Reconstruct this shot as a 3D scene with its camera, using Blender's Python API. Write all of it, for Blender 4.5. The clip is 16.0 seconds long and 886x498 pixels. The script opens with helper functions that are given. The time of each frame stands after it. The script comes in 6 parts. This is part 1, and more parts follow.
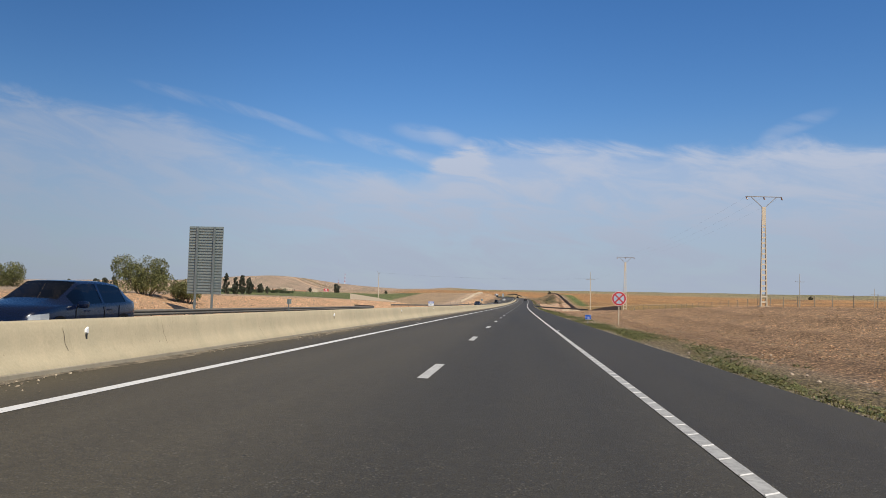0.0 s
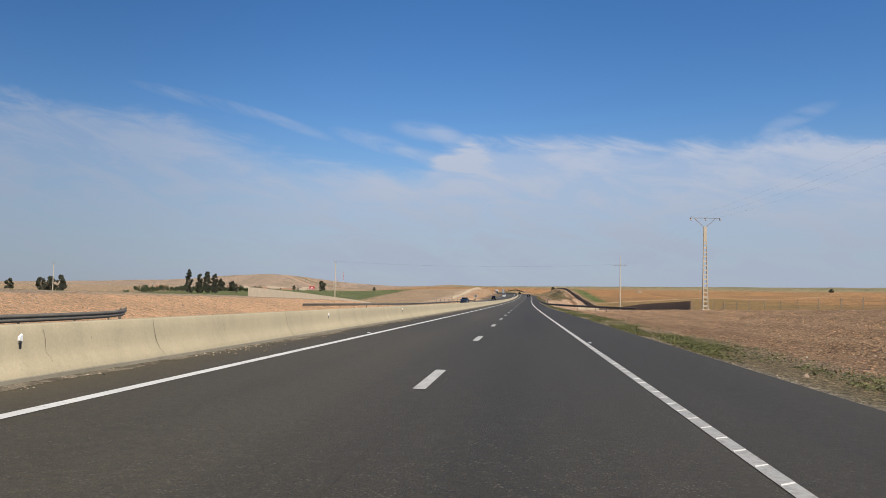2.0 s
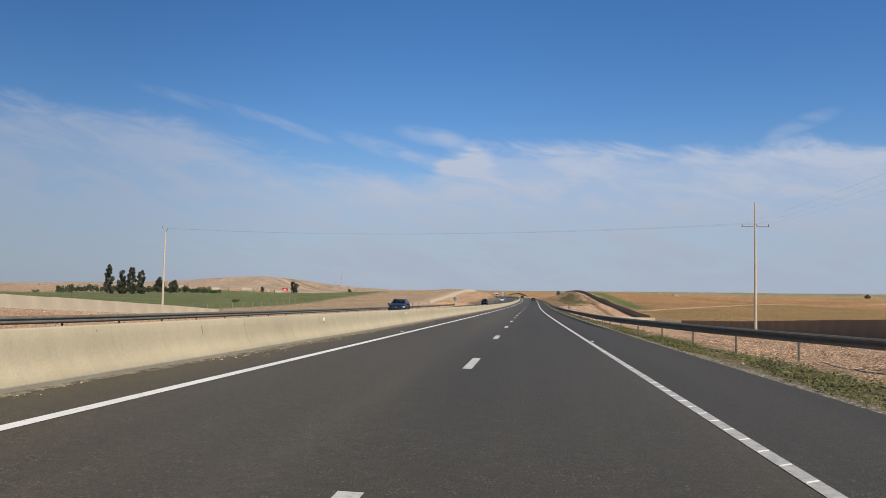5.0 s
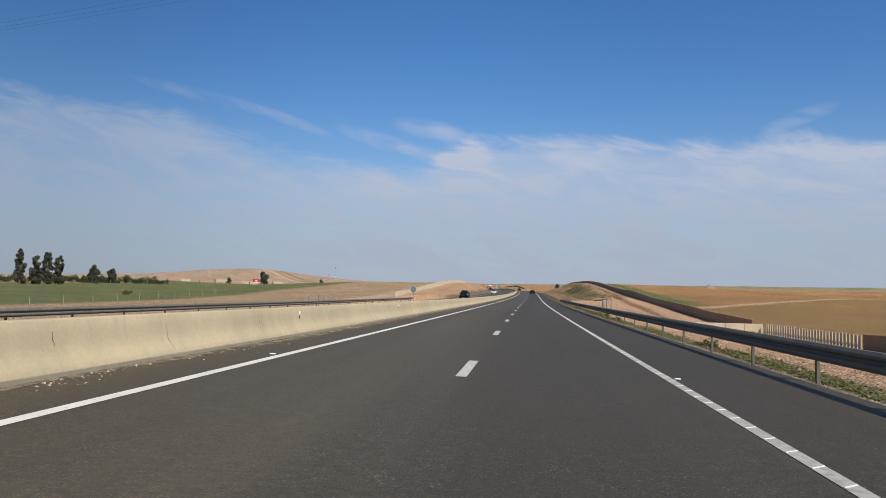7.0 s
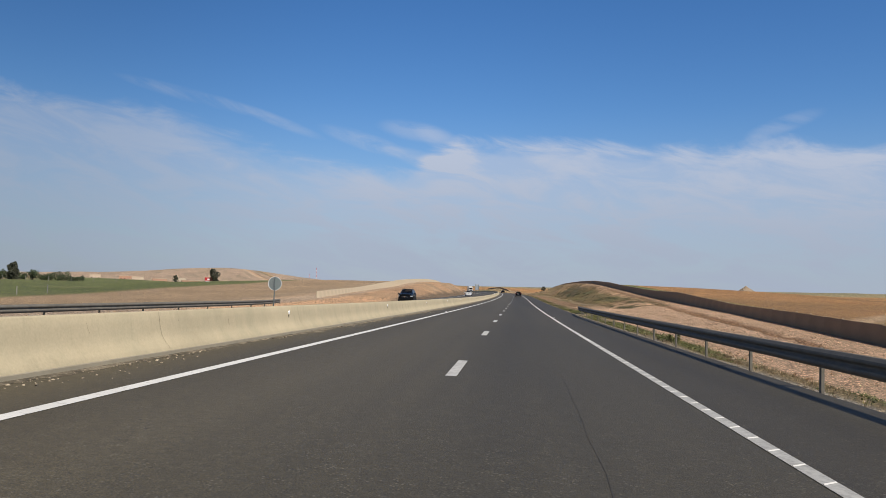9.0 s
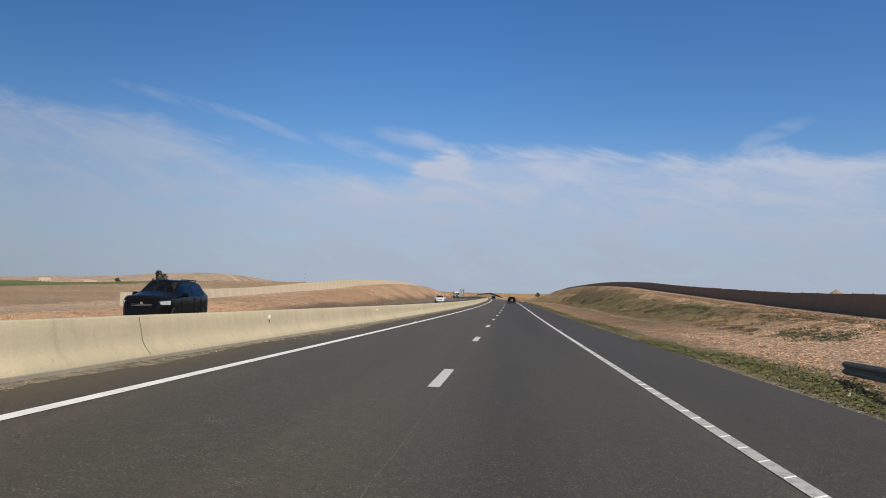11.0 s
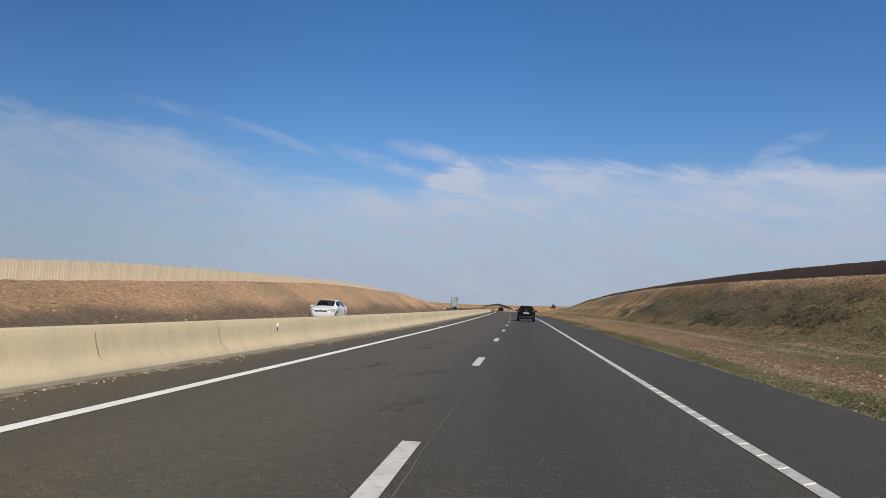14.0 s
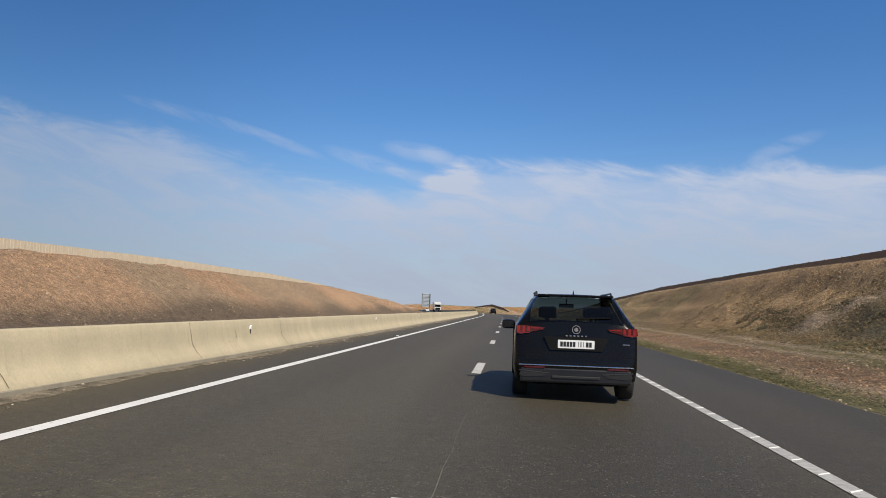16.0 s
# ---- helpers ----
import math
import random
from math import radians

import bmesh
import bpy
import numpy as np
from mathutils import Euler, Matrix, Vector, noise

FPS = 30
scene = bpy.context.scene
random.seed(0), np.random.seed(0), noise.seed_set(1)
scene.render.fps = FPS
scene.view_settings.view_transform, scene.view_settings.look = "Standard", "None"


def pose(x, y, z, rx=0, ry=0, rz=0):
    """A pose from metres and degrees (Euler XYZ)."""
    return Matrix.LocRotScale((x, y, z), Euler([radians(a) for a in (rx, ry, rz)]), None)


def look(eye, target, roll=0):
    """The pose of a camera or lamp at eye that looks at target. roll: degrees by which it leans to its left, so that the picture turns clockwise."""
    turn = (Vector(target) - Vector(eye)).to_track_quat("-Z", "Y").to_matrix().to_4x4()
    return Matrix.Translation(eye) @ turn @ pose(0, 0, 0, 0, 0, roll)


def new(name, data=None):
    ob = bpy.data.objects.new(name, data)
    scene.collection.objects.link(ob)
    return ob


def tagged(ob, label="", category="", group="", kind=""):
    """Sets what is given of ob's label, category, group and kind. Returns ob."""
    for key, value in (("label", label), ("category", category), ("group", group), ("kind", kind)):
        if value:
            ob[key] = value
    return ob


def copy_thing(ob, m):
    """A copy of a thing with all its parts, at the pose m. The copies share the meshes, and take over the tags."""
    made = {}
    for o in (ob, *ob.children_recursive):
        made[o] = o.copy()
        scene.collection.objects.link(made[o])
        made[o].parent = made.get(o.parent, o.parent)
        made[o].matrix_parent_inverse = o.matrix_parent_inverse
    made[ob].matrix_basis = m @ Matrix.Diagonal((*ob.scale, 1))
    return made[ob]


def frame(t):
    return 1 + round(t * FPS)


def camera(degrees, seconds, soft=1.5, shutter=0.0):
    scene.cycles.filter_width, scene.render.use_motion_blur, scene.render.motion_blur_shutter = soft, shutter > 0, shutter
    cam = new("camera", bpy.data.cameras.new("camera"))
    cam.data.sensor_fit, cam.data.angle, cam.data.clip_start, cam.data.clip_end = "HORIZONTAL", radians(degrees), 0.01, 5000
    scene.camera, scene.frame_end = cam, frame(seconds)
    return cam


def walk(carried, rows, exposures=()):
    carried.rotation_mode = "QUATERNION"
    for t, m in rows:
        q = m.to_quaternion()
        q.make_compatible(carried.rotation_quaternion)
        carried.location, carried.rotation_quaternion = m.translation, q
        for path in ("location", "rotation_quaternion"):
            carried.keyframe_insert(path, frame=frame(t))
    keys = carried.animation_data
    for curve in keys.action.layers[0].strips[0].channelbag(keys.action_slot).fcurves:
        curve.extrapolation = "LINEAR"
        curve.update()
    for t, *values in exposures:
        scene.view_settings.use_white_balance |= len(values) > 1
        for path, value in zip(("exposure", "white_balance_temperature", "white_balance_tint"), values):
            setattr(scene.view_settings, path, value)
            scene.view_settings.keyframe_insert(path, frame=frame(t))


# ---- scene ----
# ---------- the road's line: heading (degrees, to the right) and slope (degrees) by distance ----------
TH = [(-300, 0), (0, 0), (66, .21), (133, .28), (234, .45), (300, .65), (381, .91), (430, .96), (480, .83),
      (528, .55), (560, .1), (600, -.15), (650, -.35), (720, -2), (800, -9), (1000, -16), (1600, -27), (6000, -27)]
SL = [(-300, -.4), (0, -.4), (66, -.46), (133, -.44), (234, -.29), (300, -.15), (381, .08), (430, .24), (480, .4), (528, .56),
      (580, .42), (650, .34), (720, .5), (800, .1), (1000, .1), (1500, .45), (2500, .3), (6000, 0)]
SS = np.arange(-300, 6001, 1.0)
_th = np.radians(np.interp(SS, [q[0] for q in TH], [q[1] for q in TH]))
_sl = np.radians(np.interp(SS, [q[0] for q in SL], [q[1] for q in SL]))
XS, YS, ZS = np.cumsum(np.sin(_th)), np.cumsum(np.cos(_th)), np.cumsum(np.tan(_sl))
XS, YS, ZS = XS - XS[300], YS - YS[300], ZS - ZS[300]
FALL = 0.0205          # crossfall of the carriageway, down to the right


def rx(S):
    return np.interp(S, SS, XS)


def ry(S):
    return np.interp(S, SS, YS)


def rz(S):
    return np.interp(S, SS, ZS)


def at(S, X, Z):
    """World place of distance S along the road, X to the right of the lane line, Z above the road's line."""
    return Vector((rx(S) + X, ry(S), rz(S) + Z))


def heading(S):
    return float(np.degrees(np.interp(S, SS, _th)))


def deck(X):
    """Height of the two carriageways over the road's line."""
    X = np.asarray(X, float)
    return np.where(X > -5.3, -FALL * X, FALL * 5.3 + FALL * (X + 5.3))


def rpose(S, X, Z, turn=0.0):
    p = at(S, X, Z)
    return pose(p.x, p.y, p.z, 0, 0, turn - heading(S))


# ---------- camera ----------
cam = camera(59.03, 16.0, soft=0.6)
PATH = [
    (0.0, 1.53, 0.00, 1.27, 3.39, -1.54, 5.47),
    (0.5, 1.52, 16.84, 1.15, 3.20, -1.28, 5.31),
    (1.0, 1.55, 33.67, 1.02, 3.18, -1.42, 5.52),
    (1.5, 1.54, 50.18, 0.88, 2.93, -0.95, 4.76),
    (2.0, 1.56, 66.83, 0.76, 3.19, -0.87, 5.62),
    (2.5, 1.62, 83.46, 0.63, 3.37, -0.69, 6.32),
    (3.0, 1.59, 101.10, 0.50, 3.45, -1.02, 6.09),
    (3.5, 1.58, 116.84, 0.37, 3.55, -1.09, 5.92),
    (4.0, 1.59, 133.61, 0.25, 3.53, -1.33, 5.89),
    (6.5, 2.02, 216.86, -0.30, 3.33, -0.92, 5.72),
    (7.0, 2.06, 234.52, -0.39, 3.03, -1.31, 5.65),
    (7.5, 2.18, 250.11, -0.48, 3.62, -2.22, 5.03),
    (8.0, 2.33, 266.61, -0.53, 3.32, -2.19, 5.02),
    (8.5, 2.53, 282.96, -0.59, 3.38, -1.91, 4.95),
    (9.0, 2.65, 299.36, -0.64, 3.22, -1.81, 4.55),
    (11.5, 3.92, 381.46, -0.69, 3.79, -1.96, 4.02),
    (12.0, 4.17, 397.80, -0.66, 3.84, -2.04, 4.49),
    (12.5, 4.38, 414.19, -0.61, 4.31, -2.25, 4.69),
    (13.0, 4.61, 428.90, -0.57, 4.47, -2.35, 4.79),
    (13.1, 4.67, 432.70, -0.555, 4.47, -2.27, 4.81),
    (13.2, 4.73, 436.50, -0.54, 4.47, -2.18, 4.84),
    (13.3, 4.79, 440.32, -0.52, 4.48, -2.07, 4.87),
    (13.4, 4.86, 444.14, -0.495, 4.48, -1.96, 4.90),
    (13.5, 4.92, 447.95, -0.47, 4.48, -1.85, 4.93),
    (14.0, 5.14, 463.25, -0.37, 4.58, -2.06, 4.95),
    (14.5, 5.32, 480.25, -0.27, 4.49, -1.78, 4.88),
    (15.0, 5.50, 497.81, -0.13, 4.49, -1.81, 4.81),
    (15.5, 5.68, 513.28, -0.00, 4.51, -1.40, 4.85),
    (16.0, 5.66, 530.48, 0.16, 4.71, -1.97, 4.71),
]
walk(cam, [(t, pose(x, y, z, 90 + pitch, roll, yaw)) for t, x, y, z, pitch, roll, yaw in PATH],
     [(0, 0.0), (14.5, 0.0), (16, 0.1)])

# ---------- sky and sun ----------
SUN = Vector((0.66, -0.75, 1.02)).normalized()
elev = math.asin(SUN.z)
world = bpy.data.worlds.new("sky")
scene.world = world
world.use_nodes = True
wt = world.node_tree
wt.nodes.clear()


def wm(op, a, b=None, c=None):
    n = wt.nodes.new("ShaderNodeMath")
    n.operation = op
    for i, v in enumerate((a, b, c)):
        if v is None:
            continue
        if isinstance(v, (int, float)):
            n.inputs[i].default_value = v
        else:
            wt.links.new(v, n.inputs[i])
    return n.outputs[0]


def wramp(v, lo, hi):
    n = wt.nodes.new("ShaderNodeMapRange")
    n.interpolation_type = "SMOOTHSTEP"
    wt.links.new(v, n.inputs["Value"])
    for name, q in (("From Min", lo), ("From Max", hi)):
        if isinstance(q, (int, float)):
            n.inputs[name].default_value = q
        else:
            wt.links.new(q, n.inputs[name])
    return n.outputs[0]


def wmix(f, a, b):
    n = wt.nodes.new("ShaderNodeMix")
    n.data_type = "RGBA"
    for name, v in (("Factor", f), ("A", a), ("B", b)):
        sock = [i for i in n.inputs if i.name == name and i.type == ("VALUE" if name == "Factor" else "RGBA")][0]
        if isinstance(v, (int, float)):
            sock.default_value = v
        elif isinstance(v, tuple):
            sock.default_value = (*v, 1)
        else:
            wt.links.new(v, sock)
    return [o for o in n.outputs if o.type == "RGBA"][0]


def wnoise(vec, scale, detail, rough, distort=0.0):
    n = wt.nodes.new("ShaderNodeTexNoise")
    n.inputs["Scale"].default_value, n.inputs["Detail"].default_value = scale, detail
    n.inputs["Roughness"].default_value, n.inputs["Distortion"].default_value = rough, distort
    wt.links.new(vec, n.inputs["Vector"])
    return n.outputs["Fac"]


sky = wt.nodes.new("ShaderNodeTexSky")
sky.sky_type, sky.sun_disc = "NISHITA", False
sky.sun_elevation, sky.sun_rotation = elev, math.atan2(SUN.x, SUN.y)
sky.air_density, sky.dust_density, sky.ozone_density = 1.0, 0.2, 4.0
tc = wt.nodes.new("ShaderNodeTexCoord")
sep = wt.nodes.new("ShaderNodeSeparateXYZ")
wt.links.new(tc.outputs["Generated"], sep.inputs[0])
DX, DY, DZ = sep.outputs
# azimuth and elevation of the sky, in degrees to the right of the road and above the horizon
az = wm("MULTIPLY", wm("ARCTAN2", DX, DY), 57.2958)
el = wm("MULTIPLY", wm("ARCSINE", DZ), 57.2958)
comb = wt.nodes.new("ShaderNodeCombineXYZ")
# thin cirrus, drawn out along bands that fall gently to the right
wt.links.new(wm("MULTIPLY", az, 0.050), comb.inputs[0])
wt.links.new(wm("MULTIPLY", wm("ADD", el, wm("MULTIPLY", az, 0.15)), 0.17), comb.inputs[1])
veil = wnoise(comb.outputs[0], 1.3, 5, 0.55, 0.4)
fine = wnoise(comb.outputs[0], 3.4, 7, 0.6, 0.6)
# upper edge of the cloud bank: elevation by azimuth
EDGE = [(-60, 12), (-36, 12.0), (-31.4, 11.9), (-28.2, 12.0), (-25.3, 11.9), (-23, 11.5), (-20.6, 10.9), (-18.2, 10.2), (-15.8, 9.7), (-13.4, 9.35),
        (-10, 8.95), (-7.5, 9.0), (-5.5, 10.2), (-3.5, 11.2), (1.1, 11.9), (5.2, 11.8), (9.2, 11.3), (14.1, 10.4), (18.5, 10.2), (20.9, 9.8), (24, 8.4), (45, 8.5), (60, 9)]
ramp = wt.nodes.new("ShaderNodeValToRGB")
ramp.color_ramp.interpolation = "EASE"
for i, (a_, e_) in enumerate(EDGE):
    q = ramp.color_ramp.elements[i] if i < 2 else ramp.color_ramp.elements.new(0.5)
    q.position = (a_ + 60) / 120
    q.color = (e_ / 20, e_ / 20, e_ / 20, 1)
wt.links.new(wm("DIVIDE", wm("ADD", az, 60.0), 120.0), ramp.inputs[0])
edge = wm("ADD", wm("MULTIPLY", ramp.outputs[0], 20.0), wm("MULTIPLY", wm("SUBTRACT", fine, 0.5), 2.8))
edge = wm("ADD", edge, wm("MULTIPLY", wm("SUBTRACT", veil, 0.5), 1.2))
bank = wramp(el, wm("ADD", edge, 0.45), wm("SUBTRACT", edge, 1.0))
streak = wm("ADD", 0.60, wm("MULTIPLY", wramp(fine, 0.36, 0.64), 0.40))
streak = wm("MULTIPLY", streak, wm("SUBTRACT", 1.0, wm("MULTIPLY", wramp(az, -6.0, -28.0), 0.26)))
# blue shows through where the veil is thin
gaps = wm("SUBTRACT", 1.0, wm("MULTIPLY", wramp(veil, 0.5, 0.33), wm("MULTIPLY", wramp(el, 5.5, 9.5), wm("ADD", 0.25, wm("MULTIPLY", wramp(az, -2.0, -14.0), 0.4)))))
cloud = wm("MULTIPLY", wm("MULTIPLY", bank, streak), gaps)


def wisp(a0, e0, tilt, length, width):
    u = wm("DIVIDE", wm("SUBTRACT", az, a0), length)
    v = wm("DIVIDE", wm("SUBTRACT", wm("SUBTRACT", el, e0), wm("MULTIPLY", wm("SUBTRACT", az, a0), tilt)), width)
    d2 = wm("ADD", wm("MULTIPLY", u, u), wm("MULTIPLY", v, v))
    return wm("MULTIPLY", wramp(d2, 1.0, 0.0), wramp(fine, 0.3, 0.6))


w_all = wm("MULTIPLY", wisp(18.9, 12.0, 0.29, 2.8, 0.7), 0.26)
for a0, e0, tilt, length, width, dense in ((-22.5, 13.0, -0.16, 6.0, 0.55, 0.36), (-16.8, 11.8, -0.30, 3.6, 0.5, 0.26), (-10.6, 10.8, -0.25, 3.8, 0.75, 0.42),
                                           (-5.2, 9.35, -0.25, 4.6, 0.8, 0.45), (-6.9, 11.7, -0.12, 3.2, 0.85, 0.32), (-4.4, 10.8, -0.42, 3.2, 1.0, 0.3)):
    w_all = wm("ADD", w_all, wm("MULTIPLY", wisp(a0, e0, tilt, length, width), dense))
cloud = wm("MINIMUM", wm("ADD", cloud, w_all), 1.0)
haze = wramp(el, 14.0, -2.0)
SKY_GAIN = 0.113
skyc = wt.nodes.new("ShaderNodeHueSaturation")
skyc.inputs["Hue"].default_value = 0.507
skyc.inputs["Saturation"].default_value = 1.26
skyc.inputs["Value"].default_value = SKY_GAIN
wt.links.new(sky.outputs[0], skyc.inputs["Color"])
col = wmix(wm("MULTIPLY", haze, 0.8), skyc.outputs[0], (0.29, 0.37, 0.52))
# the deep blue is evener from side to side than a clear sky's
even = wm("SUBTRACT", 1.0, wm("MULTIPLY", wramp(az, 0.0, -36.0), 0.20))
tone = wt.nodes.new("ShaderNodeVectorMath")
tone.operation = "SCALE"
wt.links.new(col, tone.inputs[0])
wt.links.new(even, tone.inputs["Scale"])
col = tone.outputs[0]
whitish = wmix(wramp(el, 2.0, 12.0), (0.385, 0.44, 0.55), (0.50, 0.555, 0.68))
whitish = wmix(wm("MULTIPLY", wramp(az, -8.0, -30.0), 0.55), whitish, (0.36, 0.43, 0.56))
col = wmix(wm("MULTIPLY", cloud, 0.94), col, whitish)
col = wmix(wm("MULTIPLY", wramp(el, 24.0, 55.0), 0.65), col, (0.115, 0.12, 0.13))
tone2 = wt.nodes.new("ShaderNodeVectorMath")
tone2.operation = "SCALE"
wt.links.new(col, tone2.inputs[0])
wt.links.new(wm("SUBTRACT", 1.0, wm("MULTIPLY", wramp(az, -12.0, -38.0), 0.13)), tone2.inputs["Scale"])
col = tone2.outputs[0]
bgn = wt.nodes.new("ShaderNodeBackground")
wt.links.new(col, bgn.inputs[0])
wout = wt.nodes.new("ShaderNodeOutputWorld")
wt.links.new(bgn.outputs[0], wout.inputs[0])

sun_data = bpy.data.lights.new("sun", "SUN")
sun_data.energy, sun_data.angle, sun_data.color = 4.7, radians(0.53), (1.0, 0.91, 0.76)
sun = new("sun", sun_data)
sun.matrix_world = look(SUN * 100, (0, 0, 0))
scene.view_settings.exposure = 0.0


# ---------- materials ----------
class Nodes:
    """A short hand for a material's nodes."""

    def __init__(self, name):
        self.mat = bpy.data.materials.new(name)
        self.mat.use_nodes = True
        self.t = self.mat.node_tree
        self.bsdf = self.t.nodes["Principled BSDF"]

    def put(self, sock, v):
        if isinstance(v, (int, float)):
            sock.default_value = v
        elif isinstance(v, (tuple, list)):
            sock.default_value = (*v, 1) if len(v) == 3 and sock.type == "RGBA" else tuple(v)
        else:
            self.t.links.new(v, sock)

    def coord(self, scale=(1, 1, 1), kind="Object"):
        c = self.t.nodes.new("ShaderNodeTexCoord")
        m = self.t.nodes.new("ShaderNodeMapping")
        m.inputs["Scale"].default_value = scale
        self.t.links.new(c.outputs[kind], m.inputs[0])
        return m.outputs[0]

    def noise(self, scale, detail=4, rough=0.6, vec=None, distort=0.0):
        n = self.t.nodes.new("ShaderNodeTexNoise")
        n.inputs["Scale"].default_value, n.inputs["Detail"].default_value = scale, detail
        n.inputs["Roughness"].default_value, n.inputs["Distortion"].default_value = rough, distort
        self.t.links.new(vec if vec is not None else self.coord(), n.inputs["Vector"])
        return n.outputs["Fac"]

    def voro(self, scale, vec=None, feature="F1"):
        n = self.t.nodes.new("ShaderNodeTexVoronoi")
        n.feature = feature
        n.inputs["Scale"].default_value = scale
        self.t.links.new(vec if vec is not None else self.coord(), n.inputs["Vector"])
        return n.outputs["Distance"]

    def ramp(self, v, lo, hi, a=0.0, b=1.0):
        n = self.t.nodes.new("ShaderNodeMapRange")
        self.put(n.inputs["Value"], v)
        n.inputs["From Min"].default_value, n.inputs["From Max"].default_value = lo, hi
        n.inputs["To Min"].default_value, n.inputs["To Max"].default_value = a, b
        return n.outputs[0]

    def math(self, op, a, b=0.0):
        n = self.t.nodes.new("ShaderNodeMath")
        n.operation = op
        self.put(n.inputs[0], a), self.put(n.inputs[1], b)
        return n.outputs[0]

    def mix(self, f, a, b, blend="MIX"):
        n = self.t.nodes.new("ShaderNodeMix")
        n.data_type, n.blend_type = "RGBA", blend
        n.clamp_factor = True
        self.put(n.inputs[0], f), self.put(n.inputs[6], a), self.put(n.inputs[7], b)
        return n.outputs[2]

    def attr(self, name):
        n = self.t.nodes.new("ShaderNodeAttribute")
        n.attribute_name = name
        return n.outputs["Color"]

    def rand(self):
        return self.t.nodes.new("ShaderNodeObjectInfo").outputs["Random"]

    def scale_rgb(self, c, f):
        """A colour times a grey factor."""
        n = self.t.nodes.new("ShaderNodeVectorMath")
        n.operation = "SCALE"
        self.put(n.inputs[0], c)
        self.put(n.inputs["Scale"], f)
        return n.outputs[0]

    def bump(self, h, strength=0.3, dist=0.02):
        n = self.t.nodes.new("ShaderNodeBump")
        n.inputs["Strength"].default_value, n.inputs["Distance"].default_value = strength, dist
        self.t.links.new(h, n.inputs["Height"])
        self.t.links.new(n.outputs[0], self.bsdf.inputs["Normal"])

    def done(self, color=None, rough=0.8, metal=0.0, **more):
        if color is not None:
            self.put(self.bsdf.inputs["Base Color"], color)
        self.put(self.bsdf.inputs["Roughness"], rough)
        self.put(self.bsdf.inputs["Metallic"], metal)
        for k, v in more.items():
            self.put(self.bsdf.inputs[k.replace("_", " ")], v)
        return self.mat


def plain(name, color, rough=0.6, metal=0.0, vary=0.12, scale=6.0, **more):
    """Paint, metal or plastic with a little dirt and unevenness."""
    m = Nodes(name)
    v = m.noise(scale, 5, 0.65)
    return m.done(m.scale_rgb(color, m.ramp(v, 0.3, 0.7, 1 - vary, 1 + vary)), m.ramp(v, 0.3, 0.7, rough * 0.85, min(1, rough * 1.15)), metal, **more)


def make_asphalt(name="asphalt", c0=(0.0305, 0.0255, 0.0152), c1=(0.118, 0.0985, 0.0605), worn=False):
    m = Nodes(name)
    stone = m.noise(90, 3, 0.7)
    grit = m.voro(55)
    mottle = m.noise(11, 5, 0.75)
    broad = m.noise(0.25, 4, 0.6, m.coord((1, 0.12, 1)))
    lane = m.noise(0.9, 3, 0.5, m.coord((1, 0.015, 1)))
    c = m.mix(m.ramp(stone, 0.35, 0.7), c0, c1)
    # lane tone: tyre wear, with vignetting put into the colour
    if worn:
        c = m.scale_rgb(c, m.attr("wear_tone"))
    c = m.scale_rgb(c, m.ramp(mottle, 0.3, 0.7, 0.76, 1.24))
    c = m.scale_rgb(c, m.ramp(broad, 0.3, 0.7, 0.86, 1.12))
    c = m.scale_rgb(c, m.ramp(lane, 0.3, 0.7, 0.86, 1.12))
    chips = m.ramp(m.voro(26.0), 0.3, 0.18)
    c = m.mix(m.math("MULTIPLY", chips, m.ramp(m.noise(4.0), 0.42, 0.64, 0.05, 0.6)), c, (0.22, 0.197, 0.15))
    pits = m.ramp(m.voro(6.0, m.coord((1, 1, 1), "Object")), 0.12, 0.06)
    c = m.mix(m.math("MULTIPLY", pits, m.ramp(m.noise(2.0), 0.55, 0.65)), c, (0.02, 0.018, 0.016))
    m.bump(m.math("ADD", grit, m.math("ADD", stone, mottle)), 0.55, 0.008)
    return m.done(c, m.ramp(stone, 0.3, 0.7, 0.57, 0.75))


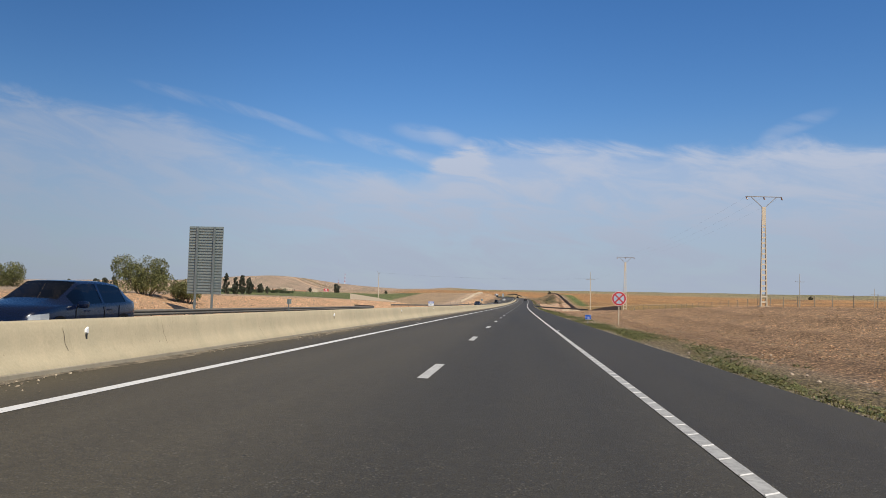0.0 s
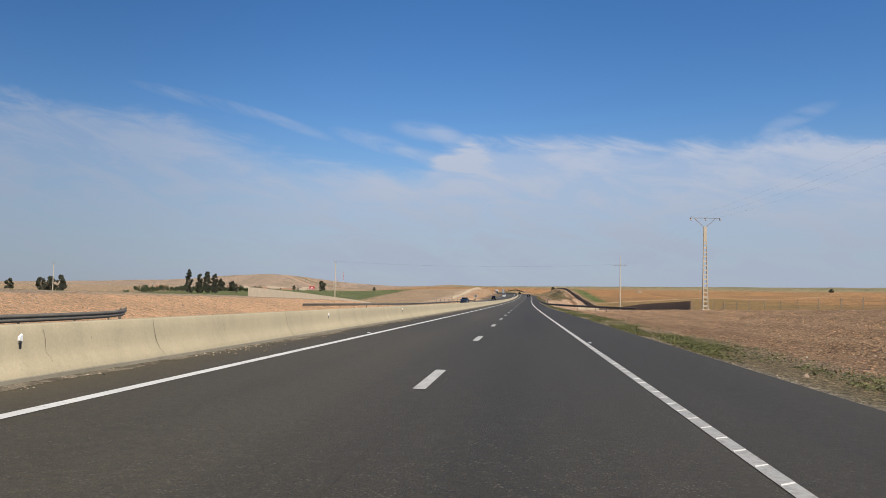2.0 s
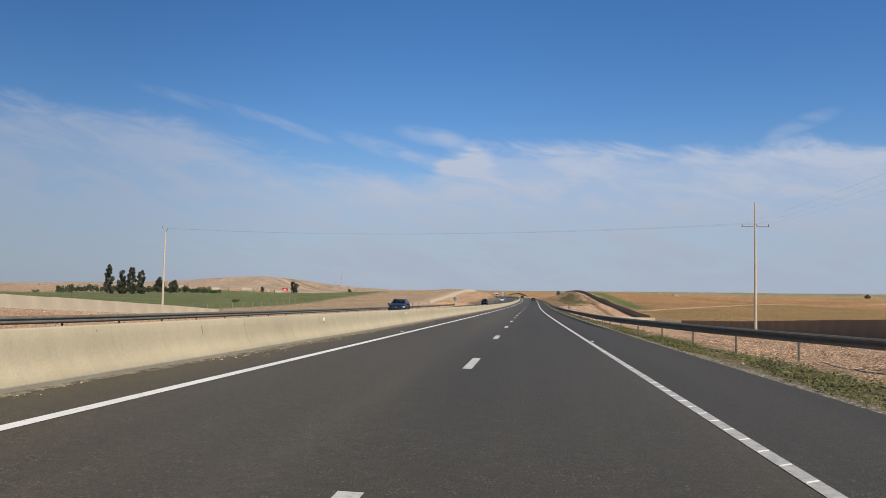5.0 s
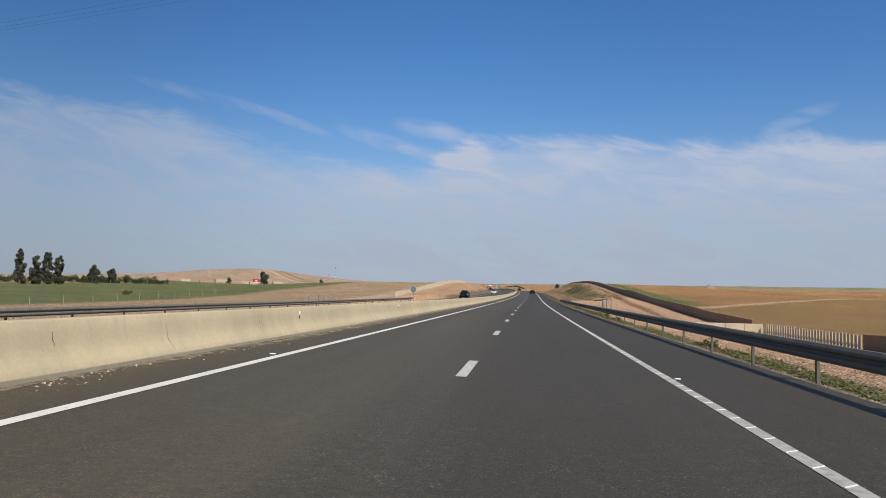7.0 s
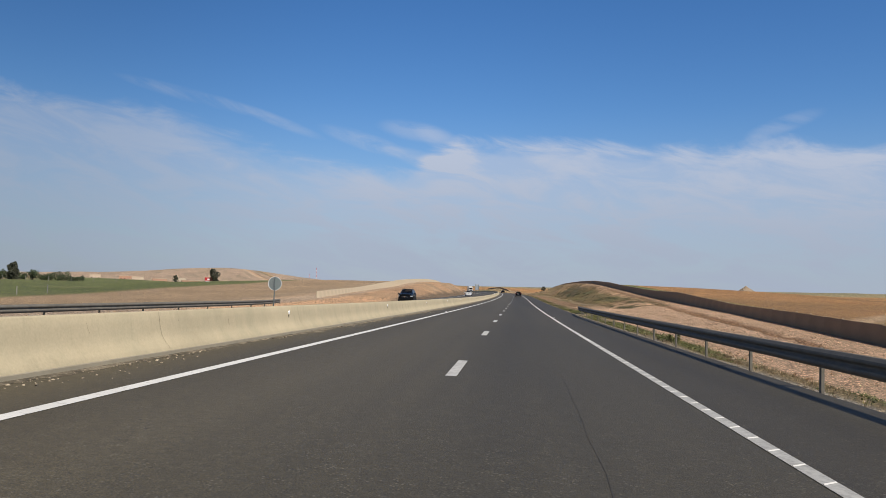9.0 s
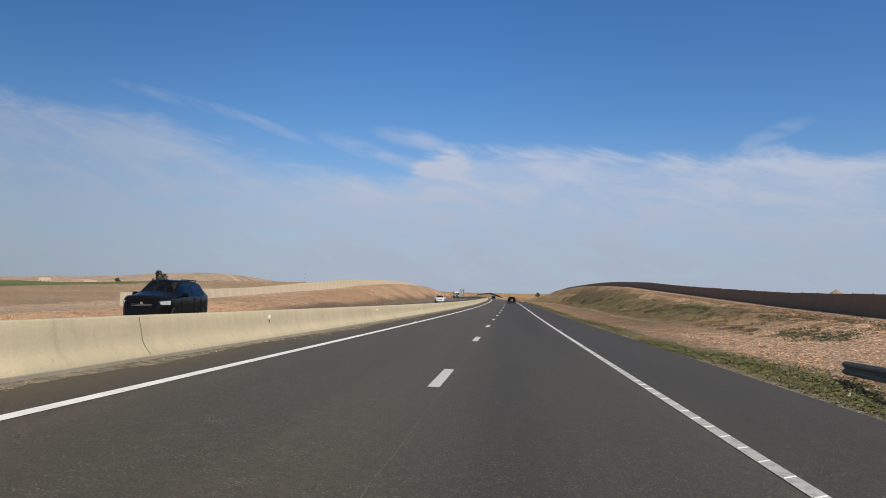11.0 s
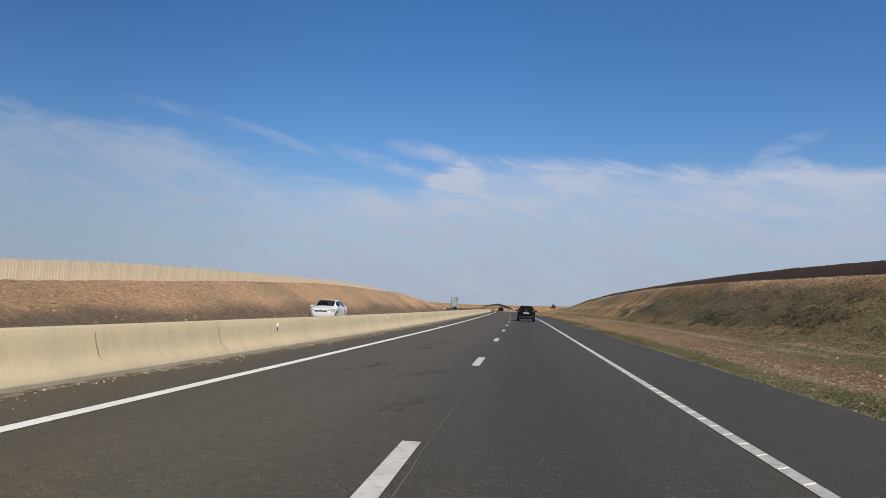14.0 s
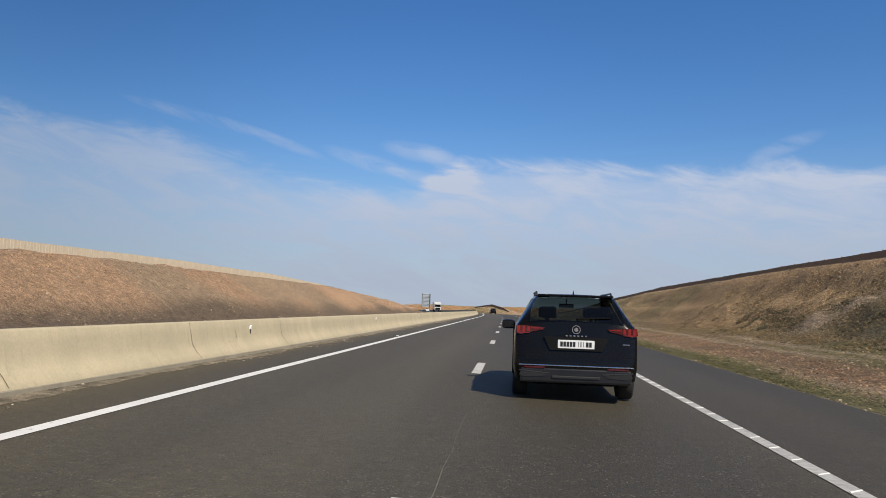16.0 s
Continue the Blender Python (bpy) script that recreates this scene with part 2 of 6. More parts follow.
def make_ground():
    m = Nodes("ground_soil_and_fields")
    base = m.attr("albedo")
    clod = m.noise(2.2, 7, 0.72)
    fine = m.noise(14, 5, 0.7)
    broad = m.noise(0.07, 4, 0.6)
    stone = m.ramp(m.voro(4.5), 0.2, 0.1)
    c = m.scale_rgb(base, m.ramp(clod, 0.3, 0.72, 0.58, 1.38))
    # contrast widened: dark specks stand for the small shadows of clods
    c = m.scale_rgb(c, m.ramp(fine, 0.3, 0.7, 0.5, 1.45))
    c = m.scale_rgb(c, m.ramp(broad, 0.3, 0.7, 0.85, 1.15))
    c = m.mix(m.math("MULTIPLY", stone, m.ramp(fine, 0.5, 0.65, 0, 0.45)), c, (0.5, 0.42, 0.33))
    lump = m.noise(6.5, 6, 0.7)
    chip = m.t.nodes.new("ShaderNodeTexVoronoi")
    chip.inputs["Scale"].default_value = 15.0
    m.t.links.new(m.coord(), chip.inputs["Vector"])
    chip2 = m.t.nodes.new("ShaderNodeTexVoronoi")
    chip2.inputs["Scale"].default_value = 34.0
    m.t.links.new(m.coord(), chip2.inputs["Vector"])
    peb = m.voro(11.0, m.coord((1, 1, 1)))
    grain = m.t.nodes.new("ShaderNodeAttribute")
    grain.attribute_name = "albedo"
    # gaps between pebbles darkened, their shade put into the colour
    c = m.scale_rgb(c, m.math("ADD", 1.0, m.math("MULTIPLY", grain.outputs["Alpha"], m.ramp(peb, 0.12, 0.62, 0.62, -0.32))))
    for cell, dark, pale in ((chip, -0.55, 0.62), (chip2, -0.48, 0.55)):
        tint = m.ramp(cell.outputs["Color"], 0.0, 1.0, dark, pale)
        c = m.scale_rgb(c, m.math("ADD", 1.0, m.math("MULTIPLY", grain.outputs["Alpha"], tint)))
    c = m.scale_rgb(c, m.ramp(lump, 0.32, 0.68, 0.62, 1.36))
    m.bump(m.math("ADD", clod, m.math("ADD", m.math("MULTIPLY", lump, 0.5), m.math("SUBTRACT", m.math("MULTIPLY", fine, 0.35), m.math("MULTIPLY", peb, 0.22)))), 1.0, 0.35)
    return m.done(c, 0.95)


def make_concrete(name, color, stain=0.2):
    m = Nodes(name)
    a = m.noise(0.6, 5, 0.6)
    b = m.noise(9, 6, 0.7)
    drip = m.noise(2.2, 5, 0.6, m.coord((1, 1, 0.12)))
    c = m.scale_rgb(color, m.ramp(a, 0.3, 0.7, 0.9, 1.1))
    c = m.scale_rgb(c, m.ramp(b, 0.3, 0.7, 0.93, 1.07))
    c = m.mix(m.ramp(drip, 0.55, 0.8, 0, stain), c, (0.16, 0.13, 0.09))
    pits = m.ramp(m.voro(5.0), 0.07, 0.03)
    c = m.mix(m.math("MULTIPLY", pits, m.ramp(b, 0.52, 0.6, 0, 0.6)), c, (0.12, 0.1, 0.08))
    m.bump(b, 0.35, 0.01)
    return m.done(c, 0.88)


def make_paint(name="road_paint", c0=(0.74, 0.73, 0.7), lo=0.56, worn=0.75):
    m = Nodes(name)
    wear_tone = m.noise(11, 7, 0.75)
    broad = m.noise(1.2, 4)
    c = m.scale_rgb(c0, m.ramp(broad, 0.3, 0.7, 0.88, 1.05))
    c = m.mix(m.ramp(wear_tone, lo, 0.72, 0, worn), c, (0.13, 0.125, 0.12))
    m.bump(wear_tone, 0.4, 0.004)
    return m.done(c, 0.7)


def make_barrier():
    """Cream concrete with grey-green rain streaks, formwork joints and rubbed patches."""
    m = Nodes("barrier_concrete")
    broad = m.noise(0.35, 4, 0.6, m.coord((1, 1, 1)))
    cast = m.noise(1.1, 3, 0.5, m.coord((1, 1, 0.05)))
    drip = m.noise(5.5, 5, 0.65, m.coord((1, 1, 0.06)))
    blotch = m.noise(2.6, 6, 0.7)
    grain = m.noise(26, 5, 0.7)
    c = m.scale_rgb((0.480, 0.405, 0.268), m.ramp(broad, 0.3, 0.7, 0.92, 1.08))
    c = m.mix(m.ramp(cast, 0.45, 0.7, 0, 0.4), c, (0.37, 0.33, 0.22))
    c = m.mix(m.ramp(drip, 0.56, 0.8, 0, 0.36), c, (0.25, 0.215, 0.14))
    c = m.scale_rgb(c, m.ramp(blotch, 0.3, 0.7, 0.94, 1.06))
    c = m.scale_rgb(c, m.ramp(grain, 0.3, 0.7, 0.92, 1.08))
    pits = m.ramp(m.voro(4.0), 0.09, 0.04)
    c = m.mix(m.math("MULTIPLY", pits, m.ramp(blotch, 0.5, 0.6, 0, 0.7)), c, (0.13, 0.10, 0.075))
    m.bump(m.math("ADD", grain, blotch), 0.4, 0.012)
    return m.done(c, 0.9)


ASPHALT, GROUND, PAINT = make_asphalt(), make_ground(), make_paint()
ASPHALT_LANE_TONED = make_asphalt("lane_toned_asphalt", worn=True)
PAINT_WORN = make_paint("worn_edge_paint", (0.45, 0.445, 0.42), 0.44, 0.7)
PAINT_DASH = make_paint("worn_dash_paint", (0.54, 0.53, 0.5), 0.5, 0.7)
ASPHALT_SIDE = make_asphalt("shoulder_asphalt", (0.024, 0.0198, 0.0118), (0.079, 0.0652, 0.0402))
BARRIER = make_barrier()
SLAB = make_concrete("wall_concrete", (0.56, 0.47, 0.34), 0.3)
# walls facing away from the sun: shade put into a darker concrete
SLAB_SHADED = make_concrete("shaded_wall_concrete", (0.27, 0.19, 0.12), 0.35)
STEEL = plain("galvanised_steel", (0.165, 0.15, 0.125), 0.72, 0.1, 0.25, 3.0, Specular_IOR_Level=0.3)
RUST = plain("weathered_steel_post", (0.3, 0.28, 0.26), 0.7, 0.3, 0.25)
POLE = make_concrete("pole_concrete", (0.55, 0.47, 0.36), 0.1)


# ---------- mesh helpers ----------
def part(name, bm, material, parent=None, label="", smooth=False):
    """Links a bmesh as one mesh object."""
    me = bpy.data.meshes.new(name)
    bm.to_mesh(me)
    bm.free()
    if smooth:
        me.shade_smooth()
    mats = material if isinstance(material, (list, tuple)) else [material]
    for mm in mats:
        me.materials.append(mm)
    ob = new(name, me)
    if parent is not None:
        ob.parent = parent
    if label:
        ob["label"] = label
    return ob


def from_lists(name, verts, faces, material, parent=None, smooth=False):
    me = bpy.data.meshes.new(name)
    me.from_pydata([tuple(v) for v in verts], [], faces)
    if smooth:
        me.shade_smooth()
    me.materials.append(material)
    ob = new(name, me)
    if parent is not None:
        ob.parent = parent
    return ob


def box(bm, x0, x1, y0, y1, z0, z1, bevel=0.0):
    v = [bm.verts.new(c) for c in ((x0, y0, z0), (x1, y0, z0), (x1, y1, z0), (x0, y1, z0), (x0, y0, z1), (x1, y0, z1), (x1, y1, z1), (x0, y1, z1))]
    fs = [bm.faces.new([v[i] for i in q]) for q in ((3, 2, 1, 0), (4, 5, 6, 7), (0, 1, 5, 4), (1, 2, 6, 5), (2, 3, 7, 6), (3, 0, 4, 7))]
    if bevel:
        edges = list({e for f in fs for e in f.edges})
        bmesh.ops.bevel(bm, geom=edges, offset=bevel, segments=2, affect="EDGES", profile=0.6)
    return bm


def tube(bm, a, b, r0, r1=None, n=10, caps=True):
    """A round bar from a to b."""
    a, b = Vector(a), Vector(b)
    r1 = r0 if r1 is None else r1
    d = (b - a).normalized()
    u = d.orthogonal().normalized()
    w = d.cross(u)
    r_a = [bm.verts.new(a + (u * math.cos(k * math.tau / n) + w * math.sin(k * math.tau / n)) * r0) for k in range(n)]
    r_b = [bm.verts.new(b + (u * math.cos(k * math.tau / n) + w * math.sin(k * math.tau / n)) * r1) for k in range(n)]
    for k in range(n):
        bm.faces.new((r_a[k], r_a[(k + 1) % n], r_b[(k + 1) % n], r_b[k]))
    if caps:
        bm.faces.new(r_a[::-1]), bm.faces.new(r_b)
    return bm


def sweep(name, prof, stations, material, parent=None, smooth=False, closed=True):
    """A profile of (X, Z) drawn along the road over the given distances; prof may be a function of S."""
    verts, faces = [], []
    n = None
    for S in stations:
        p = prof(S) if callable(prof) else prof
        n = len(p)
        verts += [at(S, X, Z) for X, Z in p]
    m = len(stations)
    for i in range(m - 1):
        for k in range(n if closed else n - 1):
            a, b = i * n + k, i * n + (k + 1) % n
            faces.append((a, b, b + n, a + n))
    if closed:
        faces.append(tuple(range(n - 1, -1, -1)))
        faces.append(tuple((m - 1) * n + k for k in range(n)))
    return from_lists(name, verts, faces, material, parent, smooth)


def span(a, b, step):
    return list(np.linspace(a, b, max(2, int(round((b - a) / step)) + 1)))


# ---------- lie of the land ----------
RX = [5.9, 7.5, 9.5, 11, 13, 15, 18, 21.5, 24, 31, 60]
RROWS = {
    -300: (-0.15, -0.25, -0.3, -0.09, 0.2, 0.56, 1.1, 1.5, 1.6, 1, 0.5),
    80: (-0.15, -0.25, -0.3, -0.17, 0, 0.4, 1, 1.5, 1.6, 1.2, 0.8),
    130: (-0.15, -0.25, -0.3, -0.21, -0.1, 0.1, 0.4, 0.8, 0.8, 0.6, 0.4),
    165: (-0.15, -0.25, -0.3, -0.26, -0.2, -0.04, 0.2, 0.35, 0.3, 0.1, -0.1),
    210: (-0.15, -0.3, -0.45, -0.47, -0.5, -0.46, -0.4, -0.4, -0.5, -0.7, -0.8),
    280: (-0.15, -0.4, -0.9, -1.11, -1.4, -1.52, -1.7, -1.9, -2, -2.1, -2.1),
    316: (-0.15, -0.4, -1, -1.26, -1.6, -1.76, -2, -2.1, -2.2, -2.3, -2.3),
    349: (-0.15, -0.3, -0.7, -0.83, -1, -1, -1, -1, -1.1, -1.3, -1.3),
    383: (-0.15, -0.3, -0.25, -0.25, -0.2, -0.12, 0.05, 0.1, 0.1, -0.1, -0.2),
    430: (-0.15, -0.3, -0.25, -0.12, -0.02, 0.35, 1.1, 1.45, 1.4, 1.4, 1.2),
    480: (-0.15, -0.3, -0.25, -0.12, 0.02, 0.4, 1.65, 3, 3.1, 3.1, 2.8),
    512: (-0.15, -0.3, -0.25, -0.12, 0.05, 0.42, 2, 4, 4.1, 4.1, 3.8),
    545: (-0.15, -0.3, -0.25, -0.12, 0.05, 0.42, 2.15, 4.6, 4.65, 4.6, 4.3),
    590: (-0.15, -0.3, -0.25, -0.12, 0.05, 0.42, 2.3, 4.95, 4.95, 4.8, 4.4),
    650: (-0.15, -0.3, -0.25, -0.12, 0.05, 0.42, 2.1, 4.55, 4.5, 4.4, 4),
    700: (-0.15, -0.3, -0.25, -0.12, 0.05, 0.35, 1.7, 3.3, 3.3, 3.2, 3),
    760: (-0.15, -0.3, -0.25, -0.12, 0, 0.1, 0.45, 0.9, 1, 1, 0.8),
    850: (-0.15, -0.3, -0.3, -0.3, -0.3, -0.34, -0.4, -0.4, -0.4, -0.2, 0.2),
    885: (-0.15, -0.3, -0.3, -0.04, 0.3, 0.66, 1.2, 1.7, 1.7, 1.7, 1.4),
    912: (-0.15, -0.3, -0.3, 0.26, 1, 1.76, 2.9, 3.4, 3.4, 3.4, 2.8),
    955: (-0.15, -0.3, -0.3, 0.17, 0.8, 1.24, 1.9, 2.2, 2.2, 2.2, 2),
    1100: (-0.15, -0.3, -0.3, -0.17, 0, 0, 0, 0, 0, 0, 0),
    6000: (-0.15, -0.3, -0.3, -0.17, 0, 0, 0, 0, 0, 0, 0),
}
LX = [-60, -38, -34, -30, -27, -22.5, -20, -17.6, -16.2]
LROWS = {
    -300: (1.2, 1.5, 1.5, 1.3, .6, -.3, -.4, -.4, -.25), 130: (1.2, 1.4, 1.4, 1.2, .6, -.3, -.4, -.4, -.25),
    171: (1, 1.2, 1.1, .9, .4, -.2, -.4, -.4, -.25), 202: (.5, .7, .75, .6, .3, -.2, -.4, -.4, -.25),
    250: (-1.2, -1, -1, -1, -1, -.9, -.8, -.5, -.25), 340: (-2.0, -1.3, -1.2, -1.1, -1.1, -1, -.8, -.5, -.25),
    400: (-1.6, -1, -.9, -.8, -.7, -.6, -.5, -.4, -.25), 433: (-.8, -.5, -.4, -.3, -.2, -.2, -.4, -.4, -.25),
    463: (.4, .5, .6, .65, .7, .2, -.3, -.4, -.25), 494: (1.3, 1.4, 1.4, 1.5, 1.5, .6, -.2, -.4, -.25),
    513: (1.75, 1.85, 1.85, 1.95, 2.1, 0.9, -0.2, -0.4, -0.25), 547: (2.85, 3.05, 3.05, 3.05, 3.1, 1.2, -0.2, -0.4, -0.25),
    581: (3.55, 3.75, 3.85, 3.85, 3.8, 1.5, -0.2, -0.4, -0.25), 650: (3.75, 4.05, 4.05, 4.05, 4, 1.6, -0.2, -0.4, -0.25),
    720: (2.05, 2.25, 2.25, 2.35, 2.6, 1.3, -0.2, -0.4, -0.25), 810: (.5, .5, .5, .6, .7, .5, -.3, -.4, -.25),
    950: (0, 0, 0, 0, 0, 0, -.3, -.4, -.25), 6000: (0, 0, 0, 0, 0, 0, -.3, -.4, -.25)}


def table(X, S, xs, rows):
    ks = sorted(rows)
    cols = np.array([[rows[k][i] for k in ks] for i in range(len(xs))])
    per = np.stack([np.interp(S, ks, c) for c in cols])
    X = np.clip(X, xs[0], xs[-1])
    i = np.clip(np.searchsorted(xs, X) - 1, 0, len(xs) - 2)
    xa = np.asarray(xs, float)
    f = (X - xa[i]) / (xa[i + 1] - xa[i])
    f = f * f * (3 - 2 * f) * 0.5 + f * 0.5
    j = np.arange(X.size)
    return per[i, j] * (1 - f) + per[i + 1, j] * f


def wave(X, S):
    return (np.sin(X * .031 + S * .012) + np.sin(X * .011 - S * .021 + 1.3) + np.sin(S * .043 + X * .007 + 2.1)) / 3


def ground_z(X, S):
    """Height of the open ground over the road's line."""
    X, S = np.atleast_1d(np.asarray(X, float)), np.atleast_1d(np.asarray(S, float))
    X, S = np.broadcast_arrays(X, S)
    shp = X.shape
    X, S = X.ravel(), S.ravel()
    near = np.where(X > -5.3, table(X, S, RX, RROWS), table(X, S, LX, LROWS))
    d = np.abs(X + 5.3)
    right = -1.2 + .0135 * np.minimum(d, 1600) + .003 * np.maximum(d - 1600, 0)
    left = -1.4 + .0045 * np.minimum(d, 900) + .001 * np.maximum(d - 900, 0)
    far = np.where(X > -5.3, right, left) + wave(X, S) * np.clip(d / 300, 0, 1) * 2.2
    wx, wy = X + rx(S), ry(S)
    hx, hy = wx + 715, wy - 2330
    hill = 25.5 * np.exp(-np.abs(hx / 245) ** 2.2 - (hy / 420) ** 2) + 8 * np.exp(-((wx + 735) / 130) ** 2 - (hy / 320) ** 2)
    hill += 14 * np.exp(-((hx + 360) / 330) ** 2 - ((hy - 100) / 400) ** 2)
    hill += 6 * np.exp(-((wx + 800) / 120) ** 2 - ((wy - 3560) / 200) ** 2) + 9 * np.exp(-((wx + 330) / 90) ** 2 - ((wy - 3900) / 200) ** 2)
    f = np.clip((d - 52) / 110, 0, 1)
    f = f * f * (3 - 2 * f)
    z = near * (1 - f) + far * f + hill
    return z.reshape(shp)


def gz(X, S):
    return float(ground_z(X, S)[0])


def gat(S, X, dz=0.0):
    """A place on the ground."""
    return at(S, X, gz(X, S) + dz)


# ---------- ground ----------
def soft(v, a, b):
    f = np.clip((v - a) / (b - a), 0, 1)
    return f * f * (3 - 2 * f)


def gully_x(S):
    return np.interp(S, [330, 400, 430, 490], [18.6, 19.6, 21.2, 21.6]) + .2 * np.sin(S * .21)


def albedo(X, S):
    """Colour of soil, stubble and crops by place."""
    n1 = wave(X * 3.1, S * 2.3)
    n2 = wave(X * 9.0 + 40, S * 7.0)
    out = np.empty(X.shape + (3,))
    out[:] = (0.40, 0.29, 0.185)

    def lay(w, c):
        w = np.clip(w, 0, 1)[..., None]
        out[:] = out * (1 - w) + np.array(c) * w
    # fields on the right: ploughed brown, olive stubble, a green strip
    r = soft(X, 24.5, 30)
    lay(r, (0.43, 0.225, 0.085))
    lay(r * soft(n1, -.1, .35) * .5, (0.26, 0.16, 0.065))
    lay(r * soft(X, 40, 60) * soft(S, 150, 200) * soft(-S, -330, -250) * .6, (0.24, 0.2, 0.085))
    lay(r * soft(X, 33, 38) * soft(-X, -130, -90) * soft(S, 175, 200) * soft(-S, -310, -275) * .85, (0.165, 0.17, 0.06))
    lay(r * soft(-X, -35, -31) * soft(S, 374, 384) * soft(-S, -760, -700), (0.13, 0.165, 0.042))
    lay(r * soft(S, 290, 320) * soft(X - 35 - (S - 380) * .66, 0, 4) * soft(-X, -130, -90) * .7, (0.28, 0.19, 0.06))
    lay(r * soft(-np.abs(X - 35 - (S - 380) * .66), -2.4, -1.0) * soft(S, 366, 374) * soft(-X, -260, -200), (0.56, 0.38, 0.22))
    lay(r * soft(X, 500, 700), (0.3, 0.24, 0.12))
    lay(r * soft(X, 800, 1000) * soft(n1, 0, .3) * .8, (0.15, 0.16, 0.075))
    # crops and dry land on the left
    lf = soft(-X, 42, 48)
    lay(lf, (0.42, 0.29, 0.17))
    g = soft(S, 195, 240) * soft(-S, -1150, -1000) * soft(-X, 71, 77) * soft(X, -290, -240)
    lay(g, (0.135, 0.155, 0.047))
    lay(g * soft(n2, .1, .6) * .5, (0.2, 0.2, 0.075))
    lay(soft(-X, 400, 500) * soft(n1, .05, .5) * .7, (0.2, 0.19, 0.1))
    # far hill, paled in its colour to stand for distance haze
    lay(soft(S, 1300, 1700) * soft(-(X + rx(S)), 250, 350), (0.42, 0.30, 0.205))
    lay(soft(S, 1300, 1700) * soft(-(X + rx(S)), 250, 350) * soft(n2, .0, .5) * .7, (0.27, 0.215, 0.14))
    # freshly cut bank on the left
    b = soft(-X, 19, 22) * soft(X, -42, -37)
    lay(b * soft(-S, -470, -430), (0.78, 0.475, 0.265))
    lay(b * soft(S, 430, 470), (0.54, 0.335, 0.19))
    lay(b * soft(S, 500, 540) * soft(n2 + n1 * .6, -.2, .4) * .65 * soft(X, -31, -28), (0.39, 0.29, 0.18))
    lay(b * soft(-X, 29, 32), (0.52, 0.38, 0.26))
    # stony stubble bank on the right
    k = soft(X, 8.5, 10) * soft(-X, -25, -23)
    lay(k, (0.53, 0.325, 0.175))
    # darker towards the road: shaded sides of clods put into the soil colour
    lay(k * soft(-X + n1, -14, -10) * .55 * soft(-S, -190, -160), (0.35, 0.205, 0.105))
    lay(k * soft(np.sin(X * 1.9 + n1 * 3), .2, .9) * .55, (0.34, 0.205, 0.105))
    lay(k * soft(S, 170, 200) * soft(-S, -430, -400), (0.64, 0.42, 0.265))
    cut = k * soft(S, 405, 440)
    wavy = n2 * .5 + .35 * np.sin(S * .11 + 1)
    lay(cut * .95, (0.27, 0.172, 0.078))
    lay(cut * soft(n1 + n2 * .5, -.1, .35) * .7, (0.18, 0.16, 0.055))
    lay(cut * soft(n2 - n1, .1, .5) * .6, (0.235, 0.155, 0.085))
    # dark stony lower slope, then a tan crest
    low = soft(X + wavy, 14.8, 16) * soft(-X + n2, -21.2, -19.2)
    lay(cut * low * .45, (0.17, 0.15, 0.06))
    lay(cut * low * soft(np.sin(S * .19 + np.sin(X * .8) * 2) + n2, .2, 1.0) * .6, (0.16, 0.15, 0.072))
    lay(cut * low * soft(-S - X * .6, -583, -573) * soft(S, 495, 530) * soft(-X + n2, -21.0, -17.6) * .7, (0.12, 0.1, 0.058))
    lay(cut * soft(X + n2 * 1.4 - np.interp(S, [410, 470, 540, 575], [17.6, 18.8, 20.3, 20.9]), 0, 1.8), (0.56, 0.36, 0.21))
    past = soft(S + X * .6, 575, 589)
    lay(cut * past * soft(X, 14.5, 16) * .8, (0.46, 0.30, 0.155))
    lay(cut * past * soft(X, 14.5, 16) * soft(n1 + n2, .0, .5) * .5, (0.2, 0.17, 0.07))
    lay(cut * soft(-np.abs(S + X * .6 - 582), -2.6, -1.2) * soft(X, 14.5, 16) * soft(-X, -19.5, -18) * .7, (0.44, 0.33, 0.23))
    # flat foot: olive soil, reddish gravel, pale wheel tracks
    foot = cut * soft(-X + wavy, -15.2, -14)
    lay(foot * .9, (0.205, 0.142, 0.058))
    lay(foot * soft(n2 + .4 * n1, .0, .5) * .6, (0.16, 0.145, 0.042))
    lay(foot * soft(-X + wavy, -11.7, -10.6) * .8, (0.295, 0.18, 0.10))
    lay(foot * soft(-X + wavy, -11.5, -10.6) * soft(n2 - n1 * .6, .0, .5) * .5, (0.19, 0.12, 0.06))
    for xt in (12.1, 13.3):
        lay(foot * soft(-np.abs(X - xt + .3 * np.sin(S * .07 + xt)), -.42, -.12) * soft(np.sin(S * .09 + xt * 2) + n2, -.6, .3) * .6, (0.47, 0.36, 0.25))
    gully = soft(-np.abs(X - gully_x(S)), -1.0, -.45) * soft(S, 330, 350) * soft(-S, -490, -460)
    lay(gully * .9, (0.3, 0.15, 0.07))
    # grassy verge
    v = soft(X, 6.0, 6.3) * soft(-X + n2 * .5, -9.2, -7.9)
    late = soft(S, 385, 415)
    lay(v * .8, (0.235, 0.175, 0.075))
    lay(v * soft(n2, .0, .4) * (.7 - .45 * late), (0.185, 0.165, 0.05))
    lay(v * late * soft(-X + n2 * .4, -8.8, -7.8) * .75, (0.125, 0.125, 0.03))
    lay(soft(X, 5, 6) * soft(-X, -6.8, -6.4) * (1 - .55 * late), (0.36, 0.31, 0.24))
    lay(soft(-X, 16, 16.4) * soft(X, -20, -18.5), (0.3, 0.22, 0.14))
    lay(soft(-X, 16, 16.4) * soft(X + n2 * .8, -22.5, -20.5) * soft(S, 425, 450), (0.19, 0.135, 0.085))
    return out


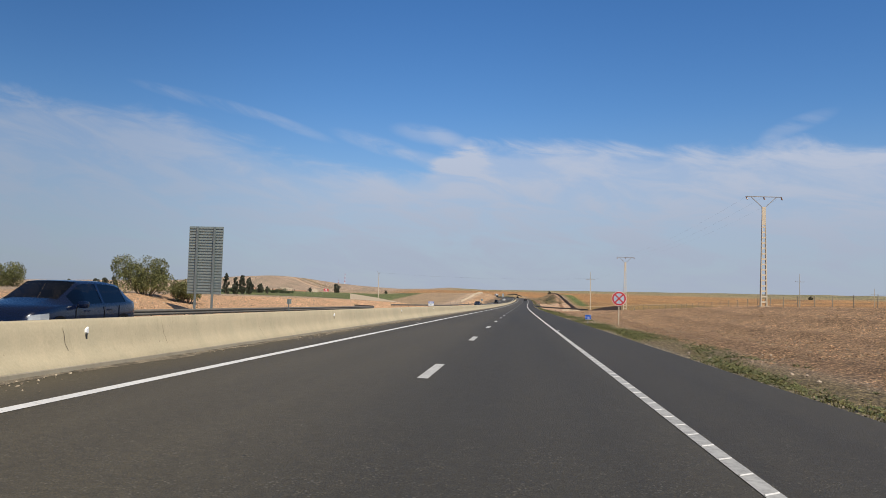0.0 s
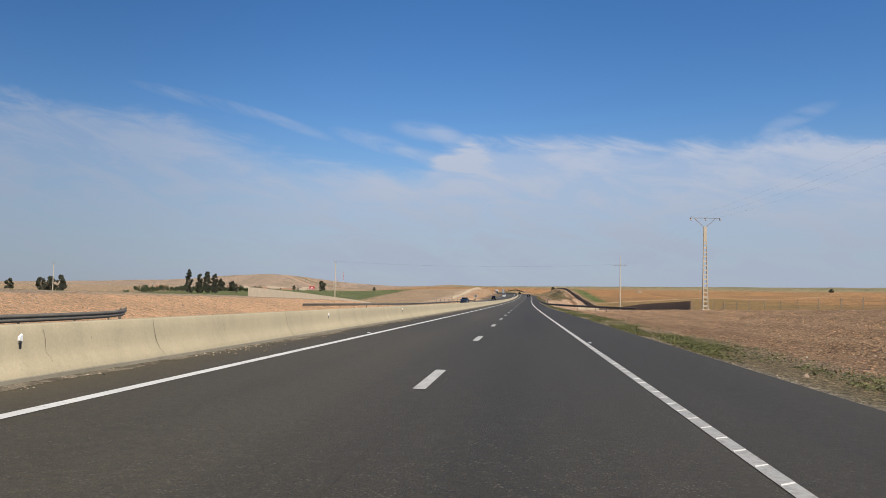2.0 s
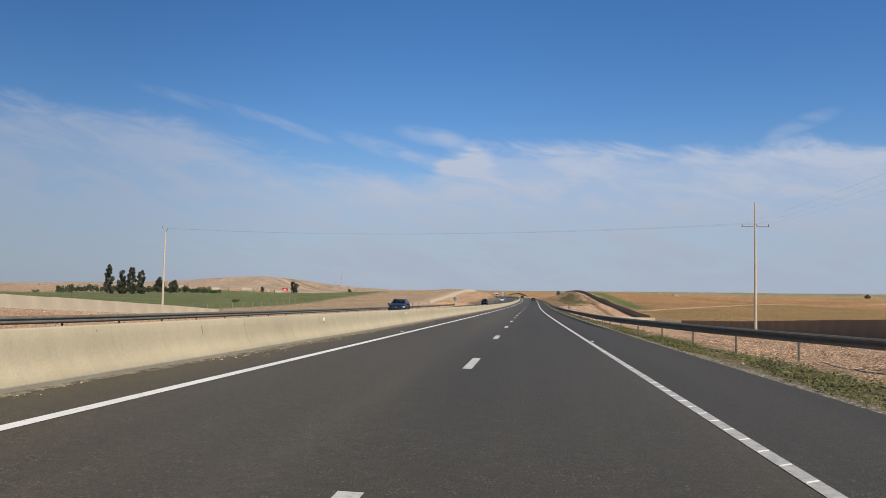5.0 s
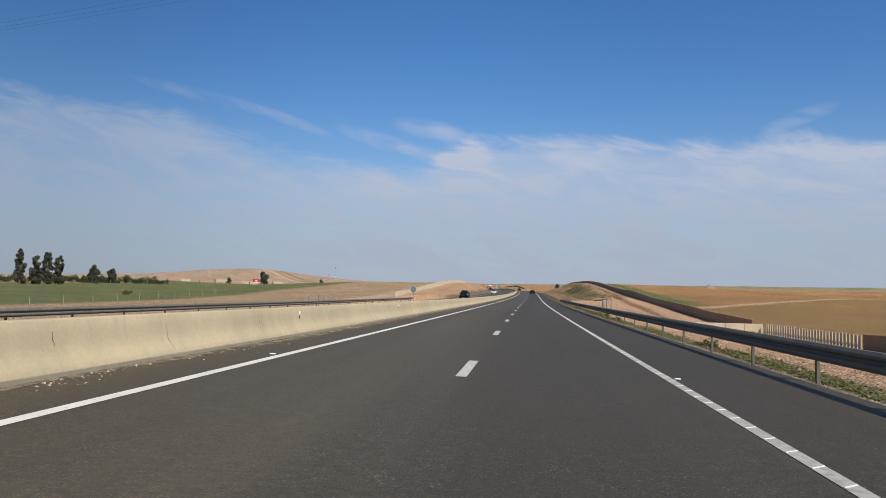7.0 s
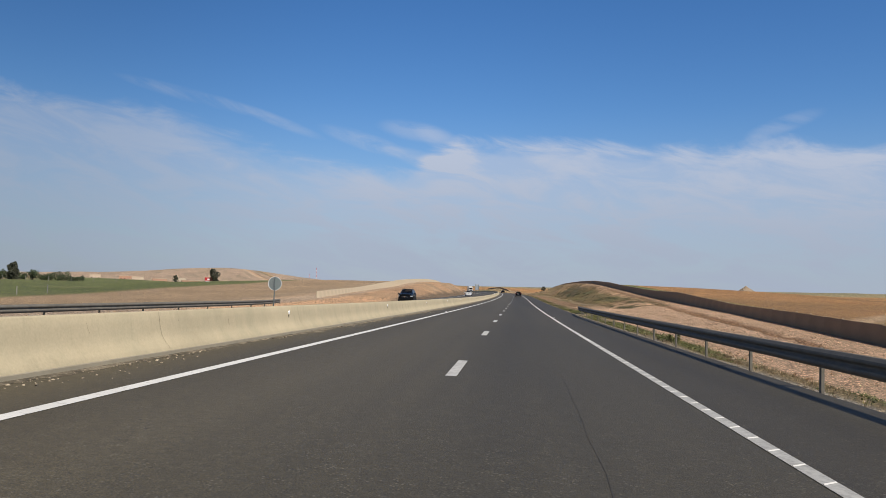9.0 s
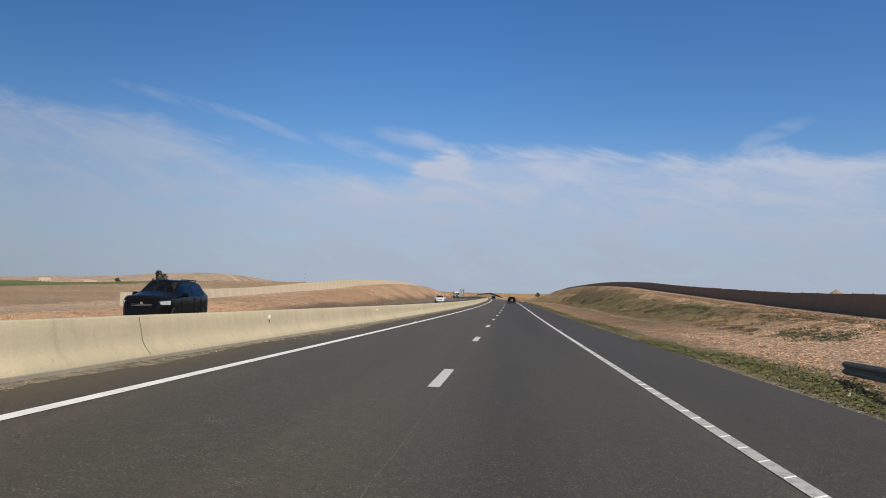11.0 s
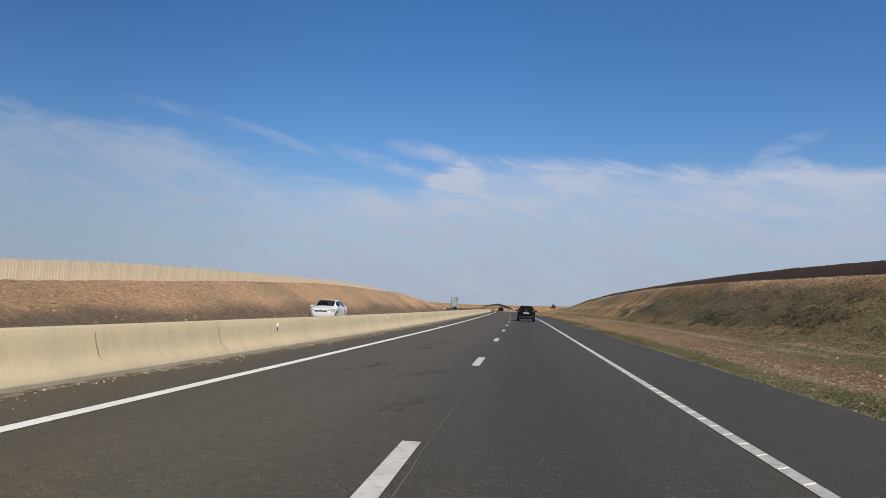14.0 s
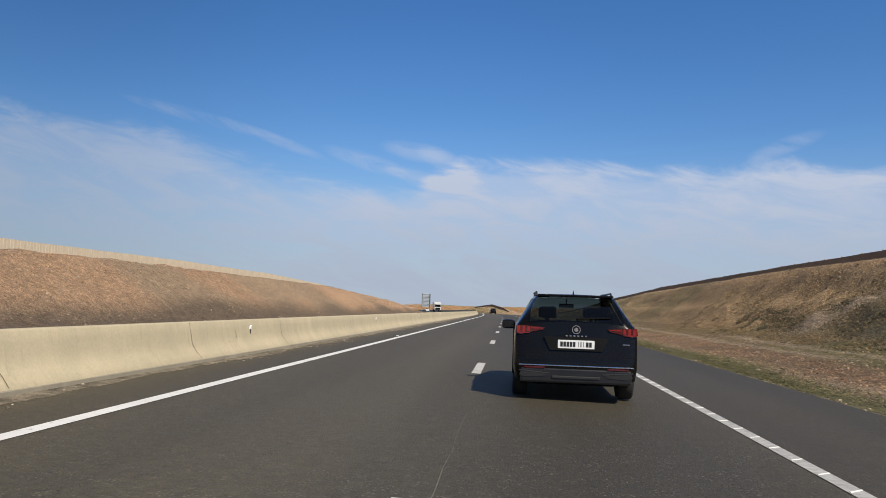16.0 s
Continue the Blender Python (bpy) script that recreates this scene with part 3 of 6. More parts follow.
def build_ground():
    s_rows = np.concatenate([np.linspace(-250, -20, 24), np.arange(-18, 380, 1.0), np.arange(380, 600, .6), np.arange(600, 720, 1.25), np.linspace(725, 1200, 70), np.linspace(1225, 4700, 90)])
    rt = np.concatenate([[-5, 5.5, 6.0, 6.3], np.arange(6.7, 30, .45), np.linspace(30.5, 70, 28), np.arange(72, 200, 2.2), np.geomspace(204, 4300, 46)])
    lt = np.concatenate([[-6, -15.9, -16.3, -16.7], -np.arange(17.2, 48, .6), -np.linspace(49, 80, 20), -np.geomspace(84, 4300, 60)])
    xc = np.sort(np.concatenate([lt, rt]))
    Xg, Sg = np.meshgrid(xc, s_rows)
    Z = ground_z(Xg, Sg)
    # clods and gullies
    rng = np.random.default_rng(4)
    bare = soft(np.abs(Xg + 5.3), 12.5, 15) * soft(-np.abs(Xg + 5.3), -45, -36)
    bare = bare * (1 - .8 * soft(-np.abs(Xg - 23.2), -3, -1)) * (1 - .8 * soft(-np.abs(Xg + 33.5), -3, -1))
    bare = bare * (1 - .5 * soft(-Xg, 16, 18) * soft(-Sg, -440, -400))
    bare = bare * (1 - .6 * soft(Sg, 400, 430) * soft(-Xg, -14.4, -13.4) * soft(Xg, 0, 1))
    rough = rng.normal(0, 1, Z.shape)
    rough = (rough + np.roll(rough, 1, 0) + np.roll(rough, 1, 1) + np.roll(np.roll(rough, 1, 0), 1, 1)) / 2
    Z = Z + bare * (rough * .055 + .03 * np.sin(Sg * .9 + 3 * np.sin(Xg * .5)) * np.sin(Xg * .7 + Sg * .13))
    Z = Z + .05 * np.sin(Xg * 1.9 + 3 * wave(Xg * 3.1, Sg * 2.3)) * soft(Xg, 9, 10.5) * soft(-Xg, -22, -19) * soft(-Sg, -400, -340)
    lumpy = soft(Sg, 400, 440) * soft(-Sg, -720, -680) * soft(Xg, 13.6, 15) * soft(-Xg, -21.5, -19.5)
    wide = (rough + np.roll(rough, 2, 0) + np.roll(rough, 2, 1)) / 1.8
    Z = Z + lumpy * (.035 * rough + .045 * wide)
    Z = Z - .4 * soft(-np.abs(Xg - gully_x(Sg)), -.8, 0) * soft(Sg, 330, 350) * soft(-Sg, -490, -460)
    big = soft(np.abs(Xg), 40, 60)
    Z = Z + big * rough * .03
    C = albedo(Xg, Sg)
    coarse = 1 - .7 * soft(-Xg, 18, 20) * soft(Xg, -60, -42)
    V = np.stack([rx(Sg) + Xg, ry(Sg), rz(Sg) + Z], -1).reshape(-1, 3)
    nr, nc = Xg.shape
    i = (np.arange(nr - 1)[:, None] * nc + np.arange(nc - 1)).ravel()
    F = np.stack([i, i + 1, i + nc + 1, i + nc], 1)
    me = bpy.data.meshes.new("ground")
    me.from_pydata(V.tolist(), [], F.tolist())
    me.shade_smooth()
    at_ = me.attributes.new("albedo", "FLOAT_COLOR", "POINT")
    at_.data.foreach_set("color", np.concatenate([C.reshape(-1, 3), coarse.reshape(-1, 1)], 1).astype(np.float32).ravel())
    me.materials.append(GROUND)
    return tagged(new("ground", me), "dry tan soil, stubble and green crop fields", "ground", kind="structure")


build_ground()

# ---------- carriageways ----------
LONG = span(-60, 560, 10) + span(566, 1500, 12)


def slab(x0, x1):
    return [(x0, float(deck(x0))), (x1, float(deck(x1))), (x1, float(deck(x1)) - .5), (x0, float(deck(x0)) - .5)]


def lane_road():
    """The near carriageway; its slow lane's dark tone holds windscreen vignetting as well as tyre wear, dust has paled
    the strip along the barrier.
    """
    tone = [(-5.35, 1.12), (-4.6, 1.1), (-3.6, 1.0), (-2.6, 1.1), (-1.8, 1.13), (-.9, 1.08), (-.2, .97), (.5, .82), (.9, .74), (1.7, .72), (2.5, .74), (3.0, .8), (3.5, .92)]
    xs = [q[0] for q in tone]
    ob = sweep("road_near", [(x, float(deck(x))) for x in xs] + [(3.5, float(deck(3.5)) - .5), (-5.35, float(deck(-5.35)) - .5)], LONG, ASPHALT_LANE_TONED)
    wear_tone = ob.data.attributes.new("wear_tone", "FLOAT_COLOR", "POINT")
    row = [v for v in [q[1] for q in tone] + [1, 1] for v in (v, v, v, 1.0)]
    wear_tone.data.foreach_set("color", np.array(row * len(LONG), np.float32))
    return ob


tagged(lane_road(), "worn grey-brown asphalt carriageway with two lanes", "road", kind="structure")
tagged(sweep("road_shoulder", lambda S: slab(3.5, float(np.interp(S, [150, 190, 365, 390], [6.2, 5.95, 5.95, 6.2]))), LONG, ASPHALT_SIDE), "brownish asphalt hard shoulder", "road", kind="structure")
tagged(sweep("road_far", slab(-16.3, -5.4), LONG, ASPHALT), "grey asphalt carriageway beyond the median barrier", "road", kind="structure")


def strip(name, x0, x1, stations, lift=.006, mat=None):
    n = [(x, float(deck(x)) + lift) for x in (x0, x1)]
    verts = [at(S, X, Z) for S in stations for X, Z in n]
    faces = [(2 * i, 2 * i + 1, 2 * i + 3, 2 * i + 2) for i in range(len(stations) - 1)]
    return from_lists(name, verts, faces, mat or PAINT)


tagged(strip("edge_line_median", -3.59, -3.41, LONG), "continuous white painted edge line beside the median barrier", "road line", kind="structure")
tagged(strip("edge_line_shoulder", 3.315, 3.475, LONG, .006, PAINT_WORN), "worn white edge line with raised ribs", "road line", kind="structure")
tagged(strip("edge_line_far_inner", -7.3, -7.1, LONG), "white edge line of the far carriageway", "road line", kind="structure")
tagged(strip("edge_line_far_outer", -14.4, -14.2, LONG), "white edge line of the far carriageway", "road line", kind="structure")
# ribs across the shoulder line
verts, faces = [], []
for k in range(900):
    S = 2 + k * .65
    for j in range(5):
        X = 3.325 + .035 * j
        b = len(verts)
        verts += [at(S + .12 * j / 4, X, -FALL * X + .007), at(S + .12 * j / 4 + .022, X, -FALL * X + .013), at(S + .12 * j / 4 + .045, X, -FALL * X + .007)]
        if j:
            faces += [(b - 3, b, b + 1, b - 2), (b - 2, b + 1, b + 2, b - 1)]
tagged(from_lists("line_ribs", verts, faces, PAINT), "raised white ribs across the edge line", "road line", kind="stuff")
PHASE = 12.75
for k in range(-2, 60):
    S = PHASE + 13 * k
    tagged(strip("lane_dash", -.09, .09, [S - (.4 if k == 34 else 0), S + 1.5, S + 3], .006, PAINT_DASH), "worn white painted lane dash on asphalt", "road line", "lane dashes", "structure")
for k in range(-2, 60):
    S = PHASE + 5 + 13 * k
    tagged(strip("lane_dash", -10.84, -10.66, [S, S + 1.5, S + 3]), "white painted lane dash on asphalt", "road line", "lane dashes far side", "structure")

# ---------- median barrier ----------
BZ = FALL * 5.1


def barrier_prof(S):
    w = .004 * math.sin(S * 1.7) + .003 * math.sin(S * .63)
    return [(-4.86 + w, BZ - .03), (-4.87 + w, BZ + .09), (-4.93 + w, BZ + .17), (-4.99 + w, BZ + .25), (-5.03 + w, BZ + .32), (-5.055 + w, BZ + .42), (-5.08 + w, BZ + .56), (-5.11 + w, BZ + .71), (-5.13, BZ + .735),
            (-5.27, BZ + .735), (-5.29, BZ + .71), (-5.37, BZ + .30), (-5.53, BZ + .09), (-5.54, BZ - .2)]


tagged(sweep("median_barrier", barrier_prof, span(-60, 560, 2.5) + span(566, 1400, 10), BARRIER, smooth=True), "cream concrete median barrier with cracks and stains", "barrier", kind="structure")

TOE = make_concrete("grey_footing_concrete", (0.30, 0.265, 0.195), 0.5)
tagged(sweep("barrier_footing", lambda S: [(-4.92, BZ - .03), (-4.845 + .005 * math.sin(S * 2.3), BZ - .03), (-4.85 + .005 * math.sin(S * 2.3), BZ + .068), (-4.88, BZ + .085), (-4.92, BZ + .085)],
             span(-60, 560, 1.25) + span(566, 1400, 10), TOE), "grey concrete footing along the barrier's base", "footing", kind="structure")

# ---------- walls on the property line ----------
def right_wall_z(S):
    return np.interp(S, [317, 335, 349, 366, 383, 412, 430, 446, 464, 480, 497, 512, 531, 548, 580, 610, 650, 700, 760, 800, 850, 868, 885, 912, 940, 955],
                     [-.7, -.3, .2, .7, 1.1, 2.4, 2.65, 3.1, 3.62, 4.15, 4.75, 5.08, 5.42, 5.58, 5.7, 5.62, 5.45, 4.4, 1.8, .4, -.2, .5, 2.7, 4.5, 3.8, 3.2])


def left_wall_z(S):
    return np.interp(S, [171, 187, 205, 228, 250, 262, 400, 433, 448, 463, 479, 493, 513, 527, 547, 563, 581, 610, 640, 670, 700, 730, 760, 810],
                     [2.42, 2.08, 1.6, .9, .1, -.4, .3, .8, 1.25, 1.55, 2.1, 2.7, 3.42, 3.95, 4.35, 4.6, 4.9, 5.2, 5.3, 4.9, 4.15, 3.4, 2.4, .9])
# pieces of wall: slabs between posts, one object a slab
def wall_slabs(parent_name, label, xf, zf, stations, mat, height, thick=.12, ribs=0, depth=.05, rmat=None, tips=False):
    """A wall of slabs that step along the ground; ribs: upright slats on each slab's road side."""
    root = tagged(new(parent_name), label, "wall", kind="structure")
    rng = random.Random(7)
    for a, b in zip(stations[:-1], stations[1:]):
        pa, pb = at(a, xf(a), 0), at(b, xf(b), 0)
        d = Vector((pb.x - pa.x, pb.y - pa.y, 0))
        L = d.length
        za, zb = rz(a) + zf(a) + rng.uniform(-.025, .025), rz(b) + zf(b) + rng.uniform(-.025, .025)
        bm = bmesh.new()
        g = .012
        side = -1 if xf(a) > 0 else 1
        vs = []
        for x in (0, -side * thick):
            vs += [bm.verts.new(q) for q in ((x, g, za - height), (x, L - g, zb - height), (x, L - g, zb), (x, g, za))]
        for q in ((0, 1, 2, 3), (7, 6, 5, 4), (0, 4, 5, 1), (1, 5, 6, 2), (2, 6, 7, 3), (3, 7, 4, 0)):
            bm.faces.new([vs[i] for i in q])
        for k in range(ribs):
            y0 = (k + .22) * L / ribs
            y1 = y0 + .5 * L / ribs
            z0, z1 = za + (zb - za) * y0 / L, za + (zb - za) * y1 / L
            x0, x1 = side * .001, side * depth
            f = [bm.verts.new(q) for q in ((x0, y0 - .02, z0 - height), (x0, y1 + .02, z1 - height), (x0, y1 + .02, z1 - .03), (x0, y0 - .02, z0 - .03),
                                           (x1, y0, z0 - height), (x1, y1, z1 - height), (x1, y1, z1 - .03), (x1, y0, z0 - .03))]
            for q in ((4, 5, 6, 7), (0, 4, 7, 3), (1, 2, 6, 5), (3, 7, 6, 2)):
                bm.faces.new([f[i] for i in q])
        # coping edge and joint post
        bmesh.ops.recalc_face_normals(bm, faces=bm.faces)
        ob = part("wall_slab", bm, mat, root)
        ob.matrix_basis = Matrix.Translation((pa.x, pa.y, 0)) @ pose(0, 0, 0, 0, 0, -math.degrees(math.atan2(d.x, d.y)))
        if rmat is not None:
            bm = bmesh.new()
            box(bm, -.062 - side * .06, .062 - side * .06, -.05, .05, za - height, za + .02)
            p = part("wall_post", bm, rmat, root)
            p.matrix_basis = ob.matrix_basis.copy()
            if tips:
                # coping tips in the paler concrete, their sunlight put into the colour
                bm = bmesh.new()
                box(bm, -.05 - side * .06, .05 - side * .06, -.06, .06, za + .021, za + .07, .012)
                p = part("coping_tip", bm, SLAB, root)
                p.matrix_basis = ob.matrix_basis.copy()
    return root


def near_wall_x(S):
    return float(np.interp(S, [171, 294], [22.9, 25.1]))


def near_wall_z(S):
    return float(np.interp(S, [171, 190, 222, 260, 294], [1.46, 1.2, .7, -.3, -.95]))


wall_slabs("wall_east_1", "concrete slab wall, its shade put into the dark colour", near_wall_x, near_wall_z, span(171, 294, 3), SLAB_SHADED, 2.0, rmat=SLAB_SHADED)
wall_slabs("wall_east_2", "long concrete slab wall on the bank, coloured darker for its shade", lambda S: 23.6, lambda S: float(right_wall_z(S)), span(317, 800, 3), SLAB_SHADED, 1.75, rmat=SLAB_SHADED, tips=True)
wall_slabs("wall_east_3", "far concrete wall, darkened for shade, that arches over the next rise", lambda S: 23.6, lambda S: float(right_wall_z(S)), span(862, 955, 3), SLAB_SHADED, 1.75, rmat=SLAB_SHADED)
wall_slabs("wall_west_1", "sunlit cream concrete slab wall that sinks into the ground", lambda S: -36.0, lambda S: float(left_wall_z(S)), span(171, 258, 3), SLAB, 1.9, rmat=SLAB)
wall_slabs("wall_west_2", "cream concrete wall with upright ribs on the bank", lambda S: -33.5, lambda S: float(np.interp(S, [352, 400], [-.2, .3]) if S < 400 else left_wall_z(S)), span(433, 790, 3), SLAB, 1.75, ribs=8, depth=.014, rmat=SLAB)

# ---------- culvert mouth with its slatted fence ----------
def culvert():
    root = tagged(new("culvert_headwall"), "cream concrete culvert headwall below the road bank", "culvert", kind="structure")
    for a, b in ((17.6, 18.88), (18.9, 20.6), (20.62, 22.4), (22.42, 24.2)):
        bm = bmesh.new()
        p, q = at(316, a, -1.05), at(315.3, b, -1.0)
        box(bm, p.x, q.x, q.y, q.y + .3, p.z - 1.5, p.z, .02)
        part("headwall_block", bm, SLAB, root)
    bm = bmesh.new()
    p = at(312, 17.5, -1.5)
    box(bm, p.x, p.x + .35, p.y, p.y + 4, p.z - 1.2, p.z, .02)
    part("wing_wall", bm, SLAB, root)


culvert()


def slat_fence():
    root = tagged(new("slat_fence"), "grey-cream concrete slat fence beside the culvert", "fence")
    bm = bmesh.new()
    box(bm, -.04, .04, -.15, .15, -1.1, .0, .012)
    me = bpy.data.meshes.new("slat")
    bm.to_mesh(me)
    bm.free()
    me.materials.append(SLAB)
    n = 34
    for k in range(n):
        u = k / (n - 1)
        S = 294.4 + (314.8 - 294.4) * u
        p = at(S, 25.05 + (24.3 - 25.05) * u, -1.05 + .05 * u)
        o = new("slat", me)
        o.parent = root
        o.matrix_basis = pose(p.x, p.y, p.z, 0, 0, 8 + (k % 3))
    bm = bmesh.new()
    a, b = at(294.4, 25.15, -1.7), at(315, 24.4, -1.65)
    tube(bm, a, b, .05, n=6)
    part("rail", bm, SLAB, root)


slat_fence()

# ---------- guard rails ----------
W_BEAM = [(0, .155), (.03, .15), (.075, .10), (.08, .075), (.075, .05), (.02, .015), (.015, 0), (.02, -.015), (.075, -.05), (.08, -.075), (.075, -.10), (.03, -.15), (0, -.155)]


def guard_rail(name, label, line, z, side, posts=4.0):
    """line: (S, X) points; side: +1 where the beam's face looks to +X."""
    root = tagged(new(name), label, "guard rail")
    ss, xx = [q[0] for q in line], [q[1] for q in line]
    st = span(ss[0], ss[-1], 2.0)
    sm = lambda S: float(np.interp(S, ss, xx))
    xs_ = [(sm(S - 4) + sm(S) * 2 + sm(S + 4)) / 4 for S in st]
    verts, faces = [], []
    prof = [(side * x, zz) for x, zz in W_BEAM] + [(side * (x - .012), zz) for x, zz in W_BEAM[::-1]]
    n = len(prof)
    for S, X in zip(st, xs_):
        zz = z(S) if callable(z) else z
        verts += [at(S, X + a, zz - .155 + b) for a, b in prof]
    for i in range(len(st) - 1):
        for k in range(n):
            a, b = i * n + k, i * n + (k + 1) % n
            faces.append((a, b, b + n, a + n))
    faces += [tuple(range(n)), tuple(len(verts) - 1 - k for k in range(n))]
    beam = from_lists("beam", verts, faces, STEEL, root)
    bm = bmesh.new()
    box(bm, -.028, .028, -.045, .045, -1.1, .0, .006)
    me = bpy.data.meshes.new("post")
    bm.to_mesh(me)
    bm.free()
    me.materials.append(STEEL)
    bm = bmesh.new()
    box(bm, -.115, .115, -.05, .05, -.09, .09, .01)
    me2 = bpy.data.meshes.new("spacer")
    bm.to_mesh(me2)
    bm.free()
    me2.materials.append(STEEL)
    for S in np.arange(ss[0] + 2.1, ss[-1], posts):
        X = float(np.interp(S, st, xs_))
        zz = z(S) if callable(z) else z
        o = new("post", me)
        o.parent = root
        p = at(S, X - side * .25, zz - .02)
        o.matrix_basis = Matrix.Translation(p)
        q = new("spacer", me2)
        q.parent = root
        q.matrix_basis = Matrix.Translation(at(S, X - side * .12, zz - .155))
    return root


guard_rail("guard_rail", "galvanised steel guard rail beside the shoulder", [(171, 16.3), (184, 12.0), (198, 8.4), (212, 6.25), (222, 5.9), (362, 5.9), (374, 7.0), (384, 9)], lambda S: float(np.interp(S, [170, 212, 368, 384], [.48, .61, .61, .18])), -1)
guard_rail("guard_rail", "galvanised guard rail beyond the far carriageway, ending in a bend", [(-60, -16.7), (90, -16.7), (101, -17.0), (107, -19.5), (112, -23.1)], .46, 1)
guard_rail("guard_rail", "galvanised guard rail beyond the far carriageway with a flared start", [(158, -25), (170, -21.8), (184, -18.6), (196, -16.9), (206, -16.7), (350, -16.7), (358, -17.2), (362, -18.5)], .44, 1)

# ---------- delineators, road studs and cracks on the barrier ----------
REFLEX = plain("white_reflector", (0.85, 0.85, 0.85), 0.35, 0, .05)
BLACK = plain("black_rubber", (0.02, 0.02, 0.02), 0.7)
bm = bmesh.new()
v = [bm.verts.new(q) for q in ((0, -.03, .02), (0, .04, .06), (0, .04, -.045), (0, -.03, -.03), (.028, -.024, .015), (.028, .036, .052), (.028, .036, -.04), (.028, -.024, -.025))]
for q in ((4, 5, 6, 7), (0, 4, 7, 3), (1, 2, 6, 5), (0, 1, 5, 4), (3, 7, 6, 2)):
    bm.faces.new([v[i] for i in q])
delin = tagged(new("delineator"), "small white reflector on the barrier's face", "reflector", "barrier reflectors")
part("reflector", bm, REFLEX, delin)
bm = bmesh.new()
box(bm, 0, .02, -.02, .03, -.16, -.055, .004)
part("bracket", bm, BLACK, delin)
sites = [11.5 + 16.24 * k for k in range(40)]
for i, S in enumerate(sites):
    m = rpose(S, -5.075, BZ + .56)
    if i == 0:
        delin.matrix_basis = m
    else:
        copy_thing(delin, m)

bm = bmesh.new()
box(bm, -.05, .05, -.045, .045, 0, .02, .008)
stud = tagged(new("road_stud"), "small white road stud beside the edge line", "road stud", "road studs")
part("body", bm, REFLEX, stud)
k = 0
for S in np.arange(40.2, 640, 52.0):
    for X in (3.56, -3.72):
        m = rpose(S + (0 if X > 0 else .7), X, float(deck(X)) + .002)
        if k == 0:
            stud.matrix_basis = m
        else:
            copy_thing(stud, m)
        k += 1

CRACK = plain("crack_shadow", (0.15, 0.12, 0.08), 0.95)
rng = random.Random(3)


def barrier_x(z):
    """Road face of the barrier at height z over the carriageway."""
    return float(np.interp(z, [-.03, .09, .17, .25, .32, .42, .56, .71], [-4.86, -4.87, -4.93, -4.99, -5.03, -5.055, -5.08, -5.11])) + .007


def barrier_cracks():
    verts, faces = [], []
    S = -20.0
    while S < 640:
        S += rng.choice((3.2, 4.6, 5.4, 6.3, 2.3))
        full = rng.random() < .45
        z1 = .73 if full else rng.uniform(.5, .7)
        z0 = .0 if full else rng.uniform(.2, .45)
        w = rng.uniform(.0025, .0085)
        s0 = S
        prev = None
        nseg = 7
        for i in range(nseg + 1):
            z = z1 + (z0 - z1) * i / nseg
            s0 += rng.uniform(-.02, .06) if z < .35 else rng.uniform(-.012, .018)
            ww = w * (1 - .6 * abs(i / nseg - .5)) * rng.uniform(.6, 1.3)
            b = len(verts)
            verts += [at(s0 - ww, barrier_x(z), BZ + z), at(s0 + ww, barrier_x(z), BZ + z)]
            if prev is not None:
                faces.append((prev, prev + 1, b + 1, b))
            prev = b
    return tagged(from_lists("barrier_cracks", verts, faces, CRACK), "dark cracks and open joints in the concrete barrier", "crack", kind="stuff")


barrier_cracks()
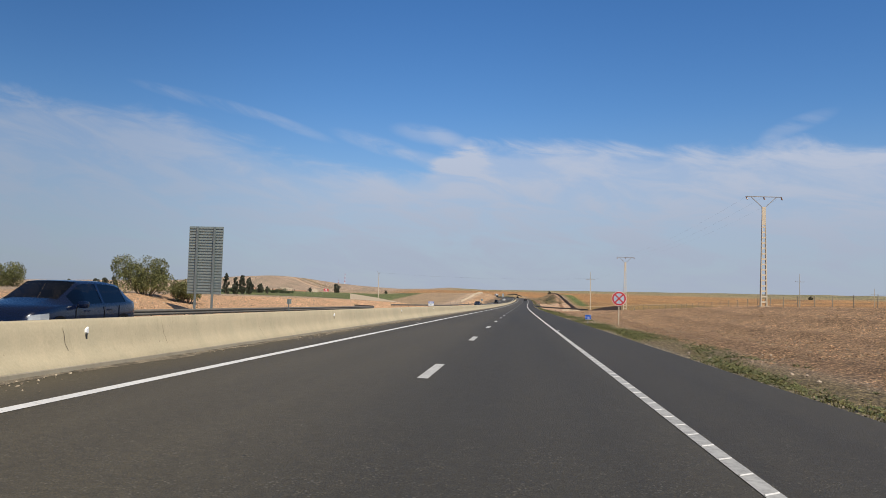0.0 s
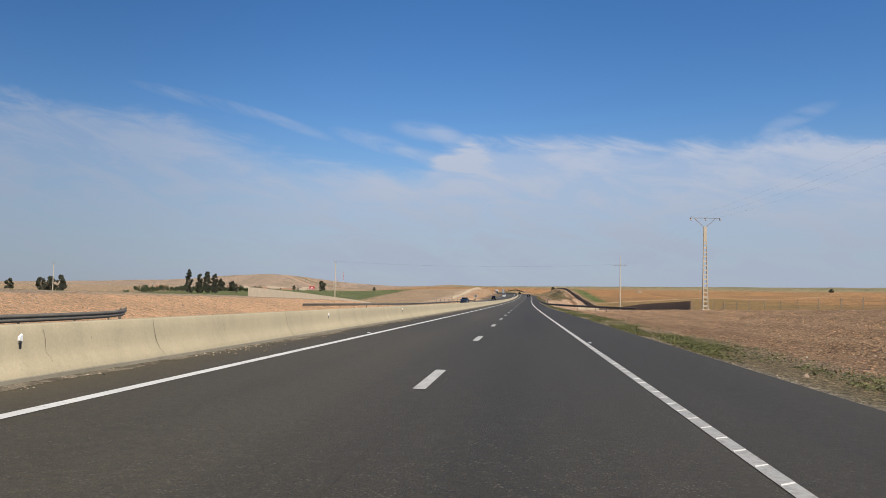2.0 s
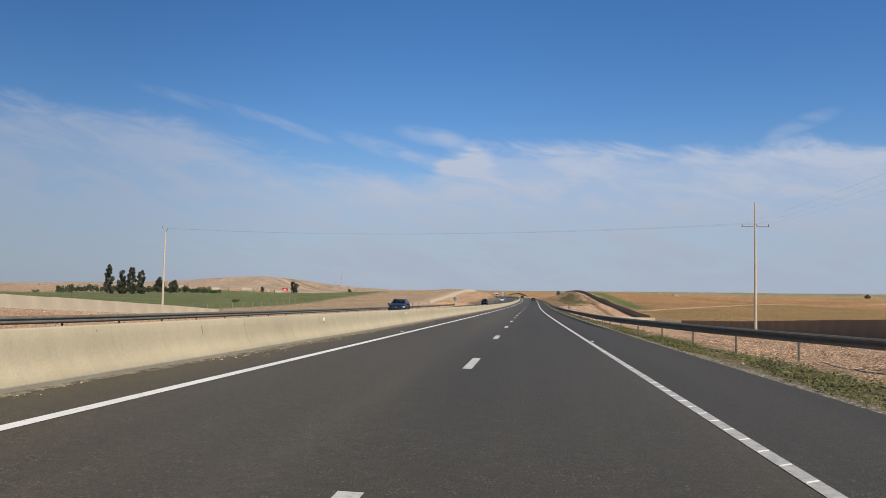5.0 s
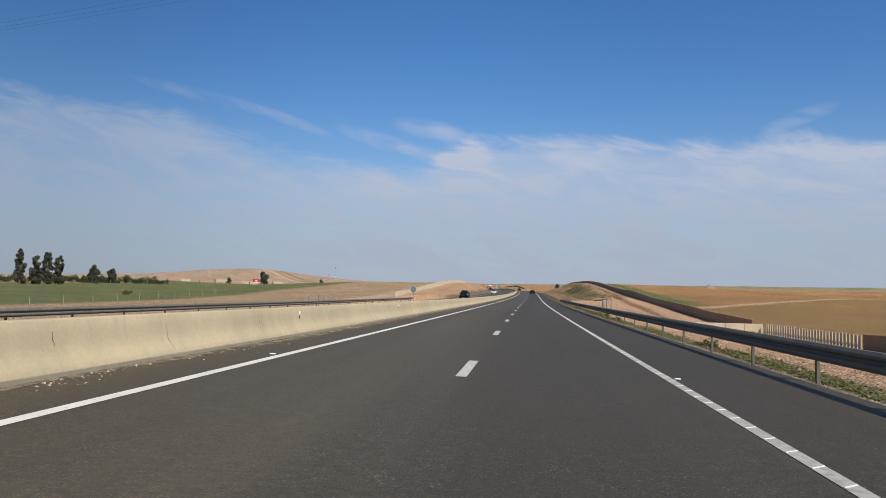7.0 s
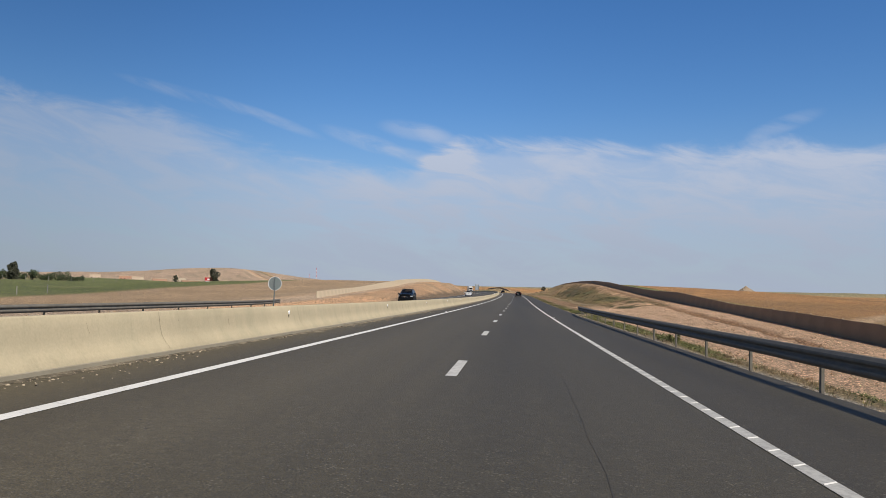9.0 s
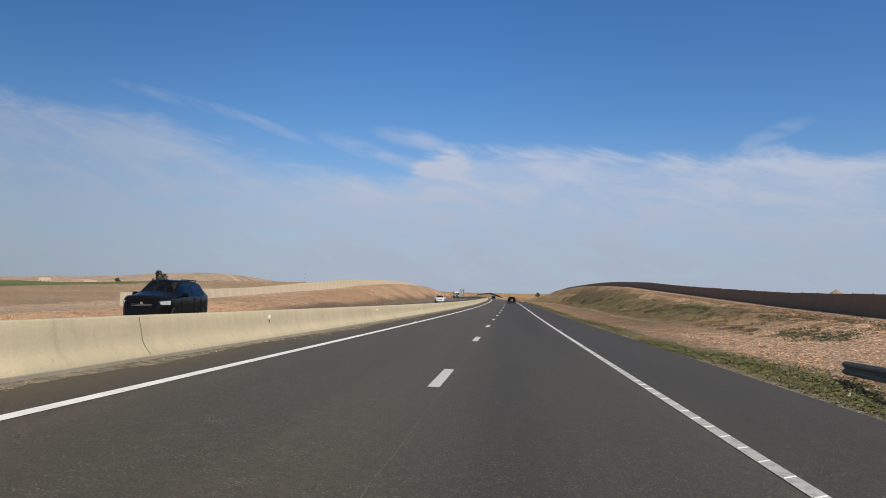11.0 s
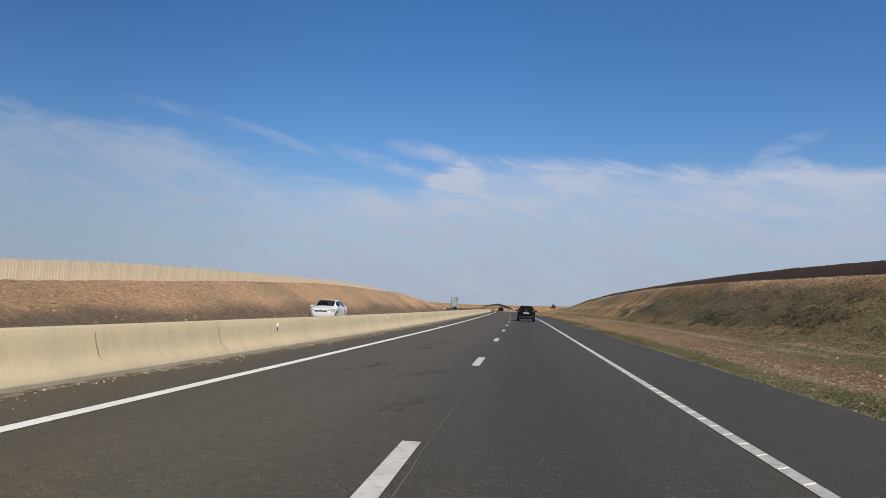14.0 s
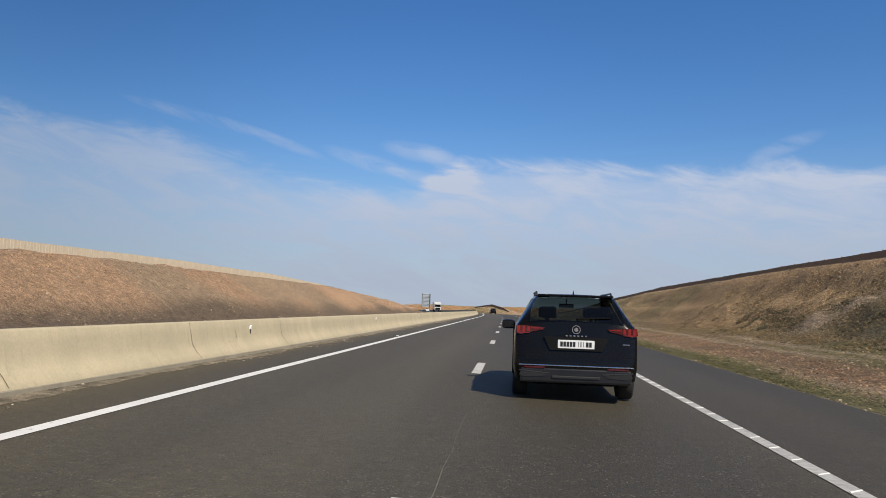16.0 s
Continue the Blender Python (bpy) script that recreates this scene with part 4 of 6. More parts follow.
# grit along the foot of the barrier
def grit(name, label, n, xr, zf, size, mat, sr=(-15, 620), seed=1, flat=.6, round_=False):
    rg = np.random.default_rng(seed)
    if round_:
        g = (1 + 5 ** .5) / 2
        base = np.array([[-1, g, 0], [1, g, 0], [-1, -g, 0], [1, -g, 0], [0, -1, g], [0, 1, g], [0, -1, -g], [0, 1, -g], [g, 0, -1], [g, 0, 1], [-g, 0, -1], [-g, 0, 1]]) / 1.9
        tri = np.array([[0, 11, 5], [0, 5, 1], [0, 1, 7], [0, 7, 10], [0, 10, 11], [1, 5, 9], [5, 11, 4], [11, 10, 2], [10, 7, 6], [7, 1, 8],
                        [3, 9, 4], [3, 4, 2], [3, 2, 6], [3, 6, 8], [3, 8, 9], [4, 9, 5], [2, 4, 11], [6, 2, 10], [8, 6, 7], [9, 8, 1]])
    else:
        base = np.array([[1, 0, 0], [0, 1, 0], [-1, 0, 0], [0, -1, 0], [0, 0, 1], [0, 0, -1]], float)
        tri = np.array([[0, 1, 4], [1, 2, 4], [2, 3, 4], [3, 0, 4], [1, 0, 5], [2, 1, 5], [3, 2, 5], [0, 3, 5]])
    nv = len(base)
    S = rg.uniform(sr[0], sr[1], n)
    X = xr(rg, n, S)
    sz = np.minimum(rg.gamma(2.2, size / 2.2, n), size * 2.6)
    V = base[None] * (1 + rg.uniform(-.35, .35, (n, nv, 1))) * sz[:, None, None]
    V[:, :, 2] *= flat
    ang = rg.uniform(0, 6.28, n)
    c, s = np.cos(ang)[:, None], np.sin(ang)[:, None]
    V = np.stack([V[:, :, 0] * c - V[:, :, 1] * s, V[:, :, 0] * s + V[:, :, 1] * c, V[:, :, 2]], -1)
    tip = rg.uniform(-1.1, 1.1, n)
    c, s = np.cos(tip)[:, None], np.sin(tip)[:, None]
    V = np.stack([V[:, :, 0], V[:, :, 1] * c - V[:, :, 2] * s, V[:, :, 1] * s + V[:, :, 2] * c], -1)
    Z = zf(X, S)
    C = np.stack([rx(S) + X, ry(S), rz(S) + Z + sz * .15], -1)
    V = (V + C[:, None]).reshape(-1, 3)
    F = (tri[None] + nv * np.arange(n)[:, None, None]).reshape(-1, 3)
    me = bpy.data.meshes.new(name)
    me.from_pydata(V.tolist(), [], F.tolist())
    me.materials.append(mat)
    return tagged(new(name, me), label, "gravel", kind="stuff")


def stone_mat(name, c0, c1):
    m = Nodes(name)
    g = m.t.nodes.new("ShaderNodeNewGeometry")
    return m.done(m.mix(g.outputs["Random Per Island"], c0, c1), .9)


def make_dust():
    """Blown dust that thins out over the asphalt in ragged patches."""
    m = Nodes("brown_dust")
    patch = m.noise(3.2, 7, 0.72)
    fine = m.noise(38, 5, 0.75)
    c = m.mix(m.ramp(patch, 0.40, 0.62), (0.085, 0.07, 0.047), (0.26, 0.215, 0.15))
    c = m.scale_rgb(c, m.ramp(fine, 0.3, 0.7, 0.5, 1.45))
    m.bump(m.math("ADD", patch, fine), 0.8, 0.02)
    return m.done(c, 0.95)


DUST = make_dust()


def dust_strip():
    verts, faces = [], []
    rg = random.Random(12)
    w = .14
    for i, S in enumerate(span(-20, 640, .16)):
        w = min(.36, max(.02, w + rg.uniform(-.05, .05) + (.12 - w) * .04))
        z = BZ + .0
        verts += [at(S, -4.848, z + .014 + .02 * w), at(S, -4.82, z + .009), at(S, -4.815 + w, float(deck(-4.815 + w)) + .003)]
        if i:
            b = 3 * i
            faces += [(b - 3, b - 2, b + 1, b), (b - 2, b - 1, b + 2, b + 1)]
    return tagged(from_lists("dust_strip", verts, faces, DUST), "brown dust blown against the barrier's foot", "dust", kind="stuff")


dust_strip()
GRAVEL = stone_mat("tan_gravel", (0.40, 0.32, 0.22), (0.17, 0.13, 0.085))
STONES = stone_mat("pale_stones", (0.50, 0.40, 0.30), (0.28, 0.2, 0.14))
GRITM = stone_mat("grit", (0.46, 0.385, 0.28), (0.14, 0.11, 0.08))
grit("barrier_grit", "fine grit and dust along the barrier's foot", 20000, lambda g, n, S: -4.85 + np.abs(g.normal(0, .12, n)) * (1.2 + np.sin(S * .31) + np.sin(S * .83 + 1)), lambda X, S: deck(X), .012, GRITM, seed=2)
grit("verge_gravel", "pale gravel along the edge of the asphalt", 16000, lambda g, n, S: np.where((S > 170) & (S < 380), 6.0, 6.2) + np.abs(g.normal(.05, .28, n)), lambda X, S: ground_z(X, S) + .003, .013, GRAVEL, seed=3)
grit("verge_stones", "a few rounded pale stones in the verge grass", 500, lambda g, n, S: g.uniform(6.6, 9.5, n), lambda X, S: ground_z(X, S), .03, STONES, seed=9, round_=True)
grit("bank_stones", "loose stones and clods on the bank", 42000, lambda g, n, S: 8.2 + 15.8 * g.beta(1.0, 1.7, n), lambda X, S: ground_z(X, S), .019, STONES, seed=4, flat=.7)
REDGRAVEL = stone_mat("red_brown_gravel", (0.46, 0.29, 0.185), (0.15, 0.085, 0.05))
CLOD = stone_mat("brown_clods", (0.32, 0.235, 0.125), (0.06, 0.048, 0.028))
PINKSTONES = stone_mat("pinkish_stones", (0.62, 0.45, 0.33), (0.34, 0.22, 0.15))
grit("stony_strip", "red-brown gravel strewn along the foot of the cutting", 30000, lambda g, n, S: 9.8 + g.normal(0, .95, n), lambda X, S: ground_z(X, S), .019, REDGRAVEL, (400, 600), seed=11)
grit("crest_stones", "pale stones along the crest of the cutting", 12000, lambda g, n, S: g.uniform(19.3, 23.3, n), lambda X, S: ground_z(X, S), .028, PINKSTONES, (390, 600), seed=12)
grit("bank_clods", "brown earth clods on the cutting's slope", 75000, lambda g, n, S: 13.4 + 8.6 * g.beta(1.1, 1.4, n), lambda X, S: ground_z(X, S), .027, CLOD, (400, 600), seed=6)
CLOD3 = stone_mat("red_brown_clods", (0.50, 0.31, 0.17), (0.17, 0.095, 0.05))
CLOD2 = stone_mat("orange_clods", (0.52, 0.31, 0.17), (0.36, 0.22, 0.12))
grit("far_bank_clods", "orange earth clods on the far cut bank", 16000, lambda g, n, S: -g.uniform(18, 33, n), lambda X, S: ground_z(X, S), .035, CLOD2, (-10, 680), seed=7)
grit("stubble_clods", "tan earth clods on the stubble bank", 52000, lambda g, n, S: 8.6 + 15.4 * g.beta(1.0, 1.5, n), lambda X, S: ground_z(X, S), .021, CLOD3, (-5, 400), seed=8, flat=.7)
grit("far_bank_stones", "loose stones on the cut bank", 14000, lambda g, n, S: -g.uniform(17.5, 34, n), lambda X, S: ground_z(X, S), .04, STONES, seed=5)
# ---------- vehicles ----------
def glass(name, tint):
    m = bpy.data.materials.new(name)
    m.use_nodes = True
    t = m.node_tree
    t.nodes.clear()
    tr, gl = t.nodes.new("ShaderNodeBsdfTransparent"), t.nodes.new("ShaderNodeBsdfGlossy")
    tr.inputs[0].default_value = (*tint, 1)
    gl.inputs["Roughness"].default_value = 0.03
    lw, mx, out = t.nodes.new("ShaderNodeLayerWeight"), t.nodes.new("ShaderNodeMixShader"), t.nodes.new("ShaderNodeOutputMaterial")
    pw, ad = t.nodes.new("ShaderNodeMath"), t.nodes.new("ShaderNodeMath")
    pw.operation, ad.operation = "POWER", "MULTIPLY_ADD"
    pw.inputs[1].default_value, ad.inputs[1].default_value, ad.inputs[2].default_value = 3.5, 0.6, 0.06
    lw.inputs[0].default_value = 0.5
    t.links.new(lw.outputs["Facing"], pw.inputs[0])
    t.links.new(pw.outputs[0], ad.inputs[0])
    t.links.new(ad.outputs[0], mx.inputs[0])
    t.links.new(tr.outputs[0], mx.inputs[1])
    t.links.new(gl.outputs[0], mx.inputs[2])
    t.links.new(mx.outputs[0], out.inputs[0])
    return m


def car_paint(name, color, metal=0.3, coat=0.12, spec=0.12):
    m = Nodes(name)
    d = m.noise(1.3, 5, 0.6)
    dust = m.noise(30, 4, 0.7)
    c = m.mix(m.ramp(d, 0.45, 0.8, 0, 0.005), color, (0.35, 0.28, 0.2))
    return m.done(c, m.ramp(dust, 0.3, 0.7, 0.18, 0.32), metal, Coat_Weight=coat, Coat_Roughness=0.04, Specular_IOR_Level=spec)


GLASS = glass("tinted_glass", (0.3, 0.32, 0.325))
REARGLASS = glass("rear_glass", (0.27, 0.31, 0.30))
DARKGLASS = glass("dark_tinted_glass", (0.05, 0.056, 0.06))
TYRE = plain("tyre_rubber", (0.022, 0.021, 0.02), 0.85, 0, .2)
ALLOY = plain("alloy_rim", (0.4, 0.4, 0.41), 0.35, 0.8, .1)
TRIM = plain("black_plastic_trim", (0.007, 0.007, 0.0072), 0.6, 0, .2, Specular_IOR_Level=0.15)
# mirror glass coloured dark to stand for the road reflected in it
DARKMIRROR = plain("reflection_darkened_mirror", (0.05, 0.05, 0.055), 0.1, 0.9, .05)
CHROME = plain("chrome", (0.75, 0.75, 0.76), 0.12, 1.0, .05)
SEAT = plain("dark_cloth_seat", (0.03, 0.03, 0.033), 0.9, 0, .2)
PLATE = plain("white_plate", (0.8, 0.8, 0.8), 0.4, 0, .04)
INK = plain("black_ink", (0.015, 0.015, 0.015), 0.5)
LENS = plain("clear_lamp_lens", (0.75, 0.78, 0.8), 0.12, 0.1, .06, Coat_Weight=1.0)
REDLENS = plain("red_lamp_lens", (0.075, 0.004, 0.005), 0.15, 0.0, .1, Coat_Weight=1.0)
REDBRIGHT = plain("bright_red_lamp_segment", (0.25, 0.012, 0.014), 0.2, 0.0, .06, Coat_Weight=1.0)


def lerp_table(tab):
    a = [q[0] for q in tab]
    b = [q[1] for q in tab]
    return lambda y: float(np.interp(y, a, b))


def wheel(parent, x, y, r, w, side):
    """Tyre with a five-spoke rim; side +1: outer face to +x."""
    bm = bmesh.new()
    prof = [(r * .62, -w / 2), (r * .93, -w / 2), (r, -w / 2 + .03), (r, w / 2 - .03), (r * .93, w / 2), (r * .62, w / 2)]
    n = 28
    rings = [[bm.verts.new((a, p * math.cos(k * math.tau / n), p * math.sin(k * math.tau / n))) for p, a in prof] for k in range(n)]
    for k in range(n):
        for j in range(len(prof)):
            jj = (j + 1) % len(prof)
            bm.faces.new((rings[k][j], rings[k][jj], rings[(k + 1) % n][jj], rings[(k + 1) % n][j]))
    bmesh.ops.recalc_face_normals(bm, faces=bm.faces)
    wh = new("wheel")
    wh.parent = parent
    wh.matrix_basis = Matrix.Translation((x, y, r))
    part("tyre", bm, TYRE, wh, smooth=True)
    bm = bmesh.new()
    o = side * (w / 2 - .02)
    tube(bm, (o - side * .06, 0, 0), (o, 0, 0), r * .12, n=12)
    for k in range(5):
        a = k * math.tau / 5
        tube(bm, (o - side * .02, 0, 0), (o - side * .01, r * .6 * math.cos(a), r * .6 * math.sin(a)), .035, .028, 6)
    tube(bm, (o - side * .07, 0, 0), (o - side * .065, 0, 0), r * .62, n=20)
    part("rim", bm, ALLOY, wh)
    return wh


def loft_car(spec, paint, name, label):
    """A car whose body is drawn through rings along its length; y is forward, the tail at 0."""
    root = tagged(new(name), label, "car")
    top, belt, half, bottom, roofhalf = (lerp_table(spec[k]) for k in ("top", "belt", "half", "bottom", "roofhalf"))
    ys = spec["ys"]
    rings = []
    for y in ys:
        zt, zb, hw, bl = top(y), bottom(y), half(y), belt(y)
        if zt > bl + .05:
            xr = roofhalf(y)
            zm = bl + (zt - bl) * .12
            r_ = [(0, zb), (hw * .86, zb), (hw * .97, zb + .08), (hw, zb + .26), (hw * .995, bl - .14), (hw * .975, bl - .02), (hw * .955, min(bl + .02, zm)),
                  (xr + .02, zt - .075), (xr - .04, zt - .02), (xr * .62, zt + .004), (0, zt + .012)]
        else:
            h = zt - zb
            r_ = [(0, zb), (hw * .86, zb), (hw * .97, zb + min(.08, h * .2)), (hw, zb + min(.26, h * .4)), (hw * .995, zt - h * .3), (hw * .98, zt - h * .16), (hw * .95, zt - h * .08),
                  (hw * .88, zt - h * .03), (hw * .74, zt), (hw * .4, zt + .006), (0, zt + .01)]
        rings.append(r_)
    n = len(rings[0])

    def skip(i, j):
        y0, y1 = ys[i], ys[i + 1]
        m = (y0 + y1) / 2
        if j == 6 and any(a <= m <= b for a, b in spec["side"]):
            return True
        return j in (8, 9) and any(a <= m <= b for a, b in spec["screens"])
    bm = bmesh.new()
    for sgn in (1, -1):
        vs = [[bm.verts.new((sgn * x, y, z)) for x, z in r_] for y, r_ in zip(ys, rings)]
        for i in range(len(ys) - 1):
            for j in range(n - 1):
                if skip(i, j):
                    continue
                q = (vs[i][j], vs[i][j + 1], vs[i + 1][j + 1], vs[i + 1][j])
                bm.faces.new(q if sgn < 0 else q[::-1])
        for e in (0, -1):
            bm.faces.new(vs[e] if (sgn > 0) == (e == 0) else vs[e][::-1])
    bmesh.ops.remove_doubles(bm, verts=bm.verts, dist=.0005)
    body = part("body", bm, paint, root, smooth=True)
    md = body.modifiers.new("edges", "EDGE_SPLIT")
    md.split_angle = radians(38)

    def pane(nm, cells, mat, off):
        b2 = bmesh.new()
        for i, j, sgn in cells:
            q = []
            for a, b in ((i, j), (i, j + 1), (i + 1, j + 1), (i + 1, j)):
                x, z = rings[a][b]
                q.append(b2.verts.new((sgn * (x - off[0]), ys[a], z - off[1])))
            b2.faces.new(q if sgn < 0 else q[::-1])
        bmesh.ops.remove_doubles(b2, verts=b2.verts, dist=.001)
        return part(nm, b2, mat, root, smooth=True)
    for a, b in spec["side"]:
        for sgn in (1, -1):
            cells = [(i, 6, sgn) for i in range(len(ys) - 1) if a <= (ys[i] + ys[i + 1]) / 2 <= b]
            pane("side_window", cells, spec.get("glass", DARKGLASS), (.008, 0))
    for k, (a, b) in enumerate(spec["screens"]):
        cells = [(i, j, sgn) for i in range(len(ys) - 1) if a <= (ys[i] + ys[i + 1]) / 2 <= b for j in (8, 9) for sgn in (1, -1)]
        pane("rear_window" if k == 0 else "windscreen", cells, spec.get("screen_glass", GLASS), (0, .008))
    W = max(q[1] for q in spec["half"])
    for y in spec["axles"]:
        for sgn in (1, -1):
            wheel(root, sgn * (W - .115), y, spec["r"], .225, sgn)
            bm = bmesh.new()
            m_ = 16
            pts = [(math.cos(math.pi * k / m_), math.sin(math.pi * k / m_)) for k in range(m_ + 1)]
            R0, R1 = spec["r"] * 1.02, spec["r"] * 1.2
            xo = sgn * (W + .004)
            inner = [bm.verts.new((xo, y + R0 * c, spec["r"] + R0 * s)) for c, s in pts]
            outer = [bm.verts.new((xo + sgn * .004, y + R1 * c, spec["r"] + R1 * s)) for c, s in pts]
            back = [bm.verts.new((xo - sgn * .3, y + R0 * c, spec["r"] + R0 * s)) for c, s in pts]
            for k in range(m_):
                bm.faces.new((inner[k], inner[k + 1], outer[k + 1], outer[k]))
                bm.faces.new((back[k], back[k + 1], inner[k + 1], inner[k]))
            part("wheel_arch", bm, TRIM, root)
    # seats and dashboard inside
    zb = spec["seat"]
    for x in (-.37, .37):
        for y, nm in ((spec["cabin"][1], "front_seat"), (spec["cabin"][0], "rear_seat")):
            bm = bmesh.new()
            box(bm, x - .24, x + .24, y - .1, y + .06, zb - .5, zb + .08, .05)
            box(bm, x - .13, x + .13, y - .09, y + .02, zb + .13, zb + .31, .04)
            tube(bm, (x, y - .04, zb + .02), (x, y - .04, zb + .16), .02, n=6)
            part(nm, bm, SEAT, root)
    bm = bmesh.new()
    box(bm, -.66, .66, spec["cabin"][1] + .75, spec["cabin"][1] + 1.1, zb - .35, zb - .02, .06)
    part("dashboard", bm, TRIM, root)
    # door mirrors
    my, mz = spec["mirror"]
    for sgn in (1, -1):
        bm = bmesh.new()
        x = sgn * (half(my) + .11)
        box(bm, x - .12, x + .12, my - .08, my + .07, mz - .08, mz + .08, .065)
        box(bm, sgn * (half(my) - .05) - .04, sgn * (half(my) - .05) + .07, my - .02, my + .05, mz - .09, mz - .03, .01)
        part("door_mirror", bm, spec.get("mirror_mat", paint), root, smooth=False)
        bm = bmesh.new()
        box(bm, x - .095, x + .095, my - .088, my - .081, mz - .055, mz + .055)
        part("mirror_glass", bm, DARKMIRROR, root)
    # door seams and handles
    for sgn in (1, -1):
        for y in spec["handles"]:
            bm = bmesh.new()
            z = belt(y) - .13
            box(bm, sgn * half(y) - .012, sgn * half(y) + .012, y - .1, y + .1, z - .016, z + .016, .006)
            part("door_handle", bm, paint, root)
        for y in spec["seams"]:
            bm = bmesh.new()
            box(bm, sgn * half(y) - .01, sgn * half(y) + .0015, y - .004, y + .004, .35, belt(y) - .04)
            part("door_seam", bm, TRIM, root)
    return root


def add_box(parent, name, mat, x0, x1, y0, y1, z0, z1, bevel=0.0, label=""):
    bm = bmesh.new()
    box(bm, min(x0, x1), max(x0, x1), y0, y1, z0, z1, bevel)
    return part(name, bm, mat, parent, label)


def poly(parent, name, mat, pts, depth, label=""):
    """A flat outline of (x, y, z) corners with some depth along +y."""
    bm = bmesh.new()
    a = [bm.verts.new(p) for p in pts]
    b = [bm.verts.new((p[0], p[1] + depth, p[2])) for p in pts]
    bm.faces.new(a), bm.faces.new(b[::-1])
    for k in range(len(pts)):
        kk = (k + 1) % len(pts)
        bm.faces.new((a[kk], a[k], b[k], b[kk]))
    bmesh.ops.recalc_face_normals(bm, faces=bm.faces)
    return part(name, bm, mat, parent, label)


# the black SUV in the lane
VALANCE = plain("dark_satin_bumper", (0.011, 0.011, 0.0125), 0.4, 0, .15)
GREYTRIM = plain("satin_grey_trim", (0.05, 0.05, 0.053), 0.4, 0.3, .1)
SUV = dict(
    ys=[0, .03, .06, .09, .13, .18, .24, .34, .46, .52, .66, .95, 1.45, 1.55, 2.2, 2.32, 2.75, 2.95, 3.35, 3.55, 3.9, 4.2, 4.38, 4.46, 4.49],
    top=[(0, .60), (.03, .66), (.06, .98), (.09, 1.13), (.13, 1.20), (.18, 1.27), (.24, 1.335), (.34, 1.415), (.46, 1.505), (.52, 1.53), (.66, 1.545), (1.45, 1.575), (2.3, 1.57),
         (2.75, 1.52), (3.35, 1.14), (3.55, 1.08), (4.2, .98), (4.38, .88), (4.46, .7), (4.49, .6)],
    belt=[(0, 1.04), (.3, 1.07), (.6, 1.10), (1.5, 1.08), (3.3, 1.05), (4.5, 1.0)],
    half=[(0, .80), (.03, .84), (.09, .872), (.25, .892), (.6, .90), (3.6, .90), (4.2, .87), (4.4, .78), (4.49, .66)],
    bottom=[(0, .36), (.06, .27), (.3, .22), (4.2, .22), (4.49, .32)],
    roofhalf=[(0, .70), (.13, .72), (.24, .69), (.46, .61), (.6, .60), (2.3, .61), (3.3, .67)],
    side=[(.56, .94), (.97, 1.44), (1.56, 2.7)], screens=[(.105, .455), (2.33, 3.34)], axles=(.86, 3.53), r=.35, cabin=(1.15, 2.0), seat=1.06,
    mirror=(2.72, 1.06), handles=(1.35, 2.2), seams=(.97, 1.5, 2.75), glass=DARKGLASS, screen_glass=REARGLASS)
BLACKPAINT = car_paint("black_car_paint", (0.0052, 0.0049, 0.0046), 0.0, 0.17, 0.12)
suv = loft_car(SUV, BLACKPAINT, "suv", "black compact SUV with red tail lights on the asphalt lane")
# tail: spoiler, lamps, plate, bumper, badge
add_box(suv, "roof_spoiler", BLACKPAINT, -.555, .555, .34, .60, 1.512, 1.545, .015)
add_box(suv, "brake_light", REDLENS, -.15, .15, .356, .365, 1.523, 1.535, .003, "high red brake light strip")
for sgn in (1, -1):
    lamp = new("tail_light")
    lamp.parent = suv
    poly(lamp, "lens", REDLENS, [(sgn * .45, .050, 1.052), (sgn * .62, .048, 1.068), (sgn * .86, .052, 1.078), (sgn * .872, .052, .975), (sgn * .80, .050, .945), (sgn * .64, .048, .985), (sgn * .47, .050, 1.022)], .16, "dark red tail light lens")
    for x0, x1, z0, z1 in ((.48, .64, 1.032, 1.046), (.665, .70, .992, 1.058), (.735, .77, .975, 1.064), (.805, .85, .968, 1.068), (.665, .85, .964, .976)):
        poly(lamp, "light_bar", REDBRIGHT, [(sgn * x0, .042, z0 + .004), (sgn * x1, .042, z0), (sgn * x1, .042, z1 + .004), (sgn * x0, .042, z1)], .02, "bright red lamp segment")
    add_box(suv, "reflector", REDLENS, sgn * .44, sgn * .74, -.014, .02, .472, .498, .006, "narrow red bumper reflector")
    poly(suv, "exhaust_trim", INK, [(sgn * .40, -.012, .40), (sgn * .78, -.012, .43), (sgn * .80, -.012, .37), (sgn * .74, -.012, .345), (sgn * .46, -.012, .36)], .05)
    poly(suv, "trim_edge", GREYTRIM, [(sgn * .38, -.016, .415), (sgn * .80, -.016, .448), (sgn * .81, -.016, .436), (sgn * .39, -.016, .402)], .03)
    bm = bmesh.new()
    tube(bm, (sgn * .565, .82, 1.588), (sgn * .575, 2.35, 1.605), .015, n=8)
    for y in (.72, 1.5, 2.38):
        tube(bm, (sgn * .565, y, 1.52), (sgn * .565, y + (.1 if y < 1 else 0), 1.59), .02, .015, 8)
    part("roof_rail", bm, GREYTRIM, suv, "satin grey roof rail")
bm = bmesh.new()
box(bm, -.81, .81, -.01, .06, .508, .526, .006)
part("bumper_strip", bm, CHROME, suv, "thin chrome strip across the bumper")
add_box(suv, "bumper_valance", VALANCE, -.79, .79, -.005, .3, .27, .485, .03)
